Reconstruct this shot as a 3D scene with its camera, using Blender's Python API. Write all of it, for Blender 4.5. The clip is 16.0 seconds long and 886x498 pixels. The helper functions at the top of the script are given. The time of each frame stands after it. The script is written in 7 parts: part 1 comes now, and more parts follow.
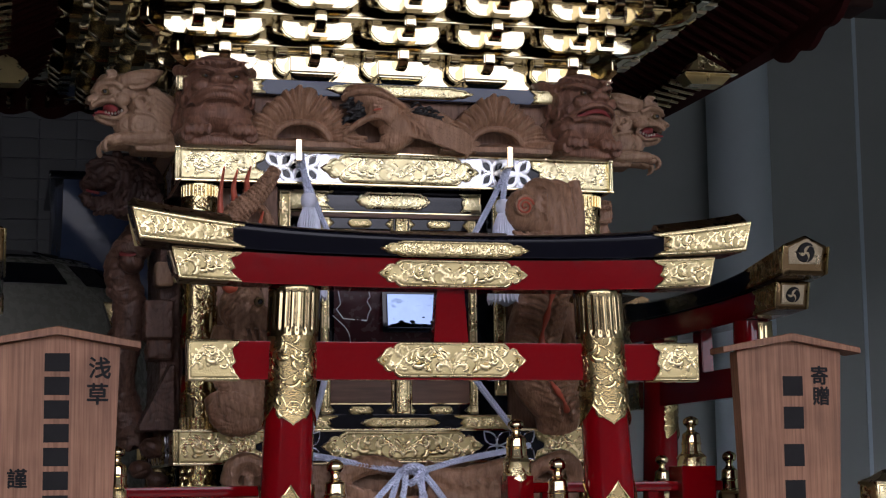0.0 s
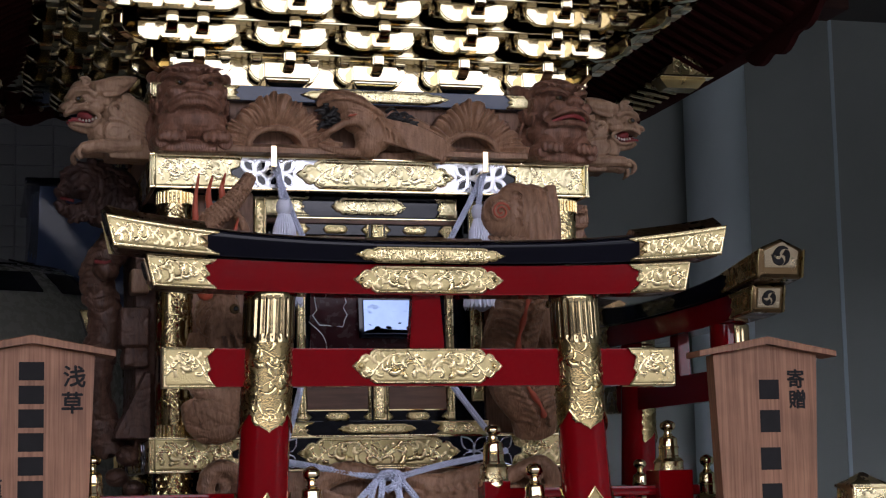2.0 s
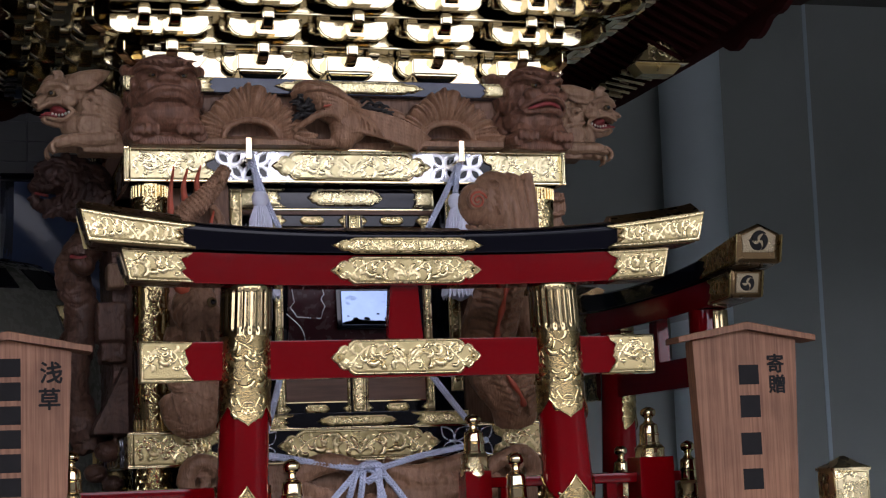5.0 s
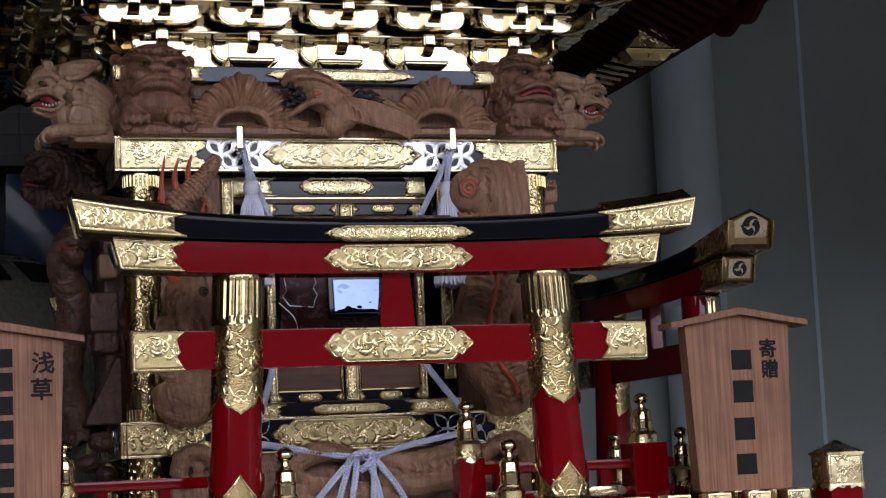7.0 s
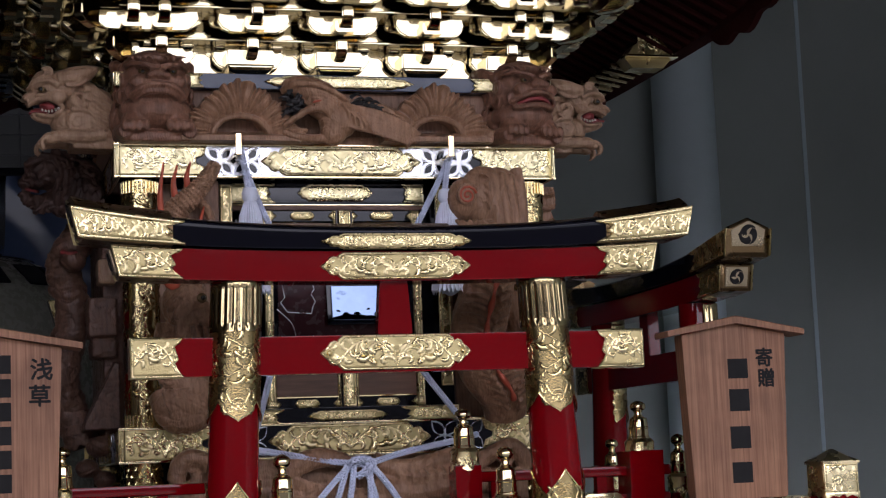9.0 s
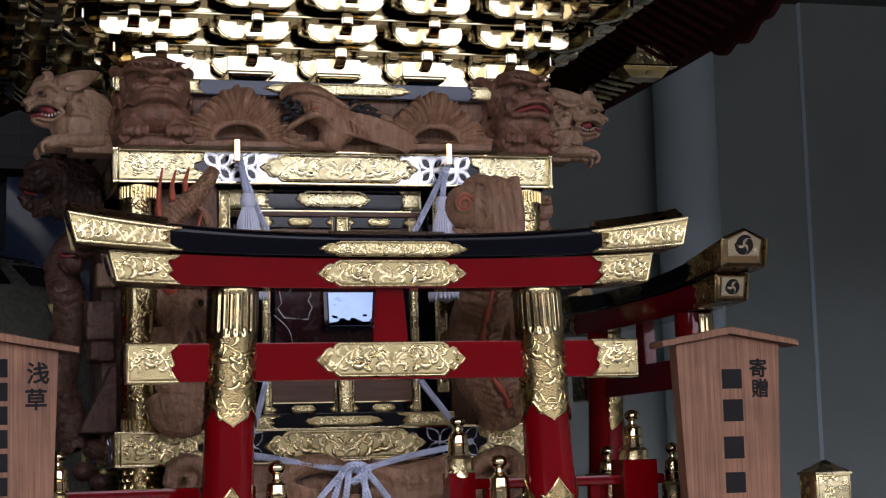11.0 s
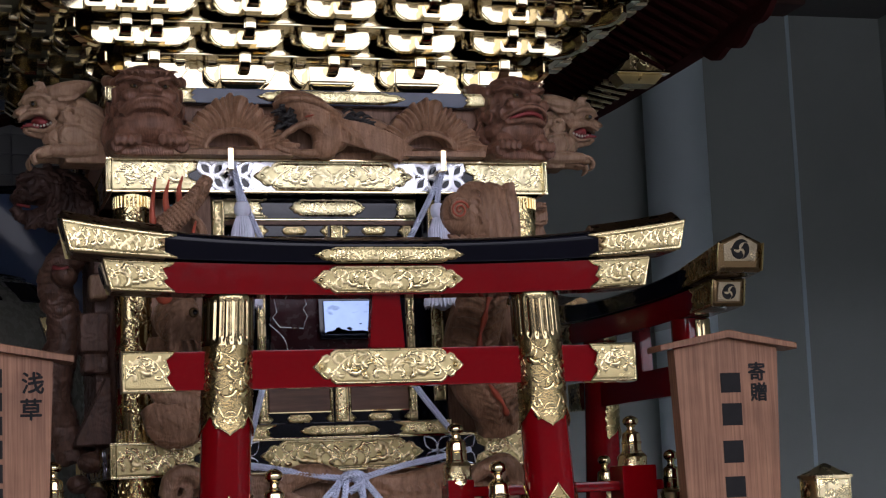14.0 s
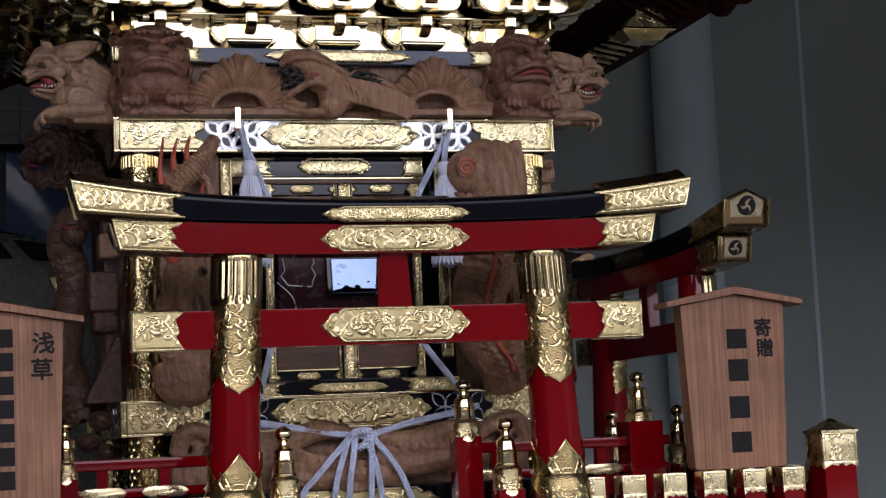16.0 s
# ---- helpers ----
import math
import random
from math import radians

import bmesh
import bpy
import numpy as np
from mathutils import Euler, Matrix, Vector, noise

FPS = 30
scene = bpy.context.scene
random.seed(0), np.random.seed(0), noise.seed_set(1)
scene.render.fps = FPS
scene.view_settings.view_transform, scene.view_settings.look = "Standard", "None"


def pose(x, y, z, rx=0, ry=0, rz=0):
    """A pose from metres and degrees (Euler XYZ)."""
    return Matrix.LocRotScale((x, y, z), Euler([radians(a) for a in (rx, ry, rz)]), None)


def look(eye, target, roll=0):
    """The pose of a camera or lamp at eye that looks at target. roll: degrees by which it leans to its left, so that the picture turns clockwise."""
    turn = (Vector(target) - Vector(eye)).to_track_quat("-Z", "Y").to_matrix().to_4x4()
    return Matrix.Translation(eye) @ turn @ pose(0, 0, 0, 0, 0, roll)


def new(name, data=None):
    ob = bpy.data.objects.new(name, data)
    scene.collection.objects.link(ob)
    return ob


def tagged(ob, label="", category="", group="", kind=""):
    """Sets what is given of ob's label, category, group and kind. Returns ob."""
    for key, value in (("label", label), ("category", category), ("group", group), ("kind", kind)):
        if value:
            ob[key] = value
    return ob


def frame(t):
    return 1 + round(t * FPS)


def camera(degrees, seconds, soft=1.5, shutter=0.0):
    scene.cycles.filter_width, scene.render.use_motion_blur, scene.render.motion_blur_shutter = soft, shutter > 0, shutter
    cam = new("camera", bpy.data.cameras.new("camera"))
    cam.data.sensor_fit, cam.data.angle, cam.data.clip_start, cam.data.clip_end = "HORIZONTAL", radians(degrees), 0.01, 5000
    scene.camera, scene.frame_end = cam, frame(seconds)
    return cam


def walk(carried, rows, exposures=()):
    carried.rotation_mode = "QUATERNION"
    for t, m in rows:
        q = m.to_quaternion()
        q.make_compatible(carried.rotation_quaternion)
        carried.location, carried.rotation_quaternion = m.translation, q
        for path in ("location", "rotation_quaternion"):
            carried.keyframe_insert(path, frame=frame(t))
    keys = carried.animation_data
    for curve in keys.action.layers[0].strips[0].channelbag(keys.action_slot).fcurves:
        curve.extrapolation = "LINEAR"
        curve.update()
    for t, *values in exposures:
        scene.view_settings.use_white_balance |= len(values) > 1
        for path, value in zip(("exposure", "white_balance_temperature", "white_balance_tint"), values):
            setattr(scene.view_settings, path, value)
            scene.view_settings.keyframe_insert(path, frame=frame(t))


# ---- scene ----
cam = camera(28.0, 16.0, soft=1.2)
# seconds, x, y, z, yaw, pitch, roll
ROWS = [
    (0.0, -0.4562, -2.2622, 1.3462, -14.173, 7.479, -0.679),
    (0.5, -0.4534, -2.2639, 1.3504, -14.349, 7.356, -1.054),
    (1.0, -0.4503, -2.2668, 1.3536, -14.487, 7.315, -1.230),
    (1.5, -0.4540, -2.2686, 1.3533, -14.706, 7.479, -1.266),
    (2.0, -0.4508, -2.2616, 1.3490, -14.817, 7.575, -1.120),
    (2.5, -0.4504, -2.2614, 1.3492, -14.897, 7.404, -1.269),
    (3.0, -0.4541, -2.2643, 1.3541, -15.049, 7.216, -1.469),
    (3.5, -0.4483, -2.2638, 1.3525, -14.991, 7.249, -1.544),
    (4.0, -0.4505, -2.2601, 1.3547, -15.231, 7.219, -1.734),
    (6.5, -0.4448, -2.2531, 1.3408, -15.632, 7.258, -2.398),
    (7.0, -0.4453, -2.2538, 1.3452, -15.696, 6.953, -2.520),
    (7.5, -0.4458, -2.2535, 1.3452, -15.765, 6.907, -2.457),
    (8.0, -0.4462, -2.2577, 1.3480, -15.747, 6.868, -2.416),
    (8.5, -0.4449, -2.2596, 1.3557, -15.651, 6.764, -2.314),
    (9.0, -0.4440, -2.2610, 1.3543, -15.685, 6.909, -2.258),
    (11.5, -0.4392, -2.2727, 1.3612, -15.575, 6.949, -1.614),
    (12.0, -0.4439, -2.2652, 1.3579, -15.798, 7.156, -1.859),
    (12.5, -0.4450, -2.2665, 1.3599, -15.753, 7.177, -2.053),
    (13.0, -0.4418, -2.2621, 1.3577, -15.701, 7.276, -2.033),
    (13.5, -0.4440, -2.2568, 1.3523, -15.878, 7.406, -2.187),
    (14.0, -0.4442, -2.2581, 1.3452, -15.980, 7.633, -2.325),
    (14.5, -0.4388, -2.2631, 1.3453, -15.923, 7.625, -2.191),
    (15.0, -0.4402, -2.2599, 1.3396, -16.024, 7.303, -2.785),
    (15.5, -0.4472, -2.2605, 1.3407, -15.997, 6.493, -2.844),
    (16.0, -0.4443, -2.2679, 1.3493, -15.618, 6.141, -2.574),
]
walk(cam, [(t, pose(x, y, z, 0, 0, yaw) @ pose(0, 0, 0, 90 + pitch, 0, 0) @ pose(0, 0, 0, 0, 0, roll)) for t, x, y, z, yaw, pitch, roll in ROWS])

# ---- world, sun, exposure ----
scene.view_settings.exposure = 0.18
world = bpy.data.worlds.new("sky")
scene.world = world
world.use_nodes = True
wt = world.node_tree
wt.nodes.clear()
w_out = wt.nodes.new("ShaderNodeOutputWorld")
w_bg = wt.nodes.new("ShaderNodeBackground")
w_sky = wt.nodes.new("ShaderNodeTexSky")
w_sky.sky_type = "NISHITA"
w_sky.sun_disc = False
w_sky.sun_elevation = radians(58)
w_sky.sun_rotation = radians(-34)
w_sky.air_density, w_sky.dust_density = 1.0, 5.0
w_co = wt.nodes.new("ShaderNodeTexCoord")
w_map = wt.nodes.new("ShaderNodeMapping")
w_map.inputs["Location"].default_value = (0.35, 0.0, 0.2)
w_map.inputs["Scale"].default_value = (1.0, 1.0, 2.4)
w_noise = wt.nodes.new("ShaderNodeTexNoise")
w_noise.inputs["Scale"].default_value = 2.6
w_noise.inputs["Detail"].default_value = 7.0
w_ramp = wt.nodes.new("ShaderNodeValToRGB")
w_ramp.color_ramp.elements[0].position = 0.33
w_ramp.color_ramp.elements[1].position = 0.50
w_mix = wt.nodes.new("ShaderNodeMix")
w_mix.data_type = "RGBA"
w_mix.inputs["B"].default_value = (23.9, 23.6, 28.2, 1.0)      # bright cloud
wt.links.new(w_co.outputs["Generated"], w_map.inputs["Vector"])
wt.links.new(w_map.outputs["Vector"], w_noise.inputs["Vector"])
wt.links.new(w_noise.outputs["Fac"], w_ramp.inputs["Fac"])
wt.links.new(w_ramp.outputs["Color"], w_mix.inputs["Factor"])
wt.links.new(w_sky.outputs["Color"], w_mix.inputs["A"])
wt.links.new(w_mix.outputs["Result"], w_bg.inputs["Color"])
w_bg.inputs["Strength"].default_value = 0.157
wt.links.new(w_bg.outputs["Background"], w_out.inputs["Surface"])

sun_data = bpy.data.lights.new("sun", "SUN")
sun_data.energy = 2.5
sun_data.angle = radians(2)
sun_data.color = (1.0, 0.96, 0.9)
sun = new("sun", sun_data)
# The sun stands high behind the shed; the unseen ceiling keeps it off the shrine, which the open sky lights.
sun.matrix_world = look((-3.0, 4.5, 8.0), (0, 0, 0))

# ---- materials ----
def mat_new(name):
    m = bpy.data.materials.new(name)
    m.use_nodes = True
    return m, m.node_tree, m.node_tree.nodes["Principled BSDF"]


def tex_noise(nt, scale, detail=4.0, rough=0.55, stretch=None):
    co = nt.nodes.new("ShaderNodeTexCoord")
    n = nt.nodes.new("ShaderNodeTexNoise")
    n.inputs["Scale"].default_value = scale
    n.inputs["Detail"].default_value = detail
    n.inputs["Roughness"].default_value = rough
    if stretch:
        mp = nt.nodes.new("ShaderNodeMapping")
        mp.inputs["Scale"].default_value = stretch
        nt.links.new(co.outputs["Object"], mp.inputs["Vector"])
        nt.links.new(mp.outputs["Vector"], n.inputs["Vector"])
    else:
        nt.links.new(co.outputs["Object"], n.inputs["Vector"])
    return n


def ramp_of(nt, src, stops):
    r = nt.nodes.new("ShaderNodeValToRGB")
    el = r.color_ramp.elements
    while len(el) < len(stops):
        el.new(0.5)
    for e, (p, c) in zip(el, stops):
        e.position = p
        e.color = (*c, 1.0) if len(c) == 3 else c
    nt.links.new(src, r.inputs["Fac"])
    return r


def bump_of(nt, bsdf, src, strength, distance, prev=None):
    b = nt.nodes.new("ShaderNodeBump")
    b.inputs["Strength"].default_value = strength
    b.inputs["Distance"].default_value = distance
    nt.links.new(src, b.inputs["Height"])
    if prev:
        nt.links.new(prev.outputs["Normal"], b.inputs["Normal"])
    nt.links.new(b.outputs["Normal"], bsdf.inputs["Normal"])
    return b


def grey(v):
    return (v, v, v)


def make_gold(name, colour, rough, stipple=0.0, wave=0.0):
    m, nt, b = mat_new(name)
    b.inputs["Metallic"].default_value = 1.0
    tarnish = tex_noise(nt, 22.0, 5.0)
    c = ramp_of(nt, tarnish.outputs["Fac"], [(0.3, tuple(v * 0.82 for v in colour)), (0.62, colour)])
    nt.links.new(c.outputs["Color"], b.inputs["Base Color"])
    smudge = tex_noise(nt, 60.0, 6.0)
    r = ramp_of(nt, smudge.outputs["Fac"], [(0.35, grey(rough * 0.75)), (0.7, grey(rough * 1.5))])
    nt.links.new(r.outputs["Color"], b.inputs["Roughness"])
    prev = None
    if wave:
        w = tex_noise(nt, 35.0, 2.0)
        prev = bump_of(nt, b, w.outputs["Fac"], wave, 0.002)
    if stipple:
        co = nt.nodes.new("ShaderNodeTexCoord")
        v = nt.nodes.new("ShaderNodeTexVoronoi")
        v.inputs["Scale"].default_value = 620.0
        nt.links.new(co.outputs["Object"], v.inputs["Vector"])
        bump_of(nt, b, v.outputs["Distance"], stipple, 0.0006, prev)
    return m


def make_lacquer(name, colour, rough=0.16, orange=0.006, gloss=0.32):
    m, nt, b = mat_new(name)
    n = tex_noise(nt, 14.0, 5.0)
    c = ramp_of(nt, n.outputs["Fac"], [(0.3, tuple(v * 0.85 for v in colour)), (0.7, colour)])
    nt.links.new(c.outputs["Color"], b.inputs["Base Color"])
    dust = tex_noise(nt, 90.0, 6.0)
    r = ramp_of(nt, dust.outputs["Fac"], [(0.35, grey(rough * 0.7)), (0.75, grey(rough * 1.7))])
    nt.links.new(r.outputs["Color"], b.inputs["Roughness"])
    b.inputs["Specular IOR Level"].default_value = gloss
    peel = tex_noise(nt, 55.0, 2.0)
    bump_of(nt, b, peel.outputs["Fac"], orange, 0.002)
    return m


def make_wood(name, dark, light, stretch=(300, 300, 30), rough=0.6, carve=0.0, grain_bump=0.25):
    m, nt, b = mat_new(name)
    g = tex_noise(nt, 1.0, 6.0, 0.6, stretch)
    c = ramp_of(nt, g.outputs["Fac"], [(0.32, dark), (0.66, light)])
    tone = tex_noise(nt, 16.0, 3.0)
    t = ramp_of(nt, tone.outputs["Fac"], [(0.3, grey(0.72)), (0.7, grey(1.08))])
    mix = nt.nodes.new("ShaderNodeMix")
    mix.data_type, mix.blend_type = "RGBA", "MULTIPLY"
    mix.inputs["Factor"].default_value = 1.0
    nt.links.new(c.outputs["Color"], mix.inputs["A"])
    nt.links.new(t.outputs["Color"], mix.inputs["B"])
    nt.links.new(mix.outputs["Result"], b.inputs["Base Color"])
    b.inputs["Roughness"].default_value = rough
    b.inputs["Specular IOR Level"].default_value = 0.35
    prev = bump_of(nt, b, g.outputs["Fac"], grain_bump, 0.0008)
    if carve:
        w = nt.nodes.new("ShaderNodeTexWave")
        co = nt.nodes.new("ShaderNodeTexCoord")
        w.inputs["Scale"].default_value = 95.0
        w.inputs["Distortion"].default_value = 14.0
        w.inputs["Detail"].default_value = 3.0
        w.inputs["Detail Scale"].default_value = 0.7
        nt.links.new(co.outputs["Object"], w.inputs["Vector"])
        bump_of(nt, b, w.outputs["Fac"], carve * 0.6, 0.0010, prev)
    return m


def make_plain(name, colour, rough=0.7, spread=0.15, scale=12.0, bump=0.1, metallic=0.0):
    m, nt, b = mat_new(name)
    n = tex_noise(nt, scale, 6.0)
    c = ramp_of(nt, n.outputs["Fac"], [(0.3, tuple(v * (1 - spread) for v in colour)), (0.7, tuple(v * (1 + spread) for v in colour))])
    nt.links.new(c.outputs["Color"], b.inputs["Base Color"])
    b.inputs["Roughness"].default_value = rough
    b.inputs["Metallic"].default_value = metallic
    fine = tex_noise(nt, scale * 12, 4.0)
    bump_of(nt, b, fine.outputs["Fac"], bump, 0.001)
    return m


GOLD = make_gold("gold_polished", (0.90, 0.74, 0.43), 0.07, wave=0.03)
GOLD_PLATE = make_gold("gold_plate", (0.86, 0.73, 0.42), 0.25, stipple=0.12)
# Stippled ground, darkened further so that shade in the recesses is in the colour.
GOLD_STIPPLE_SHADED = make_gold("gold_stipple_shaded", (0.45, 0.365, 0.175), 0.33, stipple=0.35)
GOLD_DEEP = make_gold("gold_deep", (0.50, 0.39, 0.205), 0.09, wave=0.05)
# Pillar ground, likewise darker than its relief to stand for recess shade.
SKIRT_GROUND_SHADED = make_gold("skirt_stipple_shaded", (0.35, 0.265, 0.120), 0.24, stipple=0.35)
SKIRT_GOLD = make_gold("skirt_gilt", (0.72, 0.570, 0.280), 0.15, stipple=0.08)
RIDGE_BROWN = make_gold("browned_gilt", (0.18, 0.12, 0.06), 0.3, stipple=0.2)
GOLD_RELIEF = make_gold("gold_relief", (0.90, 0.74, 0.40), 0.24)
BODY_STIPPLE = make_gold("gold_stipple_bright", (0.64, 0.55, 0.30), 0.27, stipple=0.10)
BODY_RELIEF = make_gold("gold_relief_bright", (0.84, 0.73, 0.43), 0.24)
CREST_BRONZE = make_gold("crest_bronze", (0.42, 0.34, 0.22), 0.30, stipple=1.0)
BRACKET_GOLD = make_gold("bracket_gilt", (0.60, 0.51, 0.315), 0.08, wave=0.04)
SILVER = make_gold("silver_lattice", (0.90, 0.91, 0.94), 0.30)
# Lattice silver again, its dark reflections on the lower beam put into the colour.
DARKSILVER = make_gold("silver_dark_reflection", (0.42, 0.43, 0.48), 0.25)
BLACK = make_lacquer("black_lacquer", (0.006, 0.007, 0.012), 0.05)
TORII_BLACK = make_lacquer("torii_black_lacquer", (0.005, 0.005, 0.009), 0.05, gloss=0.17)
RED = make_lacquer("red_lacquer", (0.205, 0.001, 0.004), 0.05)
DARKRED = make_lacquer("dark_red_lacquer", (0.035, 0.004, 0.006), 0.22)
WOOD = make_wood("carved_zelkova", (0.235, 0.122, 0.066), (0.420, 0.236, 0.140), (160, 160, 40), 0.42, carve=0.45, grain_bump=0.2)
WOOD_SMOOTH = make_wood("smooth_zelkova", (0.18, 0.09, 0.05), (0.33, 0.18, 0.11), (300, 300, 45), 0.45)
WOOD_PALE = make_wood("pale_zelkova", (0.265, 0.150, 0.088), (0.42, 0.268, 0.165), (160, 160, 40), 0.45, carve=0.45, grain_bump=0.2)
# Darker copy of the carved wood; the left face's shade is in its colour.
WOOD_SHADED = make_wood("shaded_carved_wood", (0.040, 0.020, 0.015), (0.085, 0.042, 0.031), (60, 60, 14), 0.5, carve=0.3)
WOOD_RED = make_wood("red_brown_zelkova", (0.150, 0.068, 0.042), (0.300, 0.148, 0.092), (160, 160, 40), 0.40, carve=0.45, grain_bump=0.2)
# Zelkova darkened for the side dragon, its shade put into the colour.
ZELKOVA_SHADED = make_wood("shaded_zelkova", (0.080, 0.040, 0.027), (0.165, 0.086, 0.056), (160, 160, 40), 0.45, carve=0.3)
SIGNWOOD = make_wood("sign_cedar", (0.195, 0.088, 0.047), (0.355, 0.172, 0.094), (420, 420, 9), 0.55, grain_bump=0.2)
PANELWOOD = make_wood("door_panel_wood", (0.10, 0.05, 0.03), (0.2, 0.1, 0.06), (12, 12, 140), 0.4)
INK = make_plain("ink", (0.010, 0.009, 0.009), 0.95, 0.2, 60.0)
CORD = make_plain("pale_cord", (0.60, 0.64, 0.79), 0.75, 0.12, 90.0, 0.4)
TASSEL = make_plain("pale_tassel", (0.75, 0.77, 0.88), 0.7, 0.1, 60.0, 0.3)
ORANGE = make_plain("orange_paint", (0.46, 0.085, 0.04), 0.5, 0.2, 60.0)
MOUTHRED = make_plain("mouth_red", (0.22, 0.03, 0.03), 0.45, 0.2, 60.0)
TOOTH = make_plain("tooth_white", (0.52, 0.45, 0.37), 0.4, 0.08, 60.0)
EYE_M = make_plain("eye_black", (0.012, 0.01, 0.01), 0.15, 0.1, 60.0)
EYE_W = make_plain("eye_gold", (0.14, 0.09, 0.04), 0.25, 0.1, 60.0)
CHAR = make_plain("charred_wood", (0.02, 0.018, 0.018), 0.5, 0.3, 60.0, 0.5)
# The reflected sky's blue is put into this metal's tint.
MIRROR = make_gold("mirror", (0.125, 0.165, 0.245), 0.015, wave=0.35)
WALLGREY = make_plain("grey_wall_paint", (0.42, 0.465, 0.44), 0.75, 0.07, 2.2, 0.15)
COLUMNGREY = make_plain("grey_column_paint", (0.70, 0.82, 0.86), 0.6, 0.06, 3.0, 0.12)
TILE = make_plain("dark_wall_tile", (0.16, 0.165, 0.17), 0.4, 0.12, 3.0, 0.1)
GROUT = make_plain("tile_grout", (0.19, 0.20, 0.21), 0.85, 0.1, 8.0, 0.2)
DARKBOARD = make_wood("dark_board", (0.03, 0.022, 0.018), (0.06, 0.045, 0.036), (30, 30, 2), 0.7)
DARKBEAM = make_wood("brown_beam", (0.06, 0.024, 0.02), (0.11, 0.05, 0.04), (8, 60, 60), 0.6)
CEIL = make_plain("ceiling_board", (0.16, 0.155, 0.15), 0.85, 0.08, 2.0, 0.1)
CONCRETE = make_plain("concrete_floor", (0.075, 0.074, 0.072), 0.8, 0.15, 3.0, 0.3)
ASPHALT = make_plain("yard_paving", (0.115, 0.112, 0.106), 0.85, 0.25, 4.0, 0.5)
FACADE = make_plain("far_facade", (0.036, 0.034, 0.033), 0.8, 0.15, 0.6, 0.2)
BLUEVINYL = make_lacquer("blue_vinyl", (0.080, 0.110, 0.200), 0.13, 0.10, 0.8)
OLIVE = make_lacquer("olive_gloss", (0.20, 0.20, 0.165), 0.25, 0.3)


# ---- mesh helpers ----
def link_mesh(name, me, material, parent=None, label=""):
    for mt in (material if isinstance(material, (list, tuple)) else [material]):
        me.materials.append(mt)
    ob = new(name, me)
    if parent:
        ob.parent = parent
    if label:
        ob["label"] = label
    return ob


def part(name, bm, material, parent=None, label="", smooth=True, sharp=38):
    """Links a bmesh as one mesh object under a thing or a part, in world coordinates."""
    bmesh.ops.recalc_face_normals(bm, faces=bm.faces)
    me = bpy.data.meshes.new(name)
    bm.to_mesh(me)
    bm.free()
    if smooth:
        me.shade_smooth()
        try:
            me.set_sharp_from_angle(angle=radians(sharp))
        except Exception:
            pass
    ob = link_mesh(name, me, material, None, label)
    if smooth and len(me.polygons) < 500:
        wn = ob.modifiers.new("even_normals", "WEIGHTED_NORMAL")
        wn.mode, wn.weight, wn.keep_sharp = "FACE_AREA", 60, True
    if parent:
        ob.parent = parent
        if parent.parent is None:
            ob.matrix_parent_inverse = parent.matrix_basis.inverted()
    return ob


def thing(name, at, label, category, group="", kind=""):
    ob = new(name)
    ob.matrix_basis = Matrix.Translation(at)
    ob.empty_display_size = 0.02
    return tagged(ob, label, category, group, kind)


def add_box(bm, lo, hi, bevel=0.0, m=None):
    c = [(a + b) / 2 for a, b in zip(lo, hi)]
    s = [abs(b - a) for a, b in zip(lo, hi)]
    g = bmesh.ops.create_cube(bm, size=1.0, matrix=Matrix.Translation(c) @ Matrix.Diagonal((*s, 1)))
    vs = g["verts"]
    if bevel:
        es = list({e for v in vs for e in v.link_edges})
        r = bmesh.ops.bevel(bm, geom=es, offset=bevel, segments=2, profile=0.6, affect="EDGES")
        vs = r["verts"]
    if m is not None:
        bmesh.ops.transform(bm, matrix=m, verts=list({v for v in vs}))
    return vs


def box_bm(lo, hi, bevel=0.0, m=None):
    bm = bmesh.new()
    add_box(bm, lo, hi, bevel, m)
    return bm


def add_loops(bm, loops, closed=True, caps=True):
    """Joins rings of points (all of one count) into a skin."""
    rows = [[bm.verts.new(p) for p in ring] for ring in loops]
    n = len(rows[0])
    for a, b in zip(rows, rows[1:]):
        for i in range(n if closed else n - 1):
            j = (i + 1) % n
            bm.faces.new((a[i], a[j], b[j], b[i]))
    if caps and closed:
        bm.faces.new(rows[0][::-1])
        bm.faces.new(rows[-1])
    return rows


def solidify(bm, depth):
    bmesh.ops.recalc_face_normals(bm, faces=bm.faces)
    bmesh.ops.solidify(bm, geom=list(bm.faces), thickness=depth)


def lathe(bm, profile, at=(0, 0, 0), n=24, m=None):
    """A turned body round the z axis; profile of (radius, z)."""
    loops = []
    for r, z in profile:
        ring = []
        for i in range(n):
            a = 2 * math.pi * i / n
            p = Vector((max(r, 1e-5) * math.cos(a), max(r, 1e-5) * math.sin(a), z))
            p = (m @ p) if m is not None else p
            ring.append(p + Vector(at))
        loops.append(ring)
    add_loops(bm, loops)


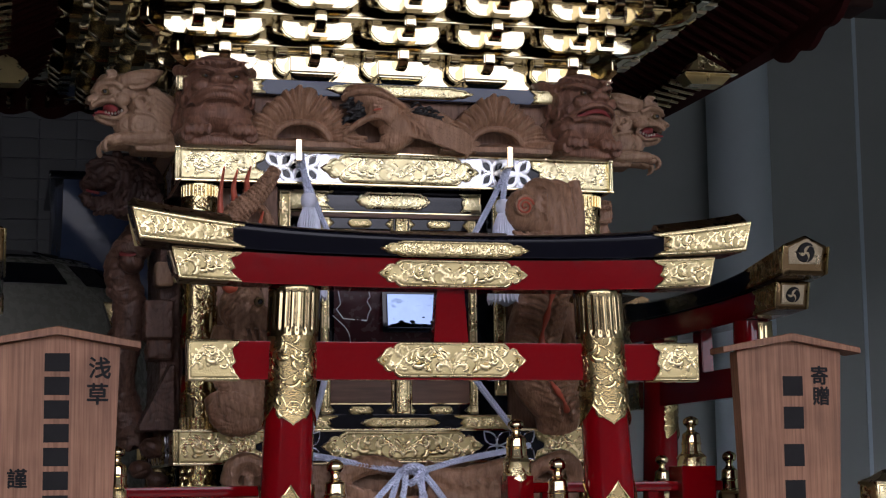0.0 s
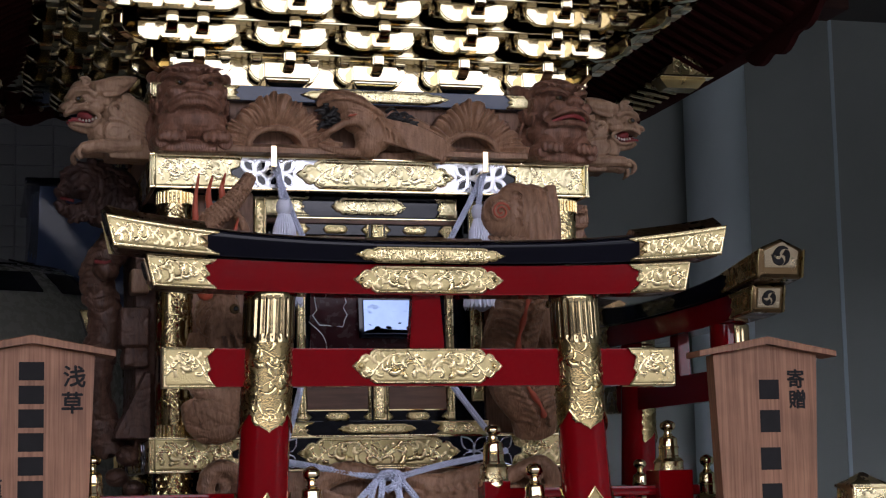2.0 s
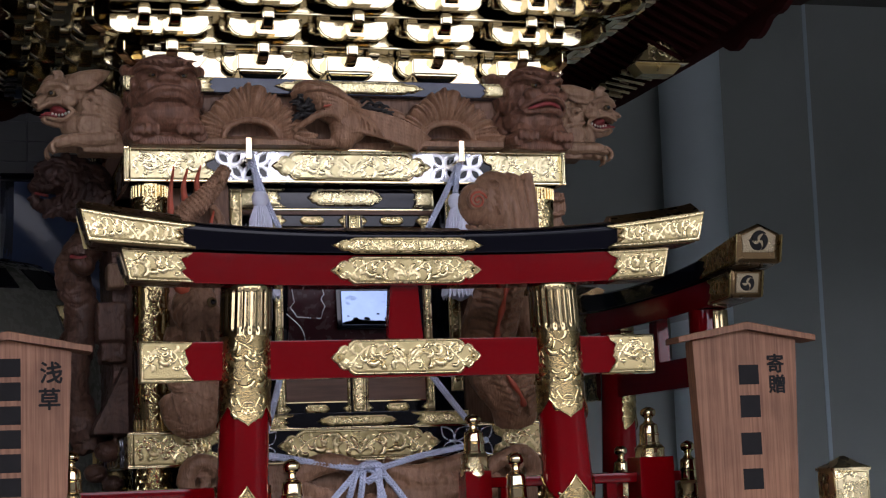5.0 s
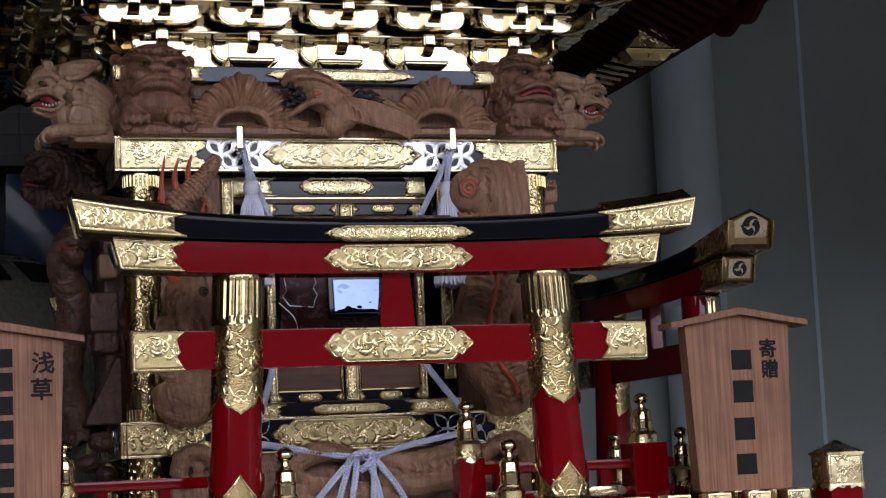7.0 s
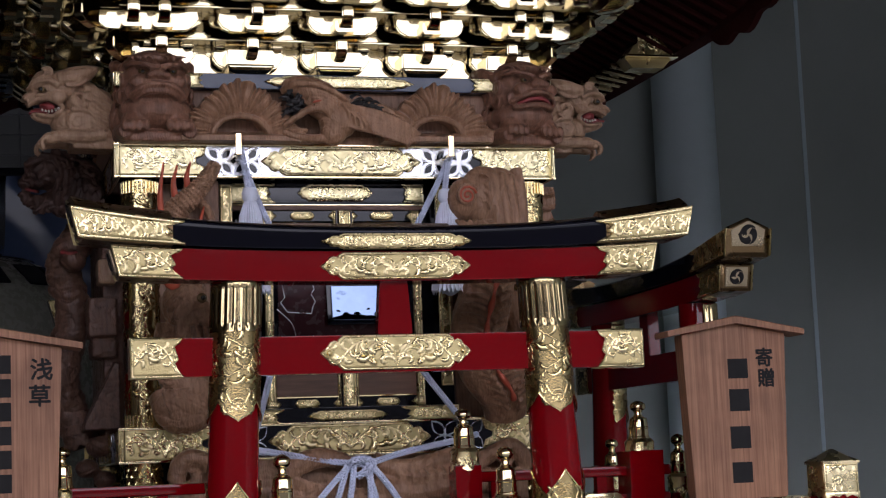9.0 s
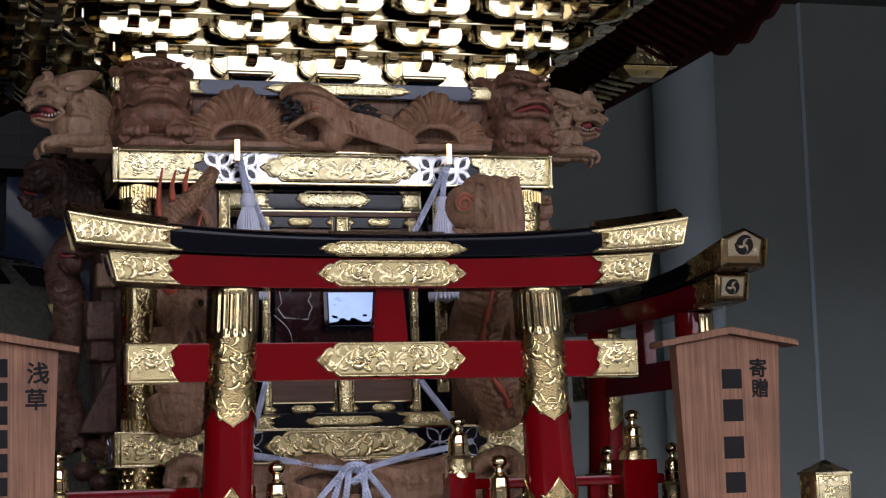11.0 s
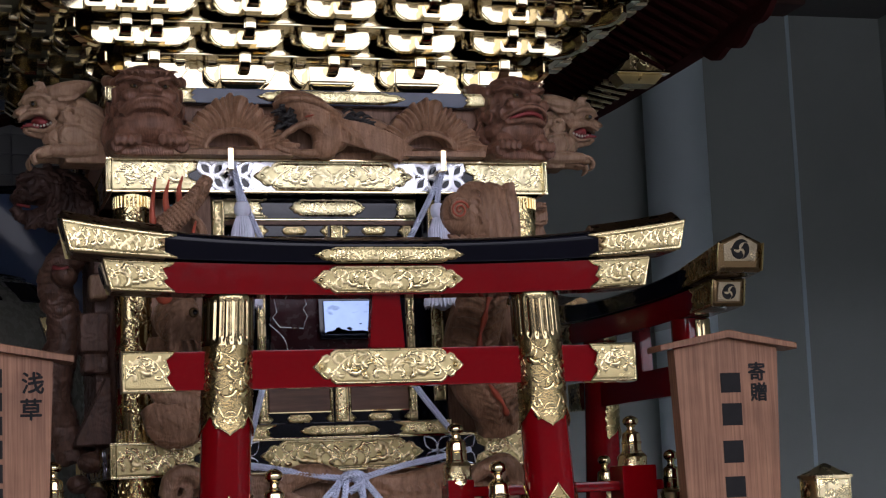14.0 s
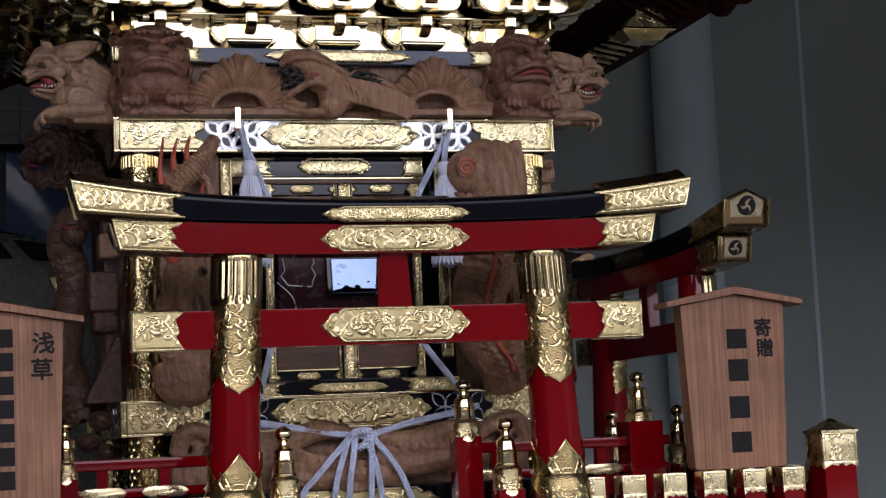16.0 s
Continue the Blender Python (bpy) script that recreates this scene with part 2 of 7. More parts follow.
def tube(bm, pts, radius, n=6, taper=None):
    """A tube along points; taper gives the radius factor along 0..1."""
    pts = [Vector(p) for p in pts]
    loops = []
    up = Vector((0.123, 0.456, 0.88)).normalized()
    for i, p in enumerate(pts):
        d = (pts[min(i + 1, len(pts) - 1)] - pts[max(i - 1, 0)])
        d = d.normalized() if d.length > 1e-9 else Vector((0, 0, 1))
        side = d.cross(up)
        side = side.normalized() if side.length > 1e-4 else Vector((1, 0, 0))
        top = side.cross(d)
        r = radius * (taper(i / (len(pts) - 1)) if taper else 1.0)
        loops.append([p + (side * math.cos(2 * math.pi * k / n) + top * math.sin(2 * math.pi * k / n)) * r for k in range(n)])
    add_loops(bm, loops)


def smooth_path(pts, steps=8):
    """Catmull-Rom through the points."""
    pts = [Vector(p) for p in pts]
    ext = [pts[0] * 2 - pts[1]] + pts + [pts[-1] * 2 - pts[-2]]
    out = []
    for i in range(1, len(ext) - 2):
        a, b, c, d = ext[i - 1:i + 3]
        for k in range(steps):
            t = k / steps
            out.append(0.5 * (2 * b + (c - a) * t + (2 * a - 5 * b + 4 * c - d) * t * t + (3 * b - a - 3 * c + d) * t ** 3))
    out.append(pts[-1])
    return out


def add_plate(bm, outline, place, depth, bevel=0.0008):
    """A flat plate with a bevelled rim: outline of (u, v), place(u, v, w) gives the point w above the surface."""
    n = len(outline)
    cu = sum(p[0] for p in outline) / n
    cv = sum(p[1] for p in outline) / n
    hu = max(abs(p[0] - cu) for p in outline)
    hv = max(abs(p[1] - cv) for p in outline)
    ku, kv = 1 - bevel / max(hu, 1e-6), 1 - bevel / max(hv, 1e-6)
    back = [place(u, v, 0) for u, v in outline]
    mid = [place(u, v, depth) for u, v in outline]
    top = [place(cu + (u - cu) * ku, cv + (v - cv) * kv, depth + bevel * 0.6) for u, v in outline]
    add_loops(bm, [back, mid, top])


def add_rim(bm, outline, place, w, r):
    """A raised bead along the outline."""
    n = len(outline)
    cu = sum(p[0] for p in outline) / n
    cv = sum(p[1] for p in outline) / n
    hu = max(abs(p[0] - cu) for p in outline)
    hv = max(abs(p[1] - cv) for p in outline)
    ku, kv = 1 - 1.6 * r / hu, 1 - 1.6 * r / hv
    pts = [place(cu + (u - cu) * ku, cv + (v - cv) * kv, w) for u, v in outline]
    pts = pts + [pts[0], pts[1]]
    tube(bm, pts, r, 5)


def comma(H, U, V, u, v, ang, size, turn, fat, high):
    """Presses one comma-shaped leaf into a height grid: a curling spine from (u, v), swelling to a round end."""
    m = 12
    x, y, a = u, v, ang
    pts, radii = [], []
    for j in range(m + 1):
        t = j / m
        pts.append((x, y))
        radii.append(size * fat * (0.20 + 1.00 * t ** 1.3 - 0.55 * max(0.0, t - 0.72) / 0.28 * t))
        a += turn * (0.35 + 1.3 * t) / m
        x += math.cos(a) * size / m
        y += math.sin(a) * size / m
    best = np.full(U.shape, 9.0)
    rad = np.full(U.shape, size * fat)
    for j in range(m):
        (ax, ay), (bx, by) = pts[j], pts[j + 1]
        dx, dy = bx - ax, by - ay
        t = np.clip(((U - ax) * dx + (V - ay) * dy) / max(dx * dx + dy * dy, 1e-12), 0, 1)
        r = radii[j] + (radii[j + 1] - radii[j]) * t
        d = np.hypot(U - ax - t * dx, V - ay - t * dy) / r
        near = d < best
        best = np.where(near, d, best)
        rad = np.where(near, r, rad)
    edge = (best >= 1) & (best < 1 + 0.16 * size * fat / rad)
    H[edge] = -0.45 * high * size * fat
    ins = best < 1
    dome = high * (0.5 * rad + 0.5 * size * fat) * np.sqrt(np.clip(1 - best ** 2 * 0.92, 0, 1))
    H[ins] = dome[ins]


def ridge(H, U, V, pts, r0, r1, high):
    """Presses a tapering stem into a height grid."""
    m = len(pts)
    for j in range(m - 1):
        (ax, ay), (bx, by) = pts[j], pts[j + 1]
        r = r0 + (r1 - r0) * j / m
        dx, dy = bx - ax, by - ay
        t = np.clip(((U - ax) * dx + (V - ay) * dy) / max(dx * dx + dy * dy, 1e-12), 0, 1)
        d = np.hypot(U - ax - t * dx, V - ay - t * dy) / r
        hi = high * r * np.sqrt(np.clip(1 - d * d * 0.8, 0, 1))
        ins = d < 1
        H[ins] = np.maximum(H[ins], hi[ins])
        edge = (d >= 1) & (d < 1.7) & (H < high * r * 0.9)
        H[edge] = np.minimum(H[edge], -0.25 * high * r)


def stud(H, U, V, u, v, r, high):
    d = np.hypot(U - u, V - v) / r
    H[d < 1.6] = -0.35 * high * r
    H[d < 1] = (high * r * np.sqrt(np.clip(1 - d * d, 0, 1)))[d < 1]


def scroll_field(U, V, w, h, seed, mirror, step):
    """Heights of an arching stem with curling comma leaves over a w by h field centred on 0."""
    rng = random.Random(seed)
    H = np.zeros_like(U)
    if mirror:
        X, half = np.abs(U), w / 2
    else:
        X, half = w / 2 - U, w
    n = max(2 if half > 0.8 * h else 1, int(round(half / (step * 1.2 if step else 1.05 * h))))
    arched = not step and half > 0.9 * h
    if arched:
        n = max(2, 2 * round(n / 2))
    L = half / n
    z = min(h, 1.25 * L)
    A = 0.38 * h


    def stem(x):
        if arched:      # one round arch after another, springing from the lower edge
            return A * (2 * abs(math.sin(math.pi * x / (2 * L))) ** 0.75 - 1)
        return -A * math.cos(math.pi * x / L)

    leaves = ((0.06, 0.35, 0.46, -1.7, 0.18), (0.24, 0.30, 0.62, -2.2, 0.18), (0.50, -0.30, 0.74, -2.4, 0.17), (0.50, 0.35, 0.44, -2.2, 0.19), (0.80, -0.75, 0.66, -2.2, 0.17), (0.86, 0.10, 0.50, 1.9, 0.18),
              (0.10, 1.75, 0.48, 1.8, 0.18), (0.32, 1.40, 0.46, 2.0, 0.18), (0.32, 2.20, 0.34, 2.0, 0.20), (0.60, 0.95, 0.40, 1.9, 0.19))
    for k in range(n // 2 if arched else 0):
        # leaves curling off both sides of an arch, the large ones into its hollow
        for at, side, size, turn, fat in ((0.08, 1, 0.40, 2.6, 0.17), (0.26, 1, 0.26, 2.2, 0.19), (0.44, 1, 0.20, 2.0, 0.20), (1.40, 1, 0.34, 2.4, 0.18), (1.62, 1, 0.46, 2.8, 0.17), (1.86, 1, 0.30, 2.0, 0.19),
                                          (0.05, -1, 0.86, 0.5, 0.10), (0.16, -1, 0.44, -3.0, 0.17), (0.36, -1, 0.78, -3.0, 0.14), (0.62, -1, 0.46, -3.2, 0.16), (0.84, -1, 0.84, -3.1, 0.13),
                                          (1.10, -1, 0.42, -3.2, 0.17), (1.30, -1, 0.74, -3.2, 0.14), (1.58, -1, 0.40, -3.0, 0.17), (1.80, -1, 0.34, -2.6, 0.18)):
            x = (2 * k + at) * L
            th = math.atan2(stem(x + 0.03 * L) - stem(x - 0.03 * L), 0.06 * L)
            comma(H, X, V, x, stem(x), th + side * 0.45, size * (1.12 if side < 0 else 1.0) * z * rng.uniform(0.92, 1.08), turn, fat, 0.50)
    for k in range(0 if arched else n):
        up = 1 if k % 2 == 0 else -1
        for at, a, size, turn, fat in leaves:
            x = (k + at) * L
            comma(H, X, V, x, stem(x), a * up, size * z * rng.uniform(0.93, 1.08), turn * up, fat * 1.04, 0.48)
    pts = [(half * j / (16 * n), stem(half * j / (16 * n))) for j in range(16 * n + 1)]
    ridge(H, X, V, pts, 0.042 * z, 0.030 * z, 0.7)
    if mirror and not step:
        # leaves fountaining from the foot of the middle
        for a, size, turn in ((1.48, 0.66, -0.9), (1.25, 0.44, -1.8)):
            comma(H, X, V, 0.02 * z, -0.36 * h, a, size * z, turn, 0.145, 0.48)
        stud(H, X, V, 0, 0.02 * h, 0.060 * z, 0.8)
    return H


DETAIL = [1.0]
PLATING = [GOLD_STIPPLE_SHADED, GOLD_RELIEF]
FIELDS = {}


def press(bm, w, h, place, base, thick, seed, mirror, step, outline=None, centre=(0, 0), tips=False, flat=1.0):
    """Adds chased relief as a fine sheet; within an outline it is the whole plate, else only what is raised."""
    tall = h > 3 * w
    cell = min(max(min(h, 2 * w) / 30, 0.00036), 0.00075) * DETAIL[0]
    if outline:
        us, vs = [p[0] - centre[0] for p in outline], [p[1] - centre[1] for p in outline]
        lo, hi = (min(us), min(vs)), (max(us), max(vs))
    else:
        lo, hi = (-w / 2, -h / 2), (w / 2, h / 2)
    nu, nv = max(6, int((hi[0] - lo[0]) / cell)), max(6, int((hi[1] - lo[1]) / cell))
    U, V = np.meshgrid(np.linspace(lo[0], hi[0], nu), np.linspace(lo[1], hi[1], nv))
    key = (round(w, 4), round(h, 4), seed % 7, mirror, step, nu, nv, round(lo[0], 4), round(lo[1], 4))
    if key not in FIELDS:
        H = scroll_field(V, U, h, w, seed % 7, mirror, step) if tall else scroll_field(U, V, w, h, seed % 7, mirror, step)
        if tips:
            for s in (-1, 1):
                tu = s * hi[0] * 0.885
                for a in (1.0, 2.1):
                    for e in (-1, 1):
                        comma(H, U, V, tu, 0, e * a, 0.26 * h, -0.5 * e, 0.28, 0.35)
                stud(H, U, V, tu, 0, 0.085 * h, 0.9)
        # round the chased edges a little
        H[1:-1, 1:-1] = 0.4 * H[1:-1, 1:-1] + 0.15 * (H[:-2, 1:-1] + H[2:, 1:-1] + H[1:-1, :-2] + H[1:-1, 2:])
        FIELDS[key] = H
    H = FIELDS[key] * flat
    if outline:
        inn = np.zeros(U.shape, bool)
        m = len(us)
        ku, kv = 1 - 0.0011 / max(hi[0] - lo[0], 1e-6) * 2, 1 - 0.0011 / max(hi[1] - lo[1], 1e-6) * 2
        mu, mv = (lo[0] + hi[0]) / 2, (lo[1] + hi[1]) / 2
        pu, pv = [mu + (a - mu) * ku for a in us], [mv + (b - mv) * kv for b in vs]
        for j in range(m):
            ax, ay, bx, by = pu[j], pv[j], pu[j - 1], pv[j - 1]
            if abs(by - ay) > 1e-9:
                inn ^= ((ay > V) != (by > V)) & (U < (bx - ax) * (V - ay) / (by - ay) + ax)
        # a smooth flat border with a chased line inside it
        band = np.zeros(U.shape, bool)
        line = np.zeros(U.shape, bool)
        wide = min(0.0023, 0.10 * (hi[1] - lo[1]))
        for mask, inset in ((band, wide + 0.0006), (line, wide + 0.0014)):
            iu, iv = 1 - 2 * inset / (hi[0] - lo[0]), 1 - 2 * inset / (hi[1] - lo[1])
            qu, qv = [mu + (a - mu) * iu for a in us], [mv + (b - mv) * iv for b in vs]
            for j in range(m):
                ax, ay, bx, by = qu[j], qv[j], qu[j - 1], qv[j - 1]
                if abs(by - ay) > 1e-9:
                    mask ^= ((ay > V) != (by > V)) & (U < (bx - ax) * (V - ay) / (by - ay) + ax)
        H = np.where(line, H, -0.0004)
        H = np.where(band, H, 0.0005)
        floor = base + 0.0006
    else:
        inn = H > 0.00006
        grown = inn.copy()
        grown[1:] |= inn[:-1]
        grown[:-1] |= inn[1:]
        grown[:, 1:] |= inn[:, :-1]
        grown[:, :-1] |= inn[:, 1:]
        H = np.where(inn, H, -0.0004)
        inn, floor = grown, base
    quad = inn[:-1, :-1] & inn[1:, :-1] & inn[:-1, 1:] & inn[1:, 1:]
    used = {}
    ii, jj = np.nonzero(quad)
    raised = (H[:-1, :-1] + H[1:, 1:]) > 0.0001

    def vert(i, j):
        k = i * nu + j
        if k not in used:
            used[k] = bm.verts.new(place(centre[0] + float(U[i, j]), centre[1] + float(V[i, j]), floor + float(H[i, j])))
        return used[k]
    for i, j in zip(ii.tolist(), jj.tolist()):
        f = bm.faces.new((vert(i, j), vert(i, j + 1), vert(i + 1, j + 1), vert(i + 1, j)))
        # Cells that aren't raised keep the ground's colour, recess shade included.
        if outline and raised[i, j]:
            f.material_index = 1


def add_relief(bm, w, h, place, base, thick, seed=0, mirror=True, step=None):
    """Raised scrollwork on a plate."""
    press(bm, w, h, place, base, thick, seed, mirror, step)


def raise_faces(bm, first):
    """Gives the faces from the first one on the second metal of their part."""
    bm.faces.ensure_lookup_table()
    for f in bm.faces[first:]:
        f.material_index = 1


def cusp_outline(w, h, point=True):
    """Centre plate: long body with stepped, pointed cloud ends."""
    b = w / 2
    right = [(b * 0.70, h * 0.5), (b * 0.76, h * 0.40), (b * 0.775, h * 0.30), (b * 0.82, h * 0.36), (b * 0.875, h * 0.31), (b * 0.91, h * 0.17),
             (b * 0.95, h * 0.12), (b, 0.0)]
    pts = right + [(u, -v) for u, v in right[-2::-1]]
    return pts + [(-u, -v) for u, v in pts]


def end_outline(x_out, x_in, z0, z1, slant=0.0, notch=0.35):
    """End plate with a zigzag inner edge: outer edge slanted, in (u, v)."""
    d = x_in - x_out
    zm = (z0 + z1) / 2
    h = z1 - z0
    return [(x_out + slant, z0), (x_in, z0), (x_in - d * 0.10, z0 + h * 0.16), (x_in - d * 0.17, z0 + h * 0.34), (x_in - d * 0.10, zm - h * 0.05), (x_in - d * 0.13, zm + h * 0.08),
            (x_in - d * 0.17, z1 - h * 0.22), (x_in - d * 0.07, z1 - h * 0.12), (x_in, z1), (x_out, z1)]


def front_at(y):
    """Places (u, v) on a wall facing -y at depth y."""
    return lambda u, v, w: Vector((u, y - w, v))


def fitting(name, outline, place, parent, seed, field, mirror, thick=0.0011, depth=0.0012, material=None, label="", step=None):
    """A gilt plate with bead and scrolls. field: (u, v, w, h) of the scrollwork."""
    bm = bmesh.new()
    add_plate(bm, outline, place, depth)
    n0 = len(bm.faces)
    add_rim(bm, outline, place, depth + 0.0006, 0.0008)
    raise_faces(bm, n0)
    fu, fv, fw, fh = field
    press(bm, fw, fh, place, depth, thick, seed, mirror, step, outline, (fu, fv), mirror, 1.0 if PLATING[0] is GOLD_STIPPLE_SHADED else 0.36)
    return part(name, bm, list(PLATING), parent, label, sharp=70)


def turn_z(deg):
    return Matrix.Rotation(radians(deg), 4, "Z")


# ---- the shed ----
def structure(name, bm, material, label, category, smooth=False):
    ob = part(name, bm, material, None, "", smooth)
    return tagged(ob, label, category, "", "structure")


structure("ground", box_bm((-60, -70, -0.30), (60, 60, -0.02)), ASPHALT, "grey paved yard in front of the shed", "ground")
structure("floor", box_bm((-2.6, -3.0, -0.018), (2.6, 3.0, 0.0)), CONCRETE, "grey concrete floor of the shrine shed", "floor")
WALL_Y = 2.60
structure("wall_back", box_bm((0.30, WALL_Y, 0.0), (2.6, WALL_Y + 0.2, 2.75)), WALLGREY, "grey painted back wall in shade", "wall")
# Side walls and ceiling are unseen; they narrow the sky that reaches the shrine.
structure("wall_east", box_bm((2.4, -2.6, 0.0), (2.6, WALL_Y, 2.75)), WALLGREY, "grey painted side wall, unseen, set to narrow the sky", "wall")
# Unseen wall, made dark so that the left brackets reflect something dark.
structure("wall_west", box_bm((-2.6, -2.6, 0.0), (-2.4, WALL_Y, 2.75)), DARKBOARD, "unseen dark board side wall, added to darken the left reflections", "wall")
structure("ceiling", box_bm((-2.7, -2.5, 2.75), (2.7, 2.9, 2.95)), CEIL, "plain grey board ceiling, unseen, set to cut off the high sky", "ceiling")
# Unseen front; its height and darkness set what the lower gold and lacquer reflect.
structure("backdrop", box_bm((-60, -34.5, -0.02), (60, -34.0, 6.2)), FACADE, "unseen dark building front, set across the yard to mask the low sky", "backdrop")
wall_tiled = structure("wall_tiled", box_bm((-2.4, WALL_Y, 0.0), (0.298, WALL_Y + 0.2, 2.75)), GROUT, "dark grey tiled back wall in shade", "wall")

# Unseen beam, added to keep some sky light off the lower back wall.
structure("sky_cut_beam", box_bm((-2.7, -2.56, 2.615), (2.7, -2.44, 2.749), 0.005), DARKBOARD, "unseen dark beam added over the open front to cut sky light", "beam")
structure("ceiling_beam", box_bm((1.05, 1.92, 2.586), (1.79, 2.05, 2.749), 0.006), DARKBEAM, "dark reddish brown wooden beam under the ceiling", "beam")

# round column against the wall, and the panel joint beside it
bm = bmesh.new()
lathe(bm, [(0.0915, 0.0), (0.0915, 2.75)], (1.644, WALL_Y - 0.10, 0), 48)
structure("column", bm, COLUMNGREY, "round pale grey painted column before the wall", "column", True)
part("joint_strip", box_bm((2.074, WALL_Y - 0.004, 0.0), (2.087, WALL_Y - 0.0005, 2.75), 0.001), COLUMNGREY, bpy.data.objects["wall_back"], "pale vertical joint strip")


# ---- the torii gates ----
W = 0.479           # distance of the fence line from the shrine's axis
KASAGI_HALF, SHIMAKI_HALF = 0.33, 0.29


def sori(x):
    """Rise of the curved lintels towards their ends."""
    return 0.0245 * min(1.0, abs(x) / 0.33) ** 2.6


def pillar_x(z):
    return 0.1625 + (1.545 - z) * 0.042


def rise(x, z):
    """The top lintel thickens towards its ends: its lower edge rises less."""
    return sori(x) * (0.54 + 0.46 * min(1.0, max(0.0, (z - 1.5755) / 0.020)))


def build_torii(turn, label, group):
    root = thing("torii_gate", (0, 0, 0), label, "torii gate", group)
    rz = turn_z(turn)
    DETAIL[0] = 1.0 if turn == 0 else 1.9

    def put(fn):
        return lambda u, v, w: rz @ fn(u, v, w)

    def sweep(x_list, section, zf=lambda x, z: 0.0, end_slant=0.0):
        bm = bmesh.new()
        loops = []
        for x in x_list:
            ring = []
            for y, z in section:
                sx = x - math.copysign(end_slant * (1 if abs(x) == max(abs(a) for a in x_list) else 0), x) * (1.0 - (z - section[0][1]) / 0.05 if end_slant else 0)
                ring.append(rz @ Vector((sx, -W + y, z + zf(x, z))))
            loops.append(ring)
        add_loops(bm, loops)
        return bm

    xs = [-KASAGI_HALF + 2 * KASAGI_HALF * i / 40 for i in range(41)]
    # black upper lintel: pentagonal section
    sec_k = [(-0.0268, 1.5755), (-0.0274, 1.5760), (-0.0275, 1.5768), (-0.02815, 1.5900), (-0.02830, 1.5940), (-0.02820, 1.5950), (-0.0279, 1.5958), (-0.0273, 1.5968), (-0.0262, 1.5978), (-0.0020, 1.6080), (-0.0012, 1.6084), (0.0012, 1.6084), (0.0270, 1.5974), (0.0284, 1.5955), (0.0266, 1.5760), (0.0260, 1.5755)]
    xk = [x * (0.312 / 0.33) for x in xs]
    sec_low = [(y, z if z < 1.599 else z - 0.0050) for y, z in sec_k]
    kas = part("kasagi", sweep(xk, sec_low, rise), TORII_BLACK, root, "black lacquered curved top lintel")
    xs2 = [x * (0.274 / 0.33) for x in xs]
    sec_s = [(-0.0190, 1.5435), (-0.0197, 1.5437), (-0.0200, 1.5442), (-0.0200, 1.5452), (-0.0200, 1.5745), (0.0200, 1.5745), (0.0200, 1.5445), (0.0190, 1.5435)]
    shi = part("shimaki", sweep(xs2, sec_s, lambda x, z: sori(x) * 0.43), RED, root, "red lacquered second lintel")
    bm = box_bm((-0.268, -W - 0.0085, 1.4505), (0.268, -W + 0.0085, 1.4895), 0.0012, None)
    bmesh.ops.transform(bm, matrix=rz, verts=bm.verts)
    nuki = part("nuki", bm, RED, root, "red lacquered tie beam")

    # gilt ends of the upper lintel: sleeve on front, back, top, bottom, and an end cap
    for s in (-1, 1):
        x_in, x_out = 0.217, KASAGI_HALF

        def on_front(yf, zf, sgn=-1):
            return put(lambda u, v, w: Vector((s * u, -W + sgn * (yf + w), v + zf(u, v))))

        bm = bmesh.new()
        loops = []
        for i in range(9):
            x = 0.229 + (x_out - 0.229) * i / 8
            for k, dx in ((1.035, 0.0),) if i < 8 else ((1.035, -0.0035), (1.035, -0.0030), (0.80, 0.0), (0.78, 0.0)):
                tip = 0.0085 * (i == 8)
                ring = []
                for y, z in sec_k:
                    sl = tip * (1.0 - (z - 1.5755) / 0.035)
                    ring.append(rz @ Vector((s * (x + dx - max(0, sl)), -W + y * k, (z - 1.592) * k + 1.592 + rise(x, z))))
                loops.append(ring)
        add_loops(bm, loops)
        sleeve = part("lintel_cap", bm, RIDGE_BROWN, root, "gilt end cap of the top lintel")
        for sg in (-1, 1):
            out = end_outline(x_out - 0.0005, x_in, 1.5757, 1.5965, -0.0075)
            fitting("cap_plate", out, on_front(0.0288, rise, sg), sleeve, 3 + s, ((x_in + x_out) / 2, 1.5862, 0.098, 0.0185), False, 0.0010)
        # scrolls on the sloping top
        for sg in (-1, 1):
            bm = bmesh.new()
            add_relief(bm, 0.088, 0.022, lambda u, v, w: rz @ Vector((s * (0.279 + u), -W + sg * (0.0152 + v), 1.6035 - 0.41 * v + sori(0.279 + u) + w * 0.35)), 0.0, 0.0010, 14, False, step=0.02)
            part("top_scroll", bm, RIDGE_BROWN, sleeve)
        # end crest
        bm = bmesh.new()
        pl = lambda u, v, w: rz @ Vector((s * (x_out - 0.0045 + (v - 1.592) * 0.24 + w), -W + u * 0.86, (v - 1.592) * 0.86 + 1.592 + sori(x_out)))
        pent = [(-0.0235, 1.5725), (0.0235, 1.5725), (0.0255, 1.5945), (0.0, 1.6070), (-0.0255, 1.5945)]
        add_plate(bm, pent, pl, 0.0022)
        crest = part("crest_plate", bm, CREST_BRONZE, sleeve, "stippled gilt crest plate")
        add_crest(crest, pl, 0.0, 1.5880, 0.0145, 0.0032)

        # second lintel
        bm = bmesh.new()
        loops = []
        for i in range(7):
            x = 0.232 + (SHIMAKI_HALF - 0.232) * i / 6
            tip = 0.0078 * (i == 6)
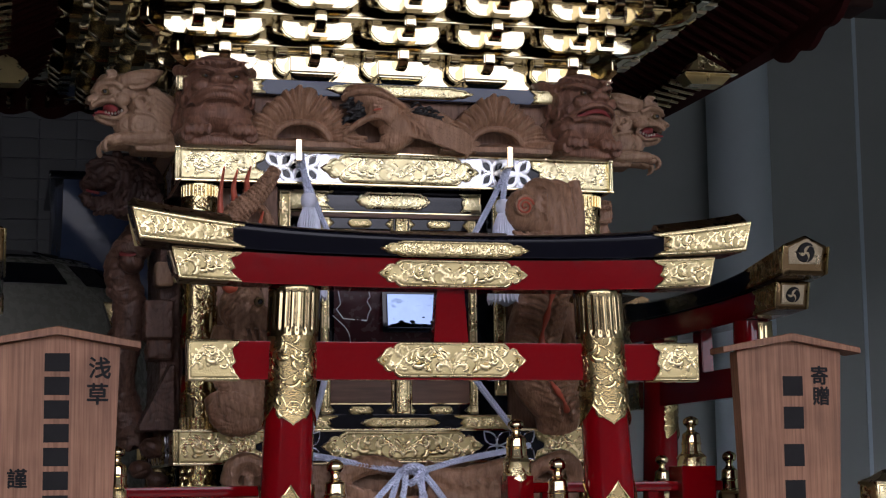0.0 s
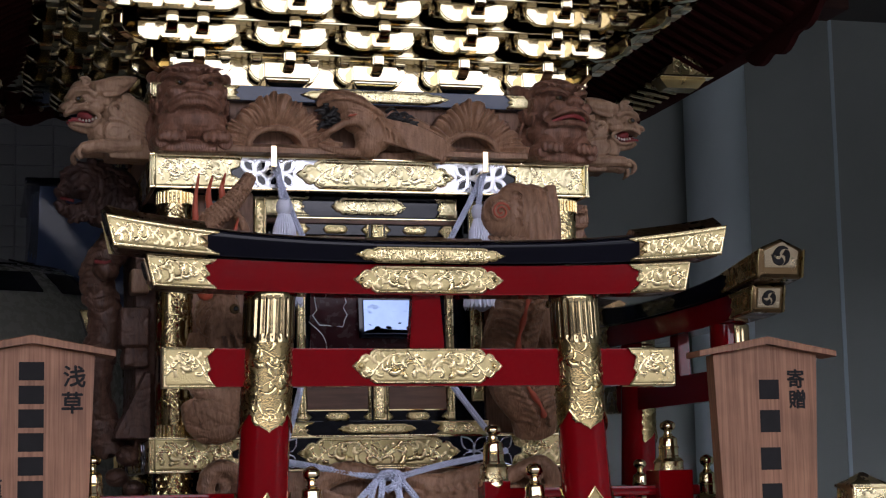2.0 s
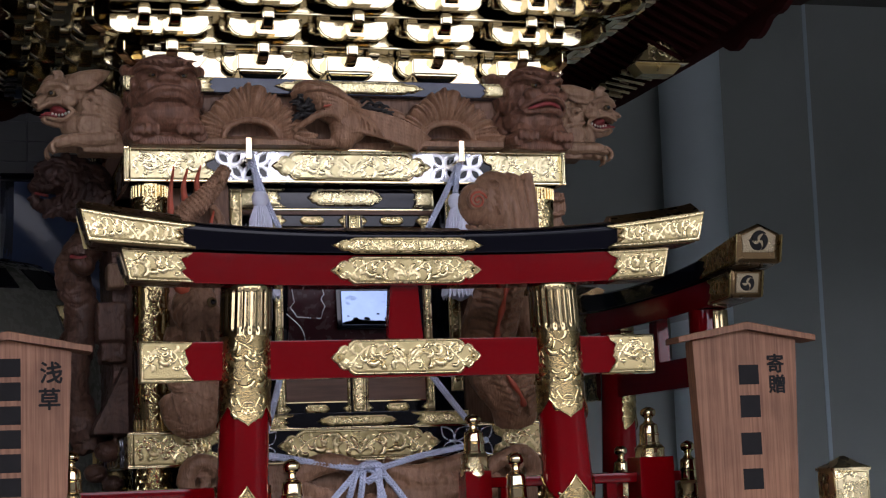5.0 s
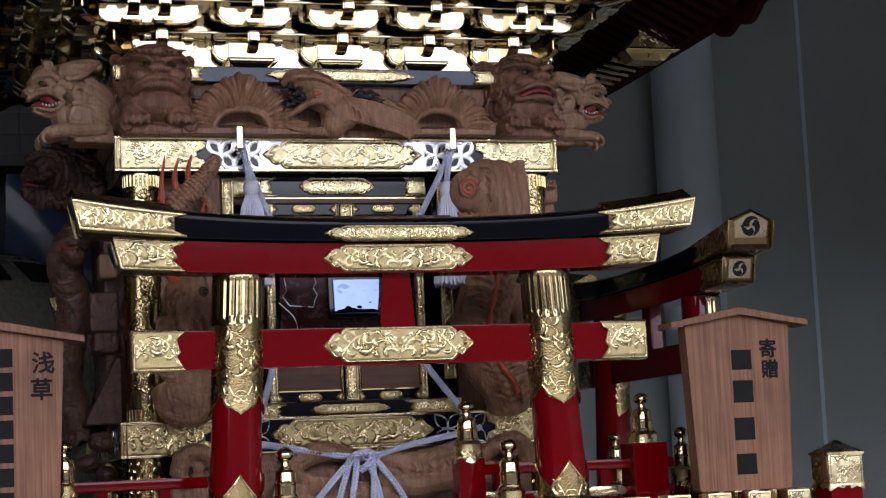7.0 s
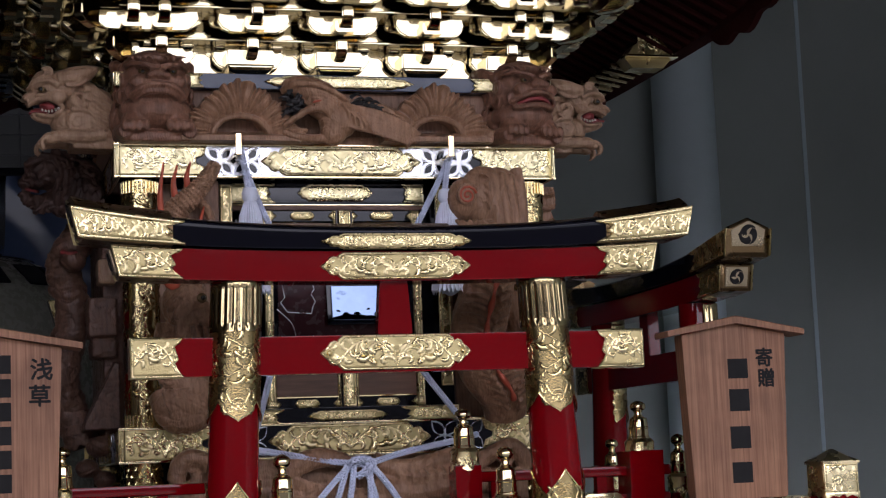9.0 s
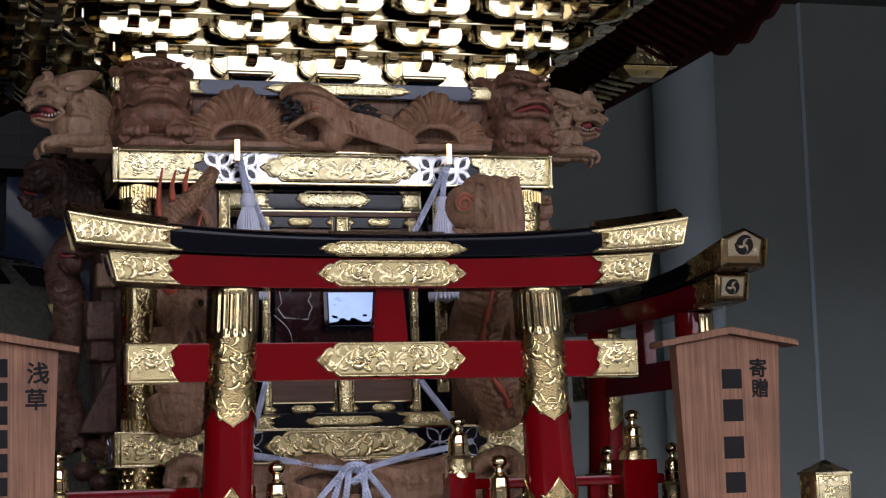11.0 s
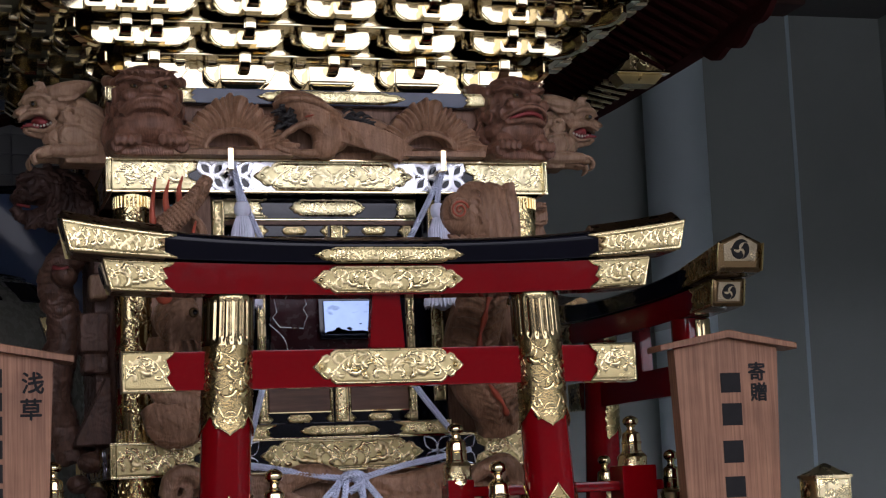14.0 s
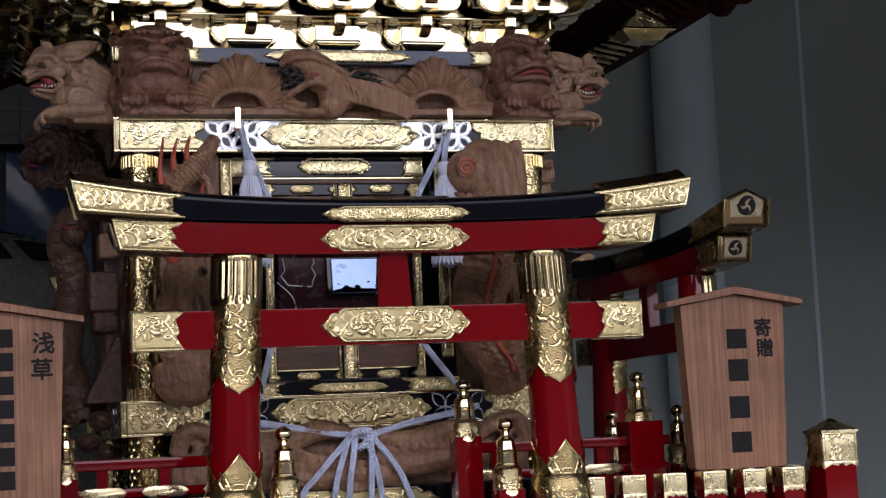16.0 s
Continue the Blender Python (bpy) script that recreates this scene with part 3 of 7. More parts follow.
            for k, dx in ((1.05, 0.0),) if i < 6 else ((1.05, -0.0030), (1.05, -0.0025), (0.84, 0.0), (0.82, 0.0)):
                loops.append([rz @ Vector((s * (x + dx - tip * (1.0 - (z - 1.5435) / 0.031)), -W + y * k, (z - 1.559) * k + 1.559 + sori(x) * 0.43)) for y, z in sec_s])
        add_loops(bm, loops)
        sleeve2 = part("lintel_cap", bm, RIDGE_BROWN, root, "gilt end cap of the red lintel")
        for sg in (-1, 1):
            out = end_outline(SHIMAKI_HALF - 0.0005, 0.219, 1.5435, 1.5745, -0.007)
            fitting("cap_plate", out, on_front(0.0208, lambda u, v: sori(u) * 0.43, sg), sleeve2, 5 + s, (0.257, 1.559, 0.062, 0.0275), False, 0.0011)
        bm = bmesh.new()
        pl2 = lambda u, v, w: rz @ Vector((s * (SHIMAKI_HALF - 0.0040 + (v - 1.559) * 0.24 + w), -W + u * 0.88, (v - 1.559) * 0.88 + 1.559 + sori(SHIMAKI_HALF) * 0.43))
        add_plate(bm, [(-0.0165, 1.5465), (0.0165, 1.5465), (0.0165, 1.572), (-0.0165, 1.572)], pl2, 0.002)
        crest = part("crest_plate", bm, CREST_BRONZE, sleeve2)
        add_crest(crest, pl2, 0.0, 1.559, 0.0112, 0.003)

        # tie-beam end
        bm = box_bm((s * 0.229, -W - 0.0100, 1.4492), (s * 0.272, -W + 0.0100, 1.4908), 0.001)
        bmesh.ops.transform(bm, matrix=rz, verts=bm.verts)
        cap = part("beam_cap", bm, GOLD, root, "gilt end of the tie beam")
        for sg in (-1, 1):
            fitting("cap_plate", end_outline(0.2715, 0.219, 1.4497, 1.4903), on_front(0.0100, lambda u, v: 0.0, sg), cap, 9 + s, (0.249, 1.47, 0.044, 0.037), False, 0.0012)

    # centre plates
    flat = lambda yf, sg: put(lambda u, v, w: Vector((u, -W + sg * (yf + w), v)))
    for sg in (-1,):
        o = [(u, v + 1.5835) for u, v in cusp_outline(0.160, 0.0168)]
        fitting("lintel_plate", o, flat(0.0284, sg), kas, 11, (0, 1.5835, 0.122, 0.0150), True, 0.0009)
        o = [(u, v + 1.559) for u, v in cusp_outline(0.160, 0.0285)]
        fitting("lintel_plate", o, flat(0.0200, sg), shi, 12, (0, 1.559, 0.122, 0.0260), True, 0.0011)
        o = [(u, v + 1.471) for u, v in cusp_outline(0.160, 0.0365)]
        fitting("beam_plate", o, flat(0.0085, sg), nuki, 13, (0, 1.471, 0.122, 0.0335), True, 0.0012)
    # saddle plate over the lintel's ridge
    bm = bmesh.new()
    loops = []
    for x in (-0.062, -0.056, 0.056, 0.062):
        loops.append([rz @ Vector((x, -W + y * 1.03, z + 0.0012)) for y, z in [(-0.0288, 1.5935), (0.0, 1.6046), (0.0288, 1.5935), (0.0, 1.6015)]])
    add_loops(bm, loops)
    part("ridge_plate", bm, RIDGE_BROWN, kas)

    # short strut between the lintel and the tie beam
    bm = bmesh.new()
    add_loops(bm, [[rz @ Vector((a * h, -W + b * 0.008, z)) for a, b in ((-1, -1), (1, -1), (1, 1), (-1, 1))] for h, z in ((0.0185, 1.489), (0.0145, 1.5445))])
    bmesh.ops.bevel(bm, geom=list(bm.edges), offset=0.0012, segments=2, affect="EDGES")
    part("strut", bm, RED, root, "tapering red lacquered strut")

    # pillars
    for s in (-1, 1):
        pbm = bmesh.new()
        rows = []
        for z, r in ((1.0, 0.0275), (1.30, 0.0272), (1.42, 0.0245), (1.545, 0.0232)):
            rows.append([rz @ Vector((s * pillar_x(z) + r * math.cos(a), -W + r * math.sin(a), z)) for a in [2 * math.pi * k / 72 for k in range(72)]])
        add_loops(pbm, rows)
        pil = part("pillar", pbm, RED, root, "round red lacquered pillar")

        def cyl(off):
            def f(u, v, w):
                r = 0.0232 + (1.545 - v) * 0.0115 + off + w
                a = u - math.pi / 2
                return rz @ Vector((s * pillar_x(v) + r * math.cos(a), -W + r * math.sin(a), v))
            return f
        # fluted gilt sleeve with a pointed, scrolled skirt
        bm = bmesh.new()
        n = 170
        f0 = cyl(0.0)
        SPAN = math.pi * 1.06
        at_a = lambda k: -SPAN / 2 + SPAN * k / (n - 1)
        rows = []
        for z in (1.5450, 1.5440, 1.5400, 1.5385, 1.5370, 1.503, 1.500, 1.4985, 1.494):
            ring = []
            for k in range(n):
                a = at_a(k)
                fl = 0.0013 * abs(math.sin(a * 10)) if z in (1.5370, 1.5385, 1.503, 1.500) else 0.0010
                ring.append(f0(a, z, 0.0018 + fl + (0.0006 if z in (1.5440, 1.5400) else 0)))
            rows.append(ring)
        add_loops(bm, rows, closed=False)
        solidify(bm, 0.0012)
        slv = part("pillar_sleeve", bm, GOLD_DEEP, pil, "fluted gilt sleeve")
        bm = bmesh.new()
        rows = []
        for q in range(9):
            ring = []
            for k in range(n):
                a = at_a(k)
                ph = (a / (math.pi / 2)) % 1.0
                d = min(ph, 1 - ph)
                low = 1.404 + 0.020 * (d / 0.5) ** 0.75 - 0.004 * math.sin(min(1, d / 0.5) * math.pi)
                z = 1.4955 + (low - 1.4955) * q / 8
                ring.append(f0(a, z, 0.0016 + (0.0008 if q in (0, 8) else 0)))
            rows.append(ring)
        add_loops(bm, rows, closed=False)
        solidify(bm, 0.0012)
        n0 = len(bm.faces)
        for k in (-1, 0, 1):
            a0 = k * math.pi / 2
            add_relief(bm, 0.052, 0.040 if k == 0 else 0.022, lambda u, v, w, a0=a0, k=k: f0(a0 - k * 0.30 + v / 0.0255, 1.4680 + u, 0.0016 + w * 0.8), 0.0, 0.0013, 20 + k, False, step=0.018 if k == 0 else 0.018)
            add_relief(bm, 0.036 if k == 0 else 0.016, 0.030, lambda u, v, w, a0=a0: f0(a0 * 0.9 + u / 0.0255, 1.4260 + v, 0.0016 + w * 0.8), 0.0, 0.0010, 25, True, step=0.015)
            edge = []
            for j in range(25):
                ph = -0.5 + j / 24
                if abs(k + ph) > 1.07:
                    continue
                d = abs(ph)
                low = 1.4045 + 0.020 * (d / 0.5) ** 0.75 - 0.004 * math.sin(min(1, d / 0.5) * math.pi)
                edge.append(f0(a0 + ph * math.pi / 2, low, 0.0022))
            tube(bm, edge, 0.0010, 5)
        raise_faces(bm, n0)
        part("pillar_skirt", bm, [SKIRT_GROUND_SHADED, SKIRT_GOLD], pil, "embossed gilt skirt with pointed tips")
        # lower sleeve rising to a point
        bm = bmesh.new()
        rows = []
        for q in range(8):
            ring = []
            for k in range(n):
                a = at_a(k)
                ph = (a / (math.pi / 2)) % 1.0
                d = min(ph, 1 - ph)
                hi = 1.345 - 0.026 * (d / 0.5) ** 0.8
                z = 1.27 + (hi - 1.27) * q / 7
                ring.append(f0(a, z, 0.0018))
            rows.append(ring)
        add_loops(bm, rows, closed=False)
        solidify(bm, 0.0012)
        n0 = len(bm.faces)
        for k in (-1, 0, 1):
            a0 = k * math.pi / 2
            add_relief(bm, 0.040 if k == 0 else 0.016, 0.034, lambda u, v, w, a0=a0, k=k: f0(a0 - k * 0.3 + u / 0.027, 1.314 + v, 0.0018 + w * 0.7), 0.0, 0.0012, 30 + k, True, step=0.018)
            tube(bm, [f0(a0 + ph * math.pi / 2, 1.345 - 0.026 * (abs(ph) / 0.5) ** 0.8, 0.0022) for ph in [-0.5 + j / 24 for j in range(25)] if abs(k + ph) < 1.07], 0.0010, 5)
        raise_faces(bm, n0)
        part("pillar_foot_sleeve", bm, [SKIRT_GROUND_SHADED, SKIRT_GOLD], pil, "embossed gilt foot sleeve with pointed tips")
        bm = bmesh.new()
        rows = []
        for z, e in ((1.05, 0.004), (1.262, 0.004), (1.270, 0.0052), (1.280, 0.0060), (1.291, 0.0062), (1.300, 0.0052), (1.306, 0.0036), (1.309, 0.0022)):
            rows.append([f0(2 * math.pi * k / 48, z, e) for k in range(48)])
        add_loops(bm, rows)
        n0 = len(bm.faces)
        for k in range(3):
            add_relief(bm, 0.046, 0.024, lambda u, v, w, k=k: f0((k - 1) * 1.45 + u / 0.034, 1.2855 + v, 0.0060 + w * 0.9 - 5.0 * v * v), 0.0, 0.0012, 33 + k, True, step=0.014)
        raise_faces(bm, n0)
        part("pillar_base", bm, [SKIRT_GROUND_SHADED, SKIRT_GOLD], pil, "rounded embossed gilt base ring")
    return root


def add_crest(parent, place, cu, cv, r, base):
    """A three-comma whirl in a ring, cut dark."""
    for k in range(3):
        a0 = 2 * math.pi * k / 3
        bm = bmesh.new()
        loops = []
        for j in range(13):
            q = j / 12
            a = a0 + q * 2.4
            rr = r * (0.42 + 0.50 * q)
            wd = r * 0.50 * max(0.04, (1 - q) ** 0.7) * (0.6 + 0.4 * min(1, j / 2))
            ca, sa = math.cos(a), math.sin(a)
            loops.append([place(cu + (rr + e * wd) * ca, cv + (rr + e * wd) * sa, base + h) for e, h in ((-1, -0.001), (-0.7, 0.0006), (0.7, 0.0006), (1, -0.001))])
        add_loops(bm, loops)
        part("whirl_comma", bm, INK, parent, "dark comma of the whirl crest")


torii_front = build_torii(0, "red and black lacquered torii gate with gilt fittings", "torii gates of the shrine")
torii_right = build_torii(90, "red and black lacquered torii gate in the side fence", "torii gates of the shrine")
torii_left = build_torii(-90, "red and black lacquered torii gate with gilt ends, partly in view", "torii gates of the shrine")
DETAIL[0] = 1.0


def rear_beam():
    """A dark lacquered beam across the rear with gilt plates on its slanted ends."""
    root = thing("rear_beam", (0, 0.47, 1.56), "black lacquered rear beam with gilt leaf plates on its ends", "beam")
    bm = bmesh.new()
    add_loops(bm, [[Vector((x, y, z)) for x, z in ((-0.300, 1.622), (0.300, 1.622), (0.288, 1.583), (-0.288, 1.583))] for y in (0.452, 0.49)])
    part("beam", bm, BLACK, root)
    for s in (-1, 1):
        o = [(0.3005, 1.6215), (0.2885, 1.5845), (0.235, 1.5845), (0.243, 1.595), (0.238, 1.603), (0.243, 1.611), (0.235, 1.6215)]
        fitting("end_plate", o, lambda u, v, w, s=s: Vector((s * u, 0.452 - w, v)), root, 3, (0.266, 1.603, 0.05, 0.034), False, label="gilt leaf plate")


rear_beam()


# ---- fence ----
def rot_bm(bm, turn):
    bmesh.ops.transform(bm, matrix=turn_z(turn), verts=bm.verts)
    return bm


def build_fence(turn, slots, label):
    root = thing("fence", (0, 0, 0), label, "fence", "fences round the shrine")
    rz = turn_z(turn)
    for s in slots:
        bm = box_bm((min(s * 0.19, s * 0.47), -W - 0.006, 1.235), (max(s * 0.19, s * 0.47), -W + 0.006, 1.262), 0.001)
        part("rail", rot_bm(bm, turn), RED, root)
        for k in range(6):
            x = s * (0.436 - 0.0463 * k)
            slat = part("slat", rot_bm(box_bm((x - 0.012, -W - 0.0125, 1.10), (x + 0.012, -W + 0.0125, 1.290), 0.0008), turn), RED, root, "red lacquered slat")
            bm = bmesh.new()
            add_box(bm, (x - 0.0132, -W - 0.0137, 1.2835), (x + 0.0132, -W + 0.0137, 1.3035), 0.0009)
            for yy in (-1, 1):
                o = [(x - 0.0132, 1.2845), (x - 0.0132, 1.2765), (x - 0.008, 1.2805), (x - 0.003, 1.2785), (x, 1.2815), (x + 0.003, 1.2785), (x + 0.008, 1.2805), (x + 0.0132, 1.2765), (x + 0.0132, 1.2845)]
                add_plate(bm, o, lambda u, v, w, yy=yy: Vector((u, -W + yy * (0.0125 + w), v)), 0.0011)
            add_rim(bm, [(x - 0.0125, 1.2795), (x + 0.0125, 1.2795), (x + 0.0125, 1.3025), (x - 0.0125, 1.3025)], front_at(-W - 0.0138), 0.0, 0.0008)
            add_relief(bm, 0.020, 0.018, lambda u, v, w, x=x: Vector((x + v, -W - 0.0138 - w, 1.2915 + u)), 0.0, 0.0009, k, True, step=0.008)
            part("slat_cap", rot_bm(bm, turn), GOLD_PLATE, slat, "embossed gilt slat cap")
    return root


fence_front = build_fence(0, (1, -1), "low red slatted fence with embossed gilt slat caps")
fence_right = build_fence(90, (1, -1), "low red slatted fence with gilt caps, along the side")


def corner_post(x, y):
    root = thing("corner_post", (x, y, 1.0), "square red fence post with an embossed gilt pyramid cap", "post", "fence corner posts")
    post = part("post", box_bm((x - 0.019, y - 0.019, 1.0), (x + 0.019, y + 0.019, 1.33), 0.0012), RED, root)
    bm = bmesh.new()
    add_box(bm, (x - 0.0205, y - 0.0205, 1.306), (x + 0.0205, y + 0.0205, 1.3395), 0.001)
    loops = [[Vector((x + a * k, y + b * k, z)) for a, b in ((-1, -1), (1, -1), (1, 1), (-1, 1))] for k, z in ((0.022, 1.3385), (0.022, 1.3415), (0.012, 1.347), (0.0015, 1.3545))]
    add_loops(bm, loops)
    for q in range(4):
        m = Matrix.Translation((x, y, 0)) @ turn_z(90 * q)
        pl = lambda u, v, w, m=m: m @ Vector((u, -0.0206 - w, v))
        add_plate(bm, [(-0.0205, 1.308), (-0.0205, 1.300), (-0.012, 1.3045), (-0.005, 1.302), (0, 1.306), (0.005, 1.302), (0.012, 1.3045), (0.0205, 1.300), (0.0205, 1.308)], pl, 0.0005)
        add_rim(bm, [(-0.0195, 1.304), (0.0195, 1.304), (0.0195, 1.3385), (-0.0195, 1.3385)], pl, 0.0, 0.0009)
        add_relief(bm, 0.030, 0.028, lambda u, v, w, pl=pl: pl(v, 1.322 + u, w), 0.0, 0.0011, q, True, step=0.012)
    part("post_cap", bm, GOLD_PLATE, post, "embossed gilt pyramid cap")


corner_post(0.489, -0.481)
corner_post(-0.489, -0.481)


def finial_post(x, y, top, square, label, foot=1.0, r=0.0115, group="fence gate posts", wide=None, tall=0.051, collar=0.034):
    """A red square post under a turned gilt onion finial."""
    root = thing("finial_post", (x, y, foot), label, "post", group)
    b = top - tall
    wide = wide or square
    post = part("post", box_bm((x - wide, y - wide, foot), (x + wide, y + wide, b - collar * 0.72), 0.001), RED, root)
    bm = bmesh.new()
    R = square * 1.06
    n, rows = 48, []
    for q in range(6):
        ring = []
        for k in range(n):
            ph = (k / n * 4 + 0.5) % 1.0
            low = b - collar + 0.26 * collar * (abs(ph - 0.5) / 0.5) ** 0.8
            zz = b - 0.004 + (low - b + 0.004) * q / 5
            rr = R * (1.05 if q in (0, 5) else 1.0)
            ring.append(Vector((x + rr * math.sin(2 * math.pi * k / n), y - rr * math.cos(2 * math.pi * k / n), zz)))
        rows.append(ring)
    rows = [[Vector((x + (p.x - x) * 0.8, y + (p.y - y) * 0.8, b)) for p in rows[0]]] + rows
    add_loops(bm, rows)
    for q in range(4):
        add_relief(bm, 0.022, collar * 0.66, lambda u, v, w, q=q: Vector((x + (R + w) * math.sin(q * math.pi / 2 + u / R), y - (R + w) * math.cos(q * math.pi / 2 + u / R), b - collar * 0.50 + v)), 0.0, 0.0010, q, True, step=0.010)
    part("post_collar", bm, GOLD_RELIEF, post, "embossed gilt collar")
    bm = bmesh.new()
    turned = [(0.98, -0.002), (1.08, 0.0), (1.08, 0.0030), (0.98, 0.0042), (0.96, 0.0165), (1.02, 0.0175), (1.02, 0.0195), (0.94, 0.0205), (0.90, 0.0325), (0.84, 0.0350), (0.62, 0.0375), (0.50, 0.0385), (0.50, 0.0402), (0.38, 0.0415),
              (0.36, 0.0455), (0.46, 0.0470), (0.46, 0.0485), (0.62, 0.0495), (0.76, 0.0525), (0.80, 0.0560), (0.72, 0.0605), (0.46, 0.0638), (0.14, 0.066)]
    lathe(bm, [(r * k, b + z * tall / 0.066) for k, z in turned], (x, y, 0), 40)
    part("finial", bm, GOLD, post, "polished gilt onion finial")
    return root


finial_post(-0.118, -0.462, 1.371, 0.0145, "red gate post with a polished gilt onion finial")
finial_post(0.120, -0.462, 1.371, 0.0145, "red gate post with a polished gilt onion finial")
finial_post(0.462, -0.118, 1.382, 0.0145, "red gate post with a polished gilt finial")
finial_post(0.462, 0.122, 1.382, 0.0145, "red gate post with a polished gilt finial")
finial_post(0.095, -0.395, 1.414, 0.0145, "red stair post with a polished gilt finial", group="stair posts", tall=0.043, collar=0.026)
finial_post(0.3158, -0.352, 1.418, 0.0155, "red balustrade corner post with a polished gilt finial", group="stair posts", wide=0.0205, tall=0.043, collar=0.019)
finial_post(-0.331, -0.352, 1.388, 0.0125, "red balustrade post with a gilt finial beside the sign", group="stair posts", tall=0.043, collar=0.026)


# ---- signs ----
def ink_text(name, chars, x, y, z, size, parent):
    cu = bpy.data.curves.new(name, "FONT")
    cu.body = chars
    cu.size = size
    cu.align_x, cu.align_y = "CENTER", "CENTER"
    cu.extrude = 0.0004
    tmp = bpy.data.objects.new(name, cu)
    scene.collection.objects.link(tmp)
    bpy.context.view_layer.update()
    me = bpy.data.meshes.new_from_object(tmp.evaluated_get(bpy.context.evaluated_depsgraph_get()))
    bpy.data.objects.remove(tmp)
    me.transform(Matrix.Translation((x, y, z)) @ Matrix.Rotation(radians(90), 4, "X"))
    # brush weight: the strokes laid side by side
    bm = bmesh.new()
    for k, (dx, dz) in enumerate(((0, 0), (0.024, 0.012), (-0.024, -0.008), (0.010, -0.026), (-0.010, 0.024))):
        n0 = len(bm.verts)
        bm.from_mesh(me)
        bm.verts.ensure_lookup_table()
        bmesh.ops.translate(bm, verts=bm.verts[n0:], vec=(dx * size, -0.00006 * k, dz * size))
    bm.to_mesh(me)
    bm.free()
    me.materials.clear()
    ob = link_mesh(name, me, INK, None)
    ob.parent = parent
    ob.matrix_parent_inverse = parent.matrix_basis.inverted()
    return ob


def wooden_sign(cx, y, label, words, bars):
    """A tapered board under a shallow roof; words as (characters, dx, z, size); bars as (dx, z, width, height)."""
    root = thing("wooden_sign", (cx, y, 1.304), label, "sign", "wooden name boards")
    z0, z1, ze, za = 1.3045, 1.481, 1.4815, 1.5035
    hb, ht, d = 0.0550, 0.0612, 0.020
    bm = bmesh.new()
    ring = [(-hb + 0.003, z0), (hb - 0.003, z0), (hb, z0 + 0.003), (ht, z1), (ht, z1 + 0.003), (0, z1 + 0.0145), (-ht, z1 + 0.003), (-ht, z1), (-hb, z0 + 0.003)]
    add_loops(bm, [[Vector((cx + u, y + e, v)) for u, v in ring] for e in (0.0, d)])
    bmesh.ops.bevel(bm, geom=[e for e in bm.edges], offset=0.0007, segments=1, affect="EDGES")
    part("board", bm, SIGNWOOD, root)
    bm = bmesh.new()
    hr = 0.0812
    o = [(-hr, ze - 0.0005), (-hr, ze + 0.0065), (0, za), (hr, ze + 0.0065), (hr, ze - 0.0005), (0, za - 0.0075)]
    add_loops(bm, [[Vector((cx + u, y + e, v)) for u, v in o] for e in (-0.010, d + 0.008)])
    bmesh.ops.bevel(bm, geom=[e for e in bm.edges], offset=0.0008, segments=1, affect="EDGES")
    part("roof", bm, SIGNWOOD, root, "shallow wooden gable roof")
    for chars, dx, z, size in words:
        ink_text("brush_character", chars, cx + dx, y - 0.0004, z, size, root)
    for dx, z, w, h in bars:
        # each character of a name is one plain bar
        part("ink_bar", box_bm((cx + dx - w * 0.42, y - 0.0006, z - h * 0.43), (cx + dx + w * 0.42, y + 0.0004, z + h * 0.43), 0.0001), INK, root, smooth=False)


SIGN_Y = -0.470
wooden_sign(0.3855, SIGN_Y, "pale cedar donation board with brush writing on the fence", [("寄", 0.0350, 1.4560, 0.0215), ("贈", 0.0365, 1.4335, 0.0215)],
            [(0.003, 1.446, 0.028, 0.025), (0.003, 1.4115, 0.028, 0.028), (0.002, 1.371, 0.028, 0.028), (0.002, 1.333, 0.028, 0.026)])
wooden_sign(-0.3975, SIGN_Y, "pale cedar donation board with a long column of brush writing", [("浅", 0.0415, 1.461, 0.0225), ("草", 0.0395, 1.435, 0.0225), ("謹", -0.0365, 1.353, 0.020)],
            [(0.0, 1.468 - 0.0232 * k, 0.029, 0.021) for k in range(7)])


# ---- carved work helpers ----
def fuse(bm, voxel, smooth=4, factor=0.5):
    """Melts overlapping forms into one skin."""
    me = bpy.data.meshes.new("fused")
    bm.to_mesh(me)
    bm.free()
    ob = bpy.data.objects.new("fused", me)
    scene.collection.objects.link(ob)
    r = ob.modifiers.new("r", "REMESH")
    r.mode, r.voxel_size, r.use_smooth_shade = "VOXEL", voxel, True
    s = ob.modifiers.new("s", "SMOOTH")
    s.iterations, s.factor = smooth, factor
    bpy.context.view_layer.update()
    out = bpy.data.meshes.new_from_object(ob.evaluated_get(bpy.context.evaluated_depsgraph_get()))
    bpy.data.objects.remove(ob)
    return out


def ball(bm, at, size, rot=(0, 0, 0), seg=16):
    m = Matrix.LocRotScale(at, Euler([radians(a) for a in rot]), size)
    bmesh.ops.create_uvsphere(bm, u_segments=seg, v_segments=max(8, seg * 2 // 3), radius=1.0, matrix=m)


def curl(bm, at, r, thick, u, v, turns=1.6, start=0.0, n=22):
    """A spiral lock of mane in the plane of u and v."""
    at, u, v = Vector(at), Vector(u), Vector(v)
    pts = []
    for j in range(n):
        q = j / (n - 1)
        a = start + q * turns * 2 * math.pi
        rr = r * (1 - 0.85 * q)
        pts.append(at + u * rr * math.cos(a) + v * rr * math.sin(a))
    tube(bm, pts, thick, 8, lambda t: 1.0 - 0.35 * t)


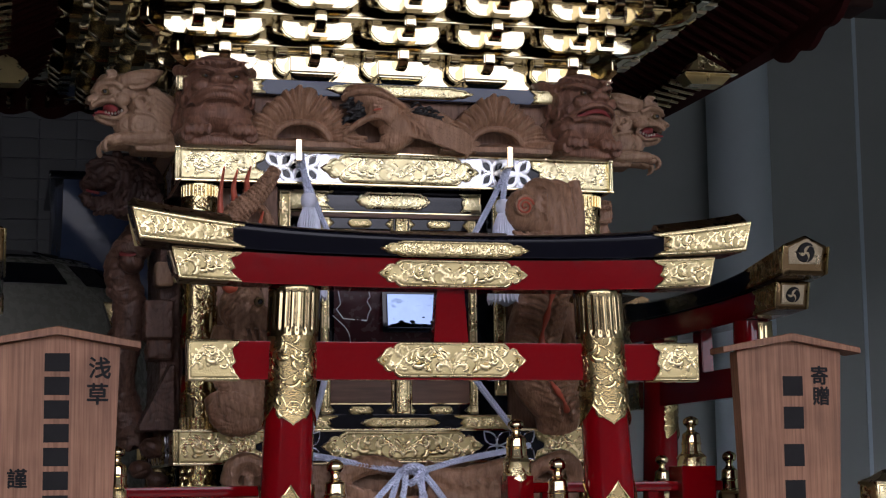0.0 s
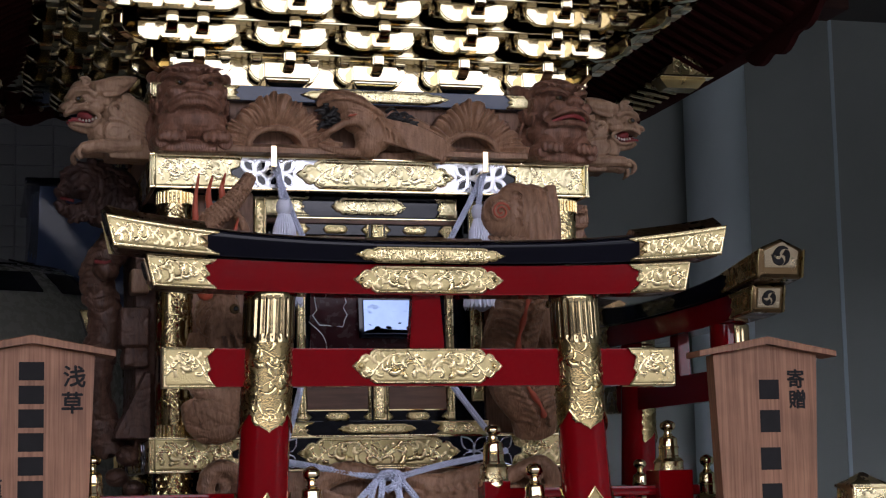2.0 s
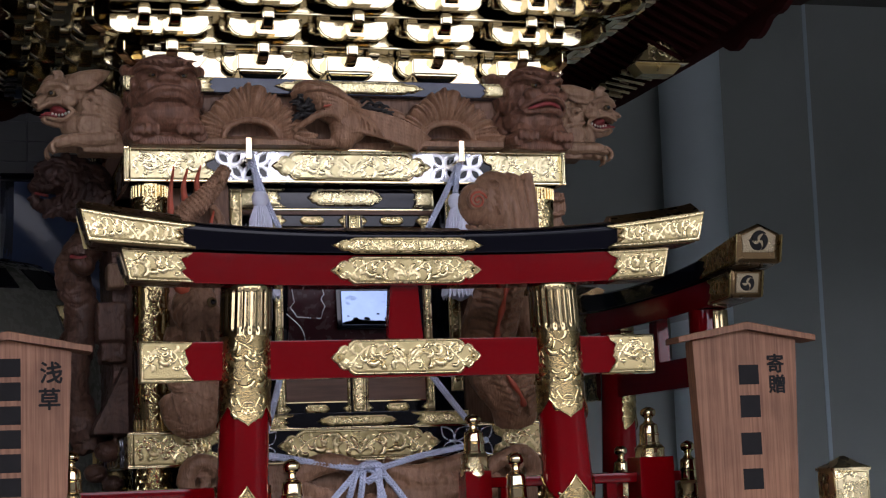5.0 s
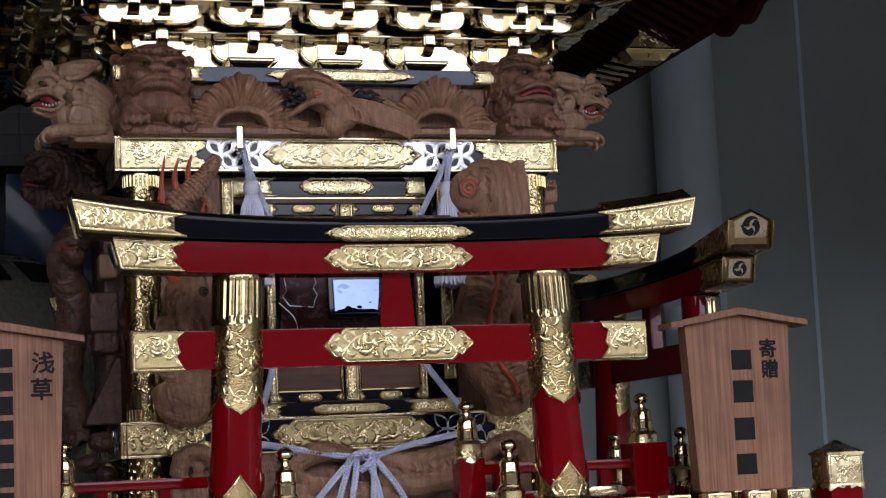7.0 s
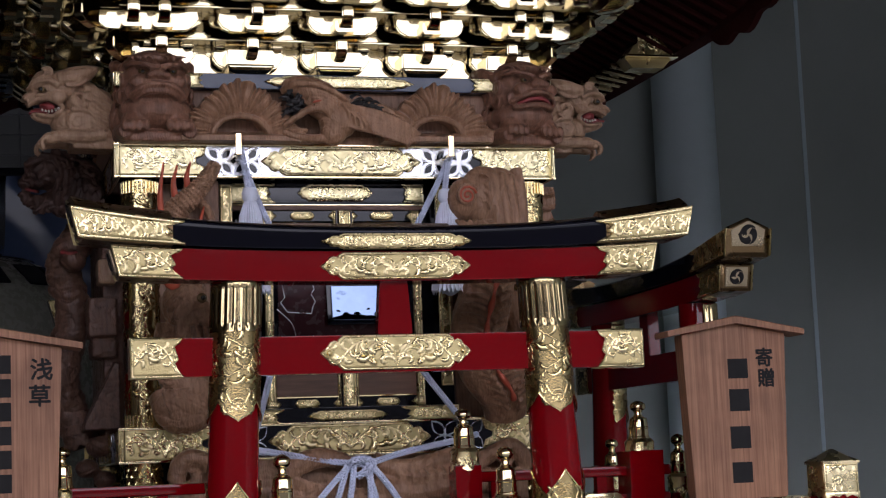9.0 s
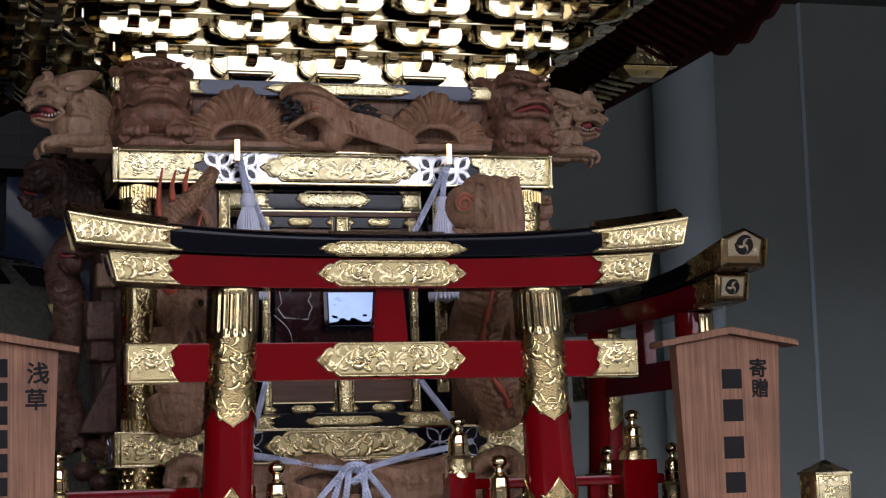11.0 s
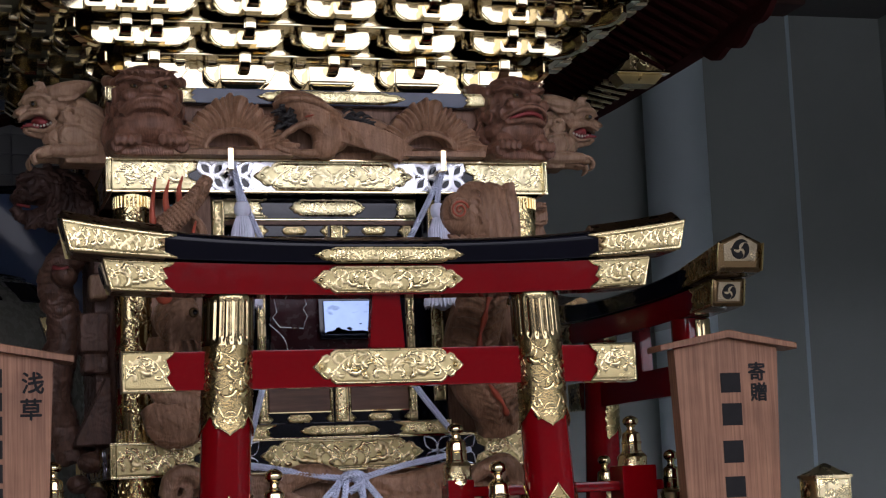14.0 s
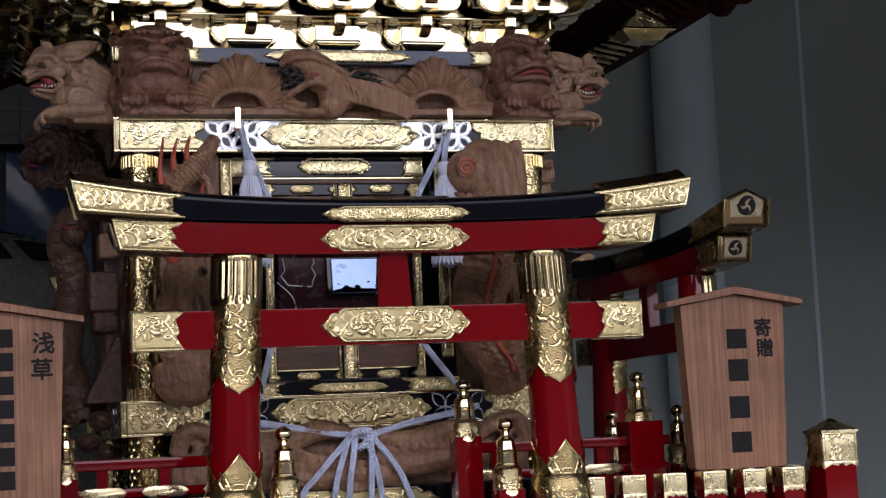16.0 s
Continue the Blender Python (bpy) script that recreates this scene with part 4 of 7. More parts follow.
def chisel(bm, deep, size, seed):
    """Cuts wandering chisel grooves into a carved skin."""
    bm.normal_update()
    shift = Vector((seed * 3.1, seed * 1.7, 0.0))
    moves = []
    for v in bm.verts:
        p = v.co / size + shift
        w = noise.noise_vector(p * 0.35) * 1.3
        a = noise.noise(Vector((p.x * 0.45, p.y * 0.45, p.z * 1.0)) + w)
        b = noise.noise(p * 2.3)
        moves.append(-deep * max(0.0, 1.0 - abs(a) * 5.5) + 0.12 * deep * b)
    for v, d in zip(bm.verts, moves):
        v.co += v.normal * d


def carved(name, fused, extras, mats, label, category, m, group="", kind="", deep=0.0011, size=0.011):
    """One statue mesh: the fused wooden body and its painted details, at the pose m."""
    bm = bmesh.new()
    bm.from_mesh(fused)
    chisel(bm, deep, size, len(label))
    for f in bm.faces:
        f.material_index = 0
        f.smooth = True
    for ex, idx in extras:
        tmp = bpy.data.meshes.new("x")
        ex.to_mesh(tmp)
        ex.free()
        n0 = len(bm.faces)
        bm.from_mesh(tmp)
        bm.faces.ensure_lookup_table()
        for f in bm.faces[n0:]:
            f.material_index = idx
            f.smooth = True
    me = bpy.data.meshes.new(name)
    bm.to_mesh(me)
    bm.free()
    for mt in mats:
        me.materials.append(mt)
    ob = new(name, me)
    ob.matrix_basis = m
    return tagged(ob, label, category, group, kind)


def lion_meshes(open_mouth, bared):
    """A crouching guardian lion's forepart facing -y, 0.09 wide and 0.10 high, its base at z = 0 and its chest at y = 0."""
    bm = bmesh.new()
    # plinth, chest and forelegs
    add_box(bm, (-0.040, -0.040, 0.0), (0.040, 0.03, 0.012), 0.003)
    add_box(bm, (-0.036, -0.028, 0.008), (0.036, 0.03, 0.034), 0.006)
    ball(bm, (0, -0.020, 0.034), (0.043, 0.034, 0.021))
    for s in (-1, 1):
        ball(bm, (s * 0.025, -0.034, 0.020), (0.016, 0.016, 0.014))
        ball(bm, (s * 0.025, -0.042, 0.0165), (0.016, 0.011, 0.008))
        for k in range(4):
            ball(bm, (s * 0.025 + (k - 1.5) * 0.0080, -0.0510, 0.0150), (0.0044, 0.0040, 0.0068))
        # haunch with carved folds
        ball(bm, (s * 0.035, 0.010, 0.026), (0.012, 0.028, 0.024))
        curl(bm, (s * 0.046, 0.022, 0.014), 0.010, 0.0030, (0, 1, 0), (0, 0, 1), 1.3, 2.0)
        for k in range(4):
            tube(bm, smooth_path([(s * 0.044, -0.012 + 0.008 * k, 0.046 - 0.001 * k), (s * 0.048, -0.004 + 0.009 * k, 0.034), (s * 0.046, 0.002 + 0.008 * k, 0.020)]), 0.0026, 6)
        tube(bm, smooth_path([(s * 0.036, 0.016, 0.012), (s * 0.040, -0.014, 0.012), (s * 0.036, -0.046, 0.010)]), 0.0085, 8)
        # mane: curls on the cheek and strands swept back
        curl(bm, (s * 0.043, -0.008, 0.057), 0.0095, 0.0034, (0, 1, 0), (0, 0, 1), 1.6, 0.5)
        curl(bm, (s * 0.040, -0.026, 0.050), 0.0070, 0.0030, (0, 1, 0), (0, 0, 1), 1.5, 2.5)
        for k in range(6):
            z = 0.080 - 0.0085 * k
            tube(bm, smooth_path([(s * 0.036, 0.000 + 0.002 * k, z), (s * 0.043, 0.016 + 0.002 * k, z - 0.004), (s * 0.040, 0.034, z - 0.013)]), 0.0040, 7, lambda t: 1.1 - 0.5 * t)
        # ear swept back and up
        tube(bm, smooth_path([(s * 0.034, -0.022, 0.078), (s * 0.041, -0.004, 0.086), (s * 0.040, 0.018, 0.092), (s * 0.036, 0.036, 0.098)]), 0.0090, 8, lambda t: 0.7 + 0.7 * t - 1.25 * t ** 3)
    # head: broad, with a high smooth crown over a low-set face
    D = -0.003
    ball(bm, (0, -0.018, 0.066), (0.040, 0.033, 0.028))
    ball(bm, (0, -0.014, 0.084), (0.0365, 0.031, 0.0195))
    tube(bm, smooth_path([(-0.036, -0.020, 0.0830), (-0.026, -0.0370, 0.0860), (-0.012, -0.0440, 0.0880), (0, -0.0450, 0.0885), (0.012, -0.0440, 0.0880), (0.026, -0.0370, 0.0860), (0.036, -0.020, 0.0830)]), 0.0050, 8)
    for s in (-1, 1):
        curl(bm, (s * 0.038, -0.026, 0.066), 0.0075, 0.0030, (0, 1, 0), (0, 0, 1), 1.3, 1.0)
        ball(bm, (s * 0.036, -0.020, 0.052), (0.008, 0.012, 0.009))
    ball(bm, (0, -0.050, 0.0640 + D), (0.028, 0.014, 0.0120))
    ball(bm, (0, -0.060, 0.0710 + D), (0.0120, 0.009, 0.0065))
    for s in (-1, 1):
        ball(bm, (s * 0.0080, -0.0650, 0.0695 + D), (0.0058, 0.0042, 0.0042))
        # brow folds
        tube(bm, smooth_path([(s * 0.003, -0.0570, 0.0785 + D), (s * 0.014, -0.0585, 0.0820 + D), (s * 0.027, -0.0490, 0.0850 + D), (s * 0.036, -0.032, 0.0830 + D)]), 0.0036, 8, lambda t: 1.0 - 0.35 * t)
        for k in range(4):
            tube(bm, smooth_path([(s * (0.004 + 0.007 * k), -0.0545 + 0.0020 * k, 0.0875 + D), (s * (0.008 + 0.007 * k), -0.0530 + 0.0022 * k, 0.0920 + D), (s * (0.014 + 0.007 * k), -0.0490 + 0.0025 * k, 0.0945 + D)]), 0.0015, 6)
        ball(bm, (s * 0.0200, -0.053, 0.0645 + D), (0.0125, 0.009, 0.0080))
        tube(bm, smooth_path([(0, -0.0655, 0.0600 + D), (s * 0.011, -0.0645, 0.0590 + D), (s * 0.023, -0.0580, 0.0545 + D), (s * 0.033, -0.044, 0.0490 + D)]), 0.0030, 8)
        curl(bm, (s * 0.032, -0.046, 0.056 + D), 0.0065, 0.0028, (s * 0.8, 0.6, 0), (0, 0, 1), 1.4, 1.5)
    drop = (0.002 if open_mouth else -0.0055)
    tube(bm, smooth_path([(-0.028, -0.045, 0.0450 - drop * 0.3 + D), (-0.014, -0.058, 0.0470 - drop + D), (0, -0.0610, 0.0480 - drop + D), (0.014, -0.058, 0.0470 - drop + D), (0.028, -0.045, 0.0450 - drop * 0.3 + D)]), 0.0042, 8)
    ball(bm, (0, -0.040, 0.047 - drop + D), (0.025, 0.014, 0.007))
    me = fuse(bm, 0.0013, 4)
    eyes = bmesh.new()
    for s in (-1, 1):
        ball(eyes, (s * 0.0175, -0.0550, 0.0745 + D), (0.0046, 0.0036, 0.0023), (0, -s * 16, 0), 12)
    pup = bmesh.new()
    for s in (-1, 1):
        ball(pup, (s * 0.0170, -0.0575, 0.0745 + D), (0.0022, 0.0016, 0.0017), seg=10)
    mouth = bmesh.new()
    zc = 0.0535 - drop * 0.45 + D
    tube(mouth, smooth_path([(-0.026, -0.0475, zc - 0.0065), (-0.013, -0.0585, zc - 0.0010), (0.0, -0.0605, zc + 0.0012), (0.013, -0.0585, zc - 0.0010), (0.026, -0.0475, zc - 0.0065)]), 0.0008 + (0.0018 if open_mouth else 0), 8)
    extra = [(eyes, 1), (pup, 2), (mouth, 3 if open_mouth else 2)]
    if bared:
        teeth = bmesh.new()
        for k in range(10):
            a = (k - 4.5) / 4.5
            ball(teeth, (a * 0.0215, -0.0625 + 0.013 * a * a, 0.0475 - drop + 0.0045 + 0.002 * a * a + D), (0.0014, 0.0014, 0.0022), seg=8)
        extra.append((teeth, 4))
    return me, extra


def side_lion_meshes():
    """A guardian lion in profile, its jaws agape: f runs forward along -y, s to its sides."""
    def P(f, z, side=0.0):
        return (side, -f, z)
    bm = bmesh.new()
    ball(bm, P(-0.032, 0.046), (0.022, 0.026, 0.034))
    ball(bm, P(-0.016, 0.063), (0.021, 0.024, 0.025))
    ball(bm, P(0.010, 0.075), (0.0195, 0.026, 0.0175))
    ball(bm, P(0.026, 0.0850), (0.0165, 0.016, 0.0125))
    ball(bm, P(0.006, 0.0870), (0.0175, 0.020, 0.0115))
    ball(bm, P(0.0360, 0.0790), (0.0140, 0.009, 0.0090))
    ball(bm, P(0.002, 0.036), (0.017, 0.020, 0.018))
    add_box(bm, (-0.021, 0.0, 0.004), (0.021, 0.050, 0.024), 0.004)
    tube(bm, smooth_path([P(0.016, 0.069), P(0.034, 0.0675), P(0.046, 0.0625)]), 0.0105, 12, lambda t: 1.05 - 0.28 * t)
    ball(bm, P(0.0485, 0.0640), (0.0085, 0.0055, 0.0048))
    tube(bm, smooth_path([P(0.004, 0.050), P(0.020, 0.0415), P(0.034, 0.0425), P(0.042, 0.0470)]), 0.0068, 10, lambda t: 1.15 - 0.45 * t)
    for e in (-1, 1):
        ball(bm, P(0.0505, 0.0625, e * 0.0055), (0.0040, 0.0035, 0.0030))
        tube(bm, smooth_path([P(0.047, 0.0560, e * 0.006), P(0.035, 0.0620, e * 0.0115), P(0.021, 0.0610, e * 0.0135), P(0.011, 0.0540, e * 0.0145), P(0.009, 0.0490, e * 0.014)]), 0.0030, 8)
        tube(bm, smooth_path([P(0.009, 0.0510, e * 0.0140), P(0.020, 0.0425, e * 0.0120), P(0.038, 0.0450, e * 0.0070)]), 0.0030, 8)
        tube(bm, smooth_path([P(0.0450, 0.0745, e * 0.006), P(0.0390, 0.0815, e * 0.0120), P(0.0250, 0.0825, e * 0.0165), P(0.0140, 0.0755, e * 0.0190)]), 0.0036, 8)
        tube(bm, smooth_path([P(0.0400, 0.0660, e * 0.0115), P(0.0320, 0.0655, e * 0.0155), P(0.0240, 0.0680, e * 0.0175)]), 0.0022, 7)
        ball(bm, P(0.014, 0.064, e * 0.0150), (0.0060, 0.0095, 0.0080))
        curl(bm, P(0.026, 0.0910, e * 0.0140), 0.0070, 0.0028, (0, -1, 0), (0, 0, 1), 1.3, 0.5)
        # ear swept back to a point
        tube(bm, smooth_path([P(0.014, 0.0850, e * 0.0150), P(-0.003, 0.0880, e * 0.0200), P(-0.017, 0.0925, e * 0.0195), P(-0.034, 0.1000, e * 0.0150)]), 0.0115, 10, lambda t: 0.80 + 0.55 * t - 1.25 * t ** 3)
        tube(bm, smooth_path([P(0.008, 0.0760, e * 0.0225), P(-0.008, 0.0775, e * 0.0260), P(-0.022, 0.0870, e * 0.0225)]), 0.0024, 6)
        # cheek whorls and mane
        curl(bm, P(-0.0085, 0.0615, e * 0.0225), 0.0115, 0.0040, (0, -1, 0), (0, 0, 1), 1.7, 2.4)
        curl(bm, P(-0.0240, 0.0700, e * 0.0215), 0.0065, 0.0027, (0, -1, 0), (0, 0, 1), 1.4, 0.8)
        for k in range(8):
            tube(bm, smooth_path([P(-0.014 - 0.0015 * k, 0.0770 - 0.0062 * k, e * 0.0190), P(-0.031 + 0.0006 * k, 0.0700 - 0.0064 * k, e * 0.0235), P(-0.049, 0.0580 - 0.0058 * k, e * 0.0190)]), 0.0030, 7, lambda t: 1.1 - 0.5 * t)
        # shoulder, foreleg and paw with hooked toes
        ball(bm, P(-0.014, 0.0375, e * 0.0155), (0.0090, 0.0215, 0.0165), (18, 0, 0))
        tube(bm, smooth_path([P(0.001, 0.0490, e * 0.0220), P(-0.018, 0.0460, e * 0.0245), P(-0.033, 0.0330, e * 0.0215), P(-0.042, 0.0230, e * 0.0205)]), 0.0022, 7)
        tube(bm, smooth_path([P(-0.036, 0.0220, e * 0.0165), P(-0.010, 0.0180, e * 0.0190), P(0.010, 0.0180, e * 0.0190), P(0.023, 0.0165, e * 0.0180)]), 0.0082, 10, lambda t: 1.15 - 0.25 * t)
        ball(bm, P(0.0255, 0.0150, e * 0.0175), (0.0088, 0.0088, 0.0072))
        for k in range(3):
            q = e * (0.0115 + 0.0062 * k)
            tube(bm, smooth_path([P(0.0260, 0.0180, q), P(0.0335, 0.0135, q), P(0.0345, 0.0060, q), P(0.0310, 0.0015, q)]), 0.0030, 7, lambda t: 1.1 - 0.5 * t)
    me = fuse(bm, 0.00105, 2)
    eyes, pup, red, teeth = bmesh.new(), bmesh.new(), bmesh.new(), bmesh.new()
    ball(red, P(0.0235, 0.0530), (0.0138, 0.0105, 0.0066), (-25, 0, 0))
    tube(red, smooth_path([P(0.020, 0.0480), P(0.031, 0.0490), P(0.040, 0.0500)]), 0.0050, 10, lambda t: 1.1 - 0.5 * t)
    for e in (-1, 1):
        ball(eyes, P(0.0335, 0.0715, e * 0.0160), (0.0030, 0.0046, 0.0036), seg=12)
        ball(pup, P(0.0345, 0.0715, e * 0.0182), (0.0016, 0.0024, 0.0024), seg=10)
        tube(red, smooth_path([P(0.0440, 0.0480, e * 0.0062), P(0.0360, 0.0475, e * 0.0098), P(0.0270, 0.0455, e * 0.0120)]), 0.0015, 6)
        for k in range(7):
            ball(teeth, P(0.0105 + 0.0036 * k, 0.0530 - 0.0056 * math.sin(k * 0.38), e * (0.0148 - 0.0006 * k)), (0.0014, 0.0014, 0.0019), seg=8)
    return me, [(eyes, 1), (pup, 2), (red, 3), (teeth, 4)]


def place_lion(at, turn, scale, open_mouth, wood, label):
    me, extra = side_lion_meshes() if wood is WOOD_PALE else lion_meshes(open_mouth, False)
    return carved("lion_statue", me, extra, [wood, EYE_W, EYE_M, MOUTHRED, TOOTH], label, "lion statue", Matrix.Translation(at) @ turn_z(turn) @ Matrix.Diagonal((*scale, 1)), "carved guardian lions", "", 0.0007, 0.012)


place_lion((-0.216, -0.238, 1.7285), 0, (1.0, 1.0, 1.06), False, WOOD_RED, "reddish brown carved wooden guardian lion with a closed mouth")
place_lion((0.219, -0.238, 1.7285), 13, (0.94, 1.0, 1.04), True, WOOD_RED, "reddish brown carved wooden guardian lion with a red open mouth")
place_lion((-0.309, -0.212, 1.7235), -84, (1.0, 1.0, 1.0), True, WOOD_PALE, "pale carved wooden guardian lion with bared white teeth")
place_lion((0.299, -0.212, 1.7235), 84, (1.0, 1.0, 0.96), True, WOOD_PALE, "pale carved wooden guardian lion at the beam corner")


# ---- carved frieze between the lions ----
def fan_wave(cx, z0, w, h, y):
    """A crest of water or plumage: broad grooved petals fanned over a hollow arch."""
    bm = bmesh.new()
    n, steps = 23, 14
    loops = []
    for i in range(n * 12 + 1):
        q = i / (n * 12)
        front, back = [], []
        for j in range(steps + 1):
            t = j / steps
            lean = 0.34 * t * t * (q - 0.5) * (1 - abs(2 * q - 1)) + 0.030 * math.sin(17 * q + 4 * t)
            a = math.pi * (0.02 + 0.96 * q) + lean
            run = q * n + 0.30 * math.sin(q * 41.0)
            c = run % 1.0
            odd = int(run) % 3
            swell = 1 - abs(2 * c - 1) ** 2.4
            vein = 0.0012 * abs(math.sin(c * 3 * math.pi + odd))
            a0 = math.pi * (0.02 + 0.96 * q)
            reach = 0.98 * (0.52 + 0.48 / (abs(math.cos(a0)) + math.sin(a0))) + 0.05 * math.sin(a0) ** 8 - 0.045 * (1 - swell) + 0.022 * math.sin(odd * 2.1 + 5 * q)
            r = 0.36 + (reach - 0.36) * t
            deep = 0.001 + 0.019 * math.sin(0.35 + t * 2.0) + (0.0085 * swell - vein) * (0.35 + 0.65 * t)
            x, z = cx - math.cos(a) * r * w / 2, z0 + 0.003 + math.sin(a) * r * h
            front.append(Vector((x, y - deep, z)))
            back.append(Vector((x, y + 0.008, z)))
        loops.append(front + back[::-1])
    add_loops(bm, loops)
    # brow over the hollow, and the sloping sill below it
    arch = [(cx - math.cos(math.pi * q / 14) * w * 0.215, y - 0.017, z0 + 0.003 + math.sin(math.pi * q / 14) * h * 0.355) for q in range(15)]
    tube(bm, arch, w * 0.026, 8)
    add_loops(bm, [[Vector((cx + e * w * 0.46, y + b, z0 + c)) for b, c in ((0.008, -0.004), (0.008, h * 0.17), (-0.006, h * 0.15), (-0.024, h * 0.04), (-0.024, -0.004))] for e in (-1, 1)])
    for s in (-1, 1):
        for k in range(3):
            tube(bm, smooth_path([(cx + s * w * 0.36, y - 0.014, z0 + 0.014 - 0.003 * k), (cx + s * w * 0.44, y - 0.020, z0 + 0.010 - 0.004 * k), (cx + s * w * (0.51 - 0.02 * k), y - 0.016, z0 + 0.010 - 0.005 * k)]), 0.0038, 7, lambda t: 1.1 - 0.5 * t)
    return carved("wave_carving", fuse(bm, 0.0010, 1, 0.35), [], [WOOD], "brown carved wooden crest of fanned waves", "wood carving", Matrix(), "frieze carvings", "", 0.0005, 0.007)


fan_wave(-0.120, 1.734, 0.152, 0.0645, -0.255)
fan_wave(0.113, 1.735, 0.146, 0.0630, -0.255)


def bird_carving():
    """A bird of prey: a smooth hood over a dark ruff, an open beak, a breast and a long swept tail."""
    y = -0.262
    bm = bmesh.new()
    # a thick domed hood with an overhanging rim
    ball(bm, (-0.0370, y - 0.008, 1.7905), (0.0350, 0.022, 0.0165), (0, 14, 0))
    ball(bm, (-0.0480, y - 0.010, 1.7960), (0.0240, 0.021, 0.0120), (0, 2, 0))
    tube(bm, smooth_path([(-0.072, y - 0.012, 1.7890), (-0.058, y - 0.028, 1.7945), (-0.034, y - 0.033, 1.7930), (-0.012, y - 0.028, 1.7850), (0.006, y - 0.016, 1.7770)]), 0.0040, 8, lambda t: 1.1 - 0.3 * t)
    # cheek, neck and breast
    ball(bm, (-0.024, y - 0.010, 1.776), (0.026, 0.019, 0.020), (0, 25, 0))
    ball(bm, (-0.006, y - 0.010, 1.757), (0.024, 0.019, 0.023), (0, 30, 0))
    ball(bm, (-0.013, y - 0.012, 1.741), (0.016, 0.015, 0.015))
    for k in range(5):
        tube(bm, smooth_path([(-0.042 + 0.001 * k, y - 0.0255, 1.788 - 0.0042 * k), (-0.026 + 0.001 * k, y - 0.0295, 1.7845 - 0.0042 * k), (-0.010, y - 0.0265, 1.7770 - 0.0042 * k)]), 0.0014, 6)
        tube(bm, smooth_path([(-0.004 + 0.006 * k, y - 0.026, 1.774 - 0.004 * k), (0.002 + 0.006 * k, y - 0.0295, 1.763 - 0.004 * k), (0.004 + 0.007 * k, y - 0.026, 1.750 - 0.003 * k)]), 0.0016, 6)
    # hooked upper beak with a fold at its root, and the short lower one
    tube(bm, smooth_path([(-0.014, y - 0.020, 1.757), (-0.026, y - 0.026, 1.7665), (-0.042, y - 0.026, 1.7655), (-0.058, y - 0.024, 1.7565), (-0.072, y - 0.018, 1.7460)]), 0.0050, 9, lambda t: 1.15 - 0.4 * t)
    tube(bm, smooth_path([(-0.020, y - 0.014, 1.7335), (-0.042, y - 0.016, 1.7335), (-0.062, y - 0.016, 1.7370), (-0.072, y - 0.014, 1.7410)]), 0.0050, 9, lambda t: 1.1 - 0.4 * t)
    # body and tail feathers
    tube(bm, smooth_path([(-0.008, y - 0.008, 1.764), (0.028, y - 0.012, 1.7555), (0.060, y - 0.012, 1.7455), (0.088, y - 0.008, 1.7330)]), 0.0165, 12, lambda t: 1.05 - 0.65 * t)
    for k in range(7):
        tube(bm, smooth_path([(0.002, y - 0.018 - 0.001 * k, 1.773 - 0.0042 * k), (0.038, y - 0.0245, 1.7645 - 0.0045 * k), (0.070, y - 0.0205, 1.7530 - 0.0042 * k), (0.092 - 0.003 * k, y - 0.014, 1.7400 - 0.0030 * k)]), 0.0026, 6, lambda t: 1.1 - 0.5 * t)
    tube(bm, smooth_path([(0.014, y - 0.004, 1.773), (0.038, y - 0.008, 1.773), (0.062, y - 0.006, 1.764)]), 0.0075, 8)
    add_box(bm, (-0.085, y + 0.006, 1.7285), (0.085, y + 0.02, 1.740), 0.002)
    me = fuse(bm, 0.0011, 1)
    rng = random.Random(4)
    dark = bmesh.new()
    # ruff: short dark tufts
    for k in range(34):
        x0, z0 = rng.uniform(-0.067, -0.046), rng.uniform(1.760, 1.792)
        a = rng.uniform(2.4, 4.4)
        tube(dark, smooth_path([(x0, y - 0.012, z0), (x0 + 0.005 * math.cos(a), y - 0.021, z0 + 0.004 * math.sin(a)), (x0 + 0.011 * math.cos(a), y - 0.018, z0 + 0.009 * math.sin(a) - 0.002)]), 0.0030, 6, lambda t: 1.1 - 0.8 * t)
    for k in range(16):
        x0, z0 = 0.010 + 0.0018 * k, rng.uniform(1.774, 1.784) - 0.0006 * k
        tube(dark, smooth_path([(x0, y - 0.010, z0), (x0 + 0.006, y - 0.016, z0 + 0.003), (x0 + 0.012, y - 0.013, z0 + rng.uniform(-0.004, 0.006))]), 0.0026, 6, lambda t: 1.1 - 0.8 * t)
    red = bmesh.new()
    ball(red, (-0.034, y - 0.0285, 1.7745), (0.0060, 0.0018, 0.0013), (0, -14, 0), 10)
    eye = bmesh.new()
    ball(eye, (-0.0375, y - 0.0285, 1.7695), (0.0016, 0.0016, 0.0014), seg=8)
    return carved("bird_carving", me, [(dark, 1), (red, 2), (eye, 3)], [WOOD, CHAR, ORANGE, EYE_M], "brown carved wooden bird of prey with a hooked head", "wood carving", Matrix(), "frieze carvings", "", 0.0006, 0.008)


bird_carving()


# ---- shrine body ----
PLATING[0], PLATING[1] = BODY_STIPPLE, BODY_RELIEF      # the body's plates are flatter and brighter
B = 0.256
shrine = thing("portable_shrine", (0, 0, 1.0), "gilt and black lacquered portable shrine with embossed gold plates", "portable shrine")


def four(make):
    """Builds a part on each of the four sides."""
    for k in range(4):
        make(turn_z(90 * k), k)


def sided(rz, y):
    return lambda u, v, w: rz @ Vector((u, y - w, v))


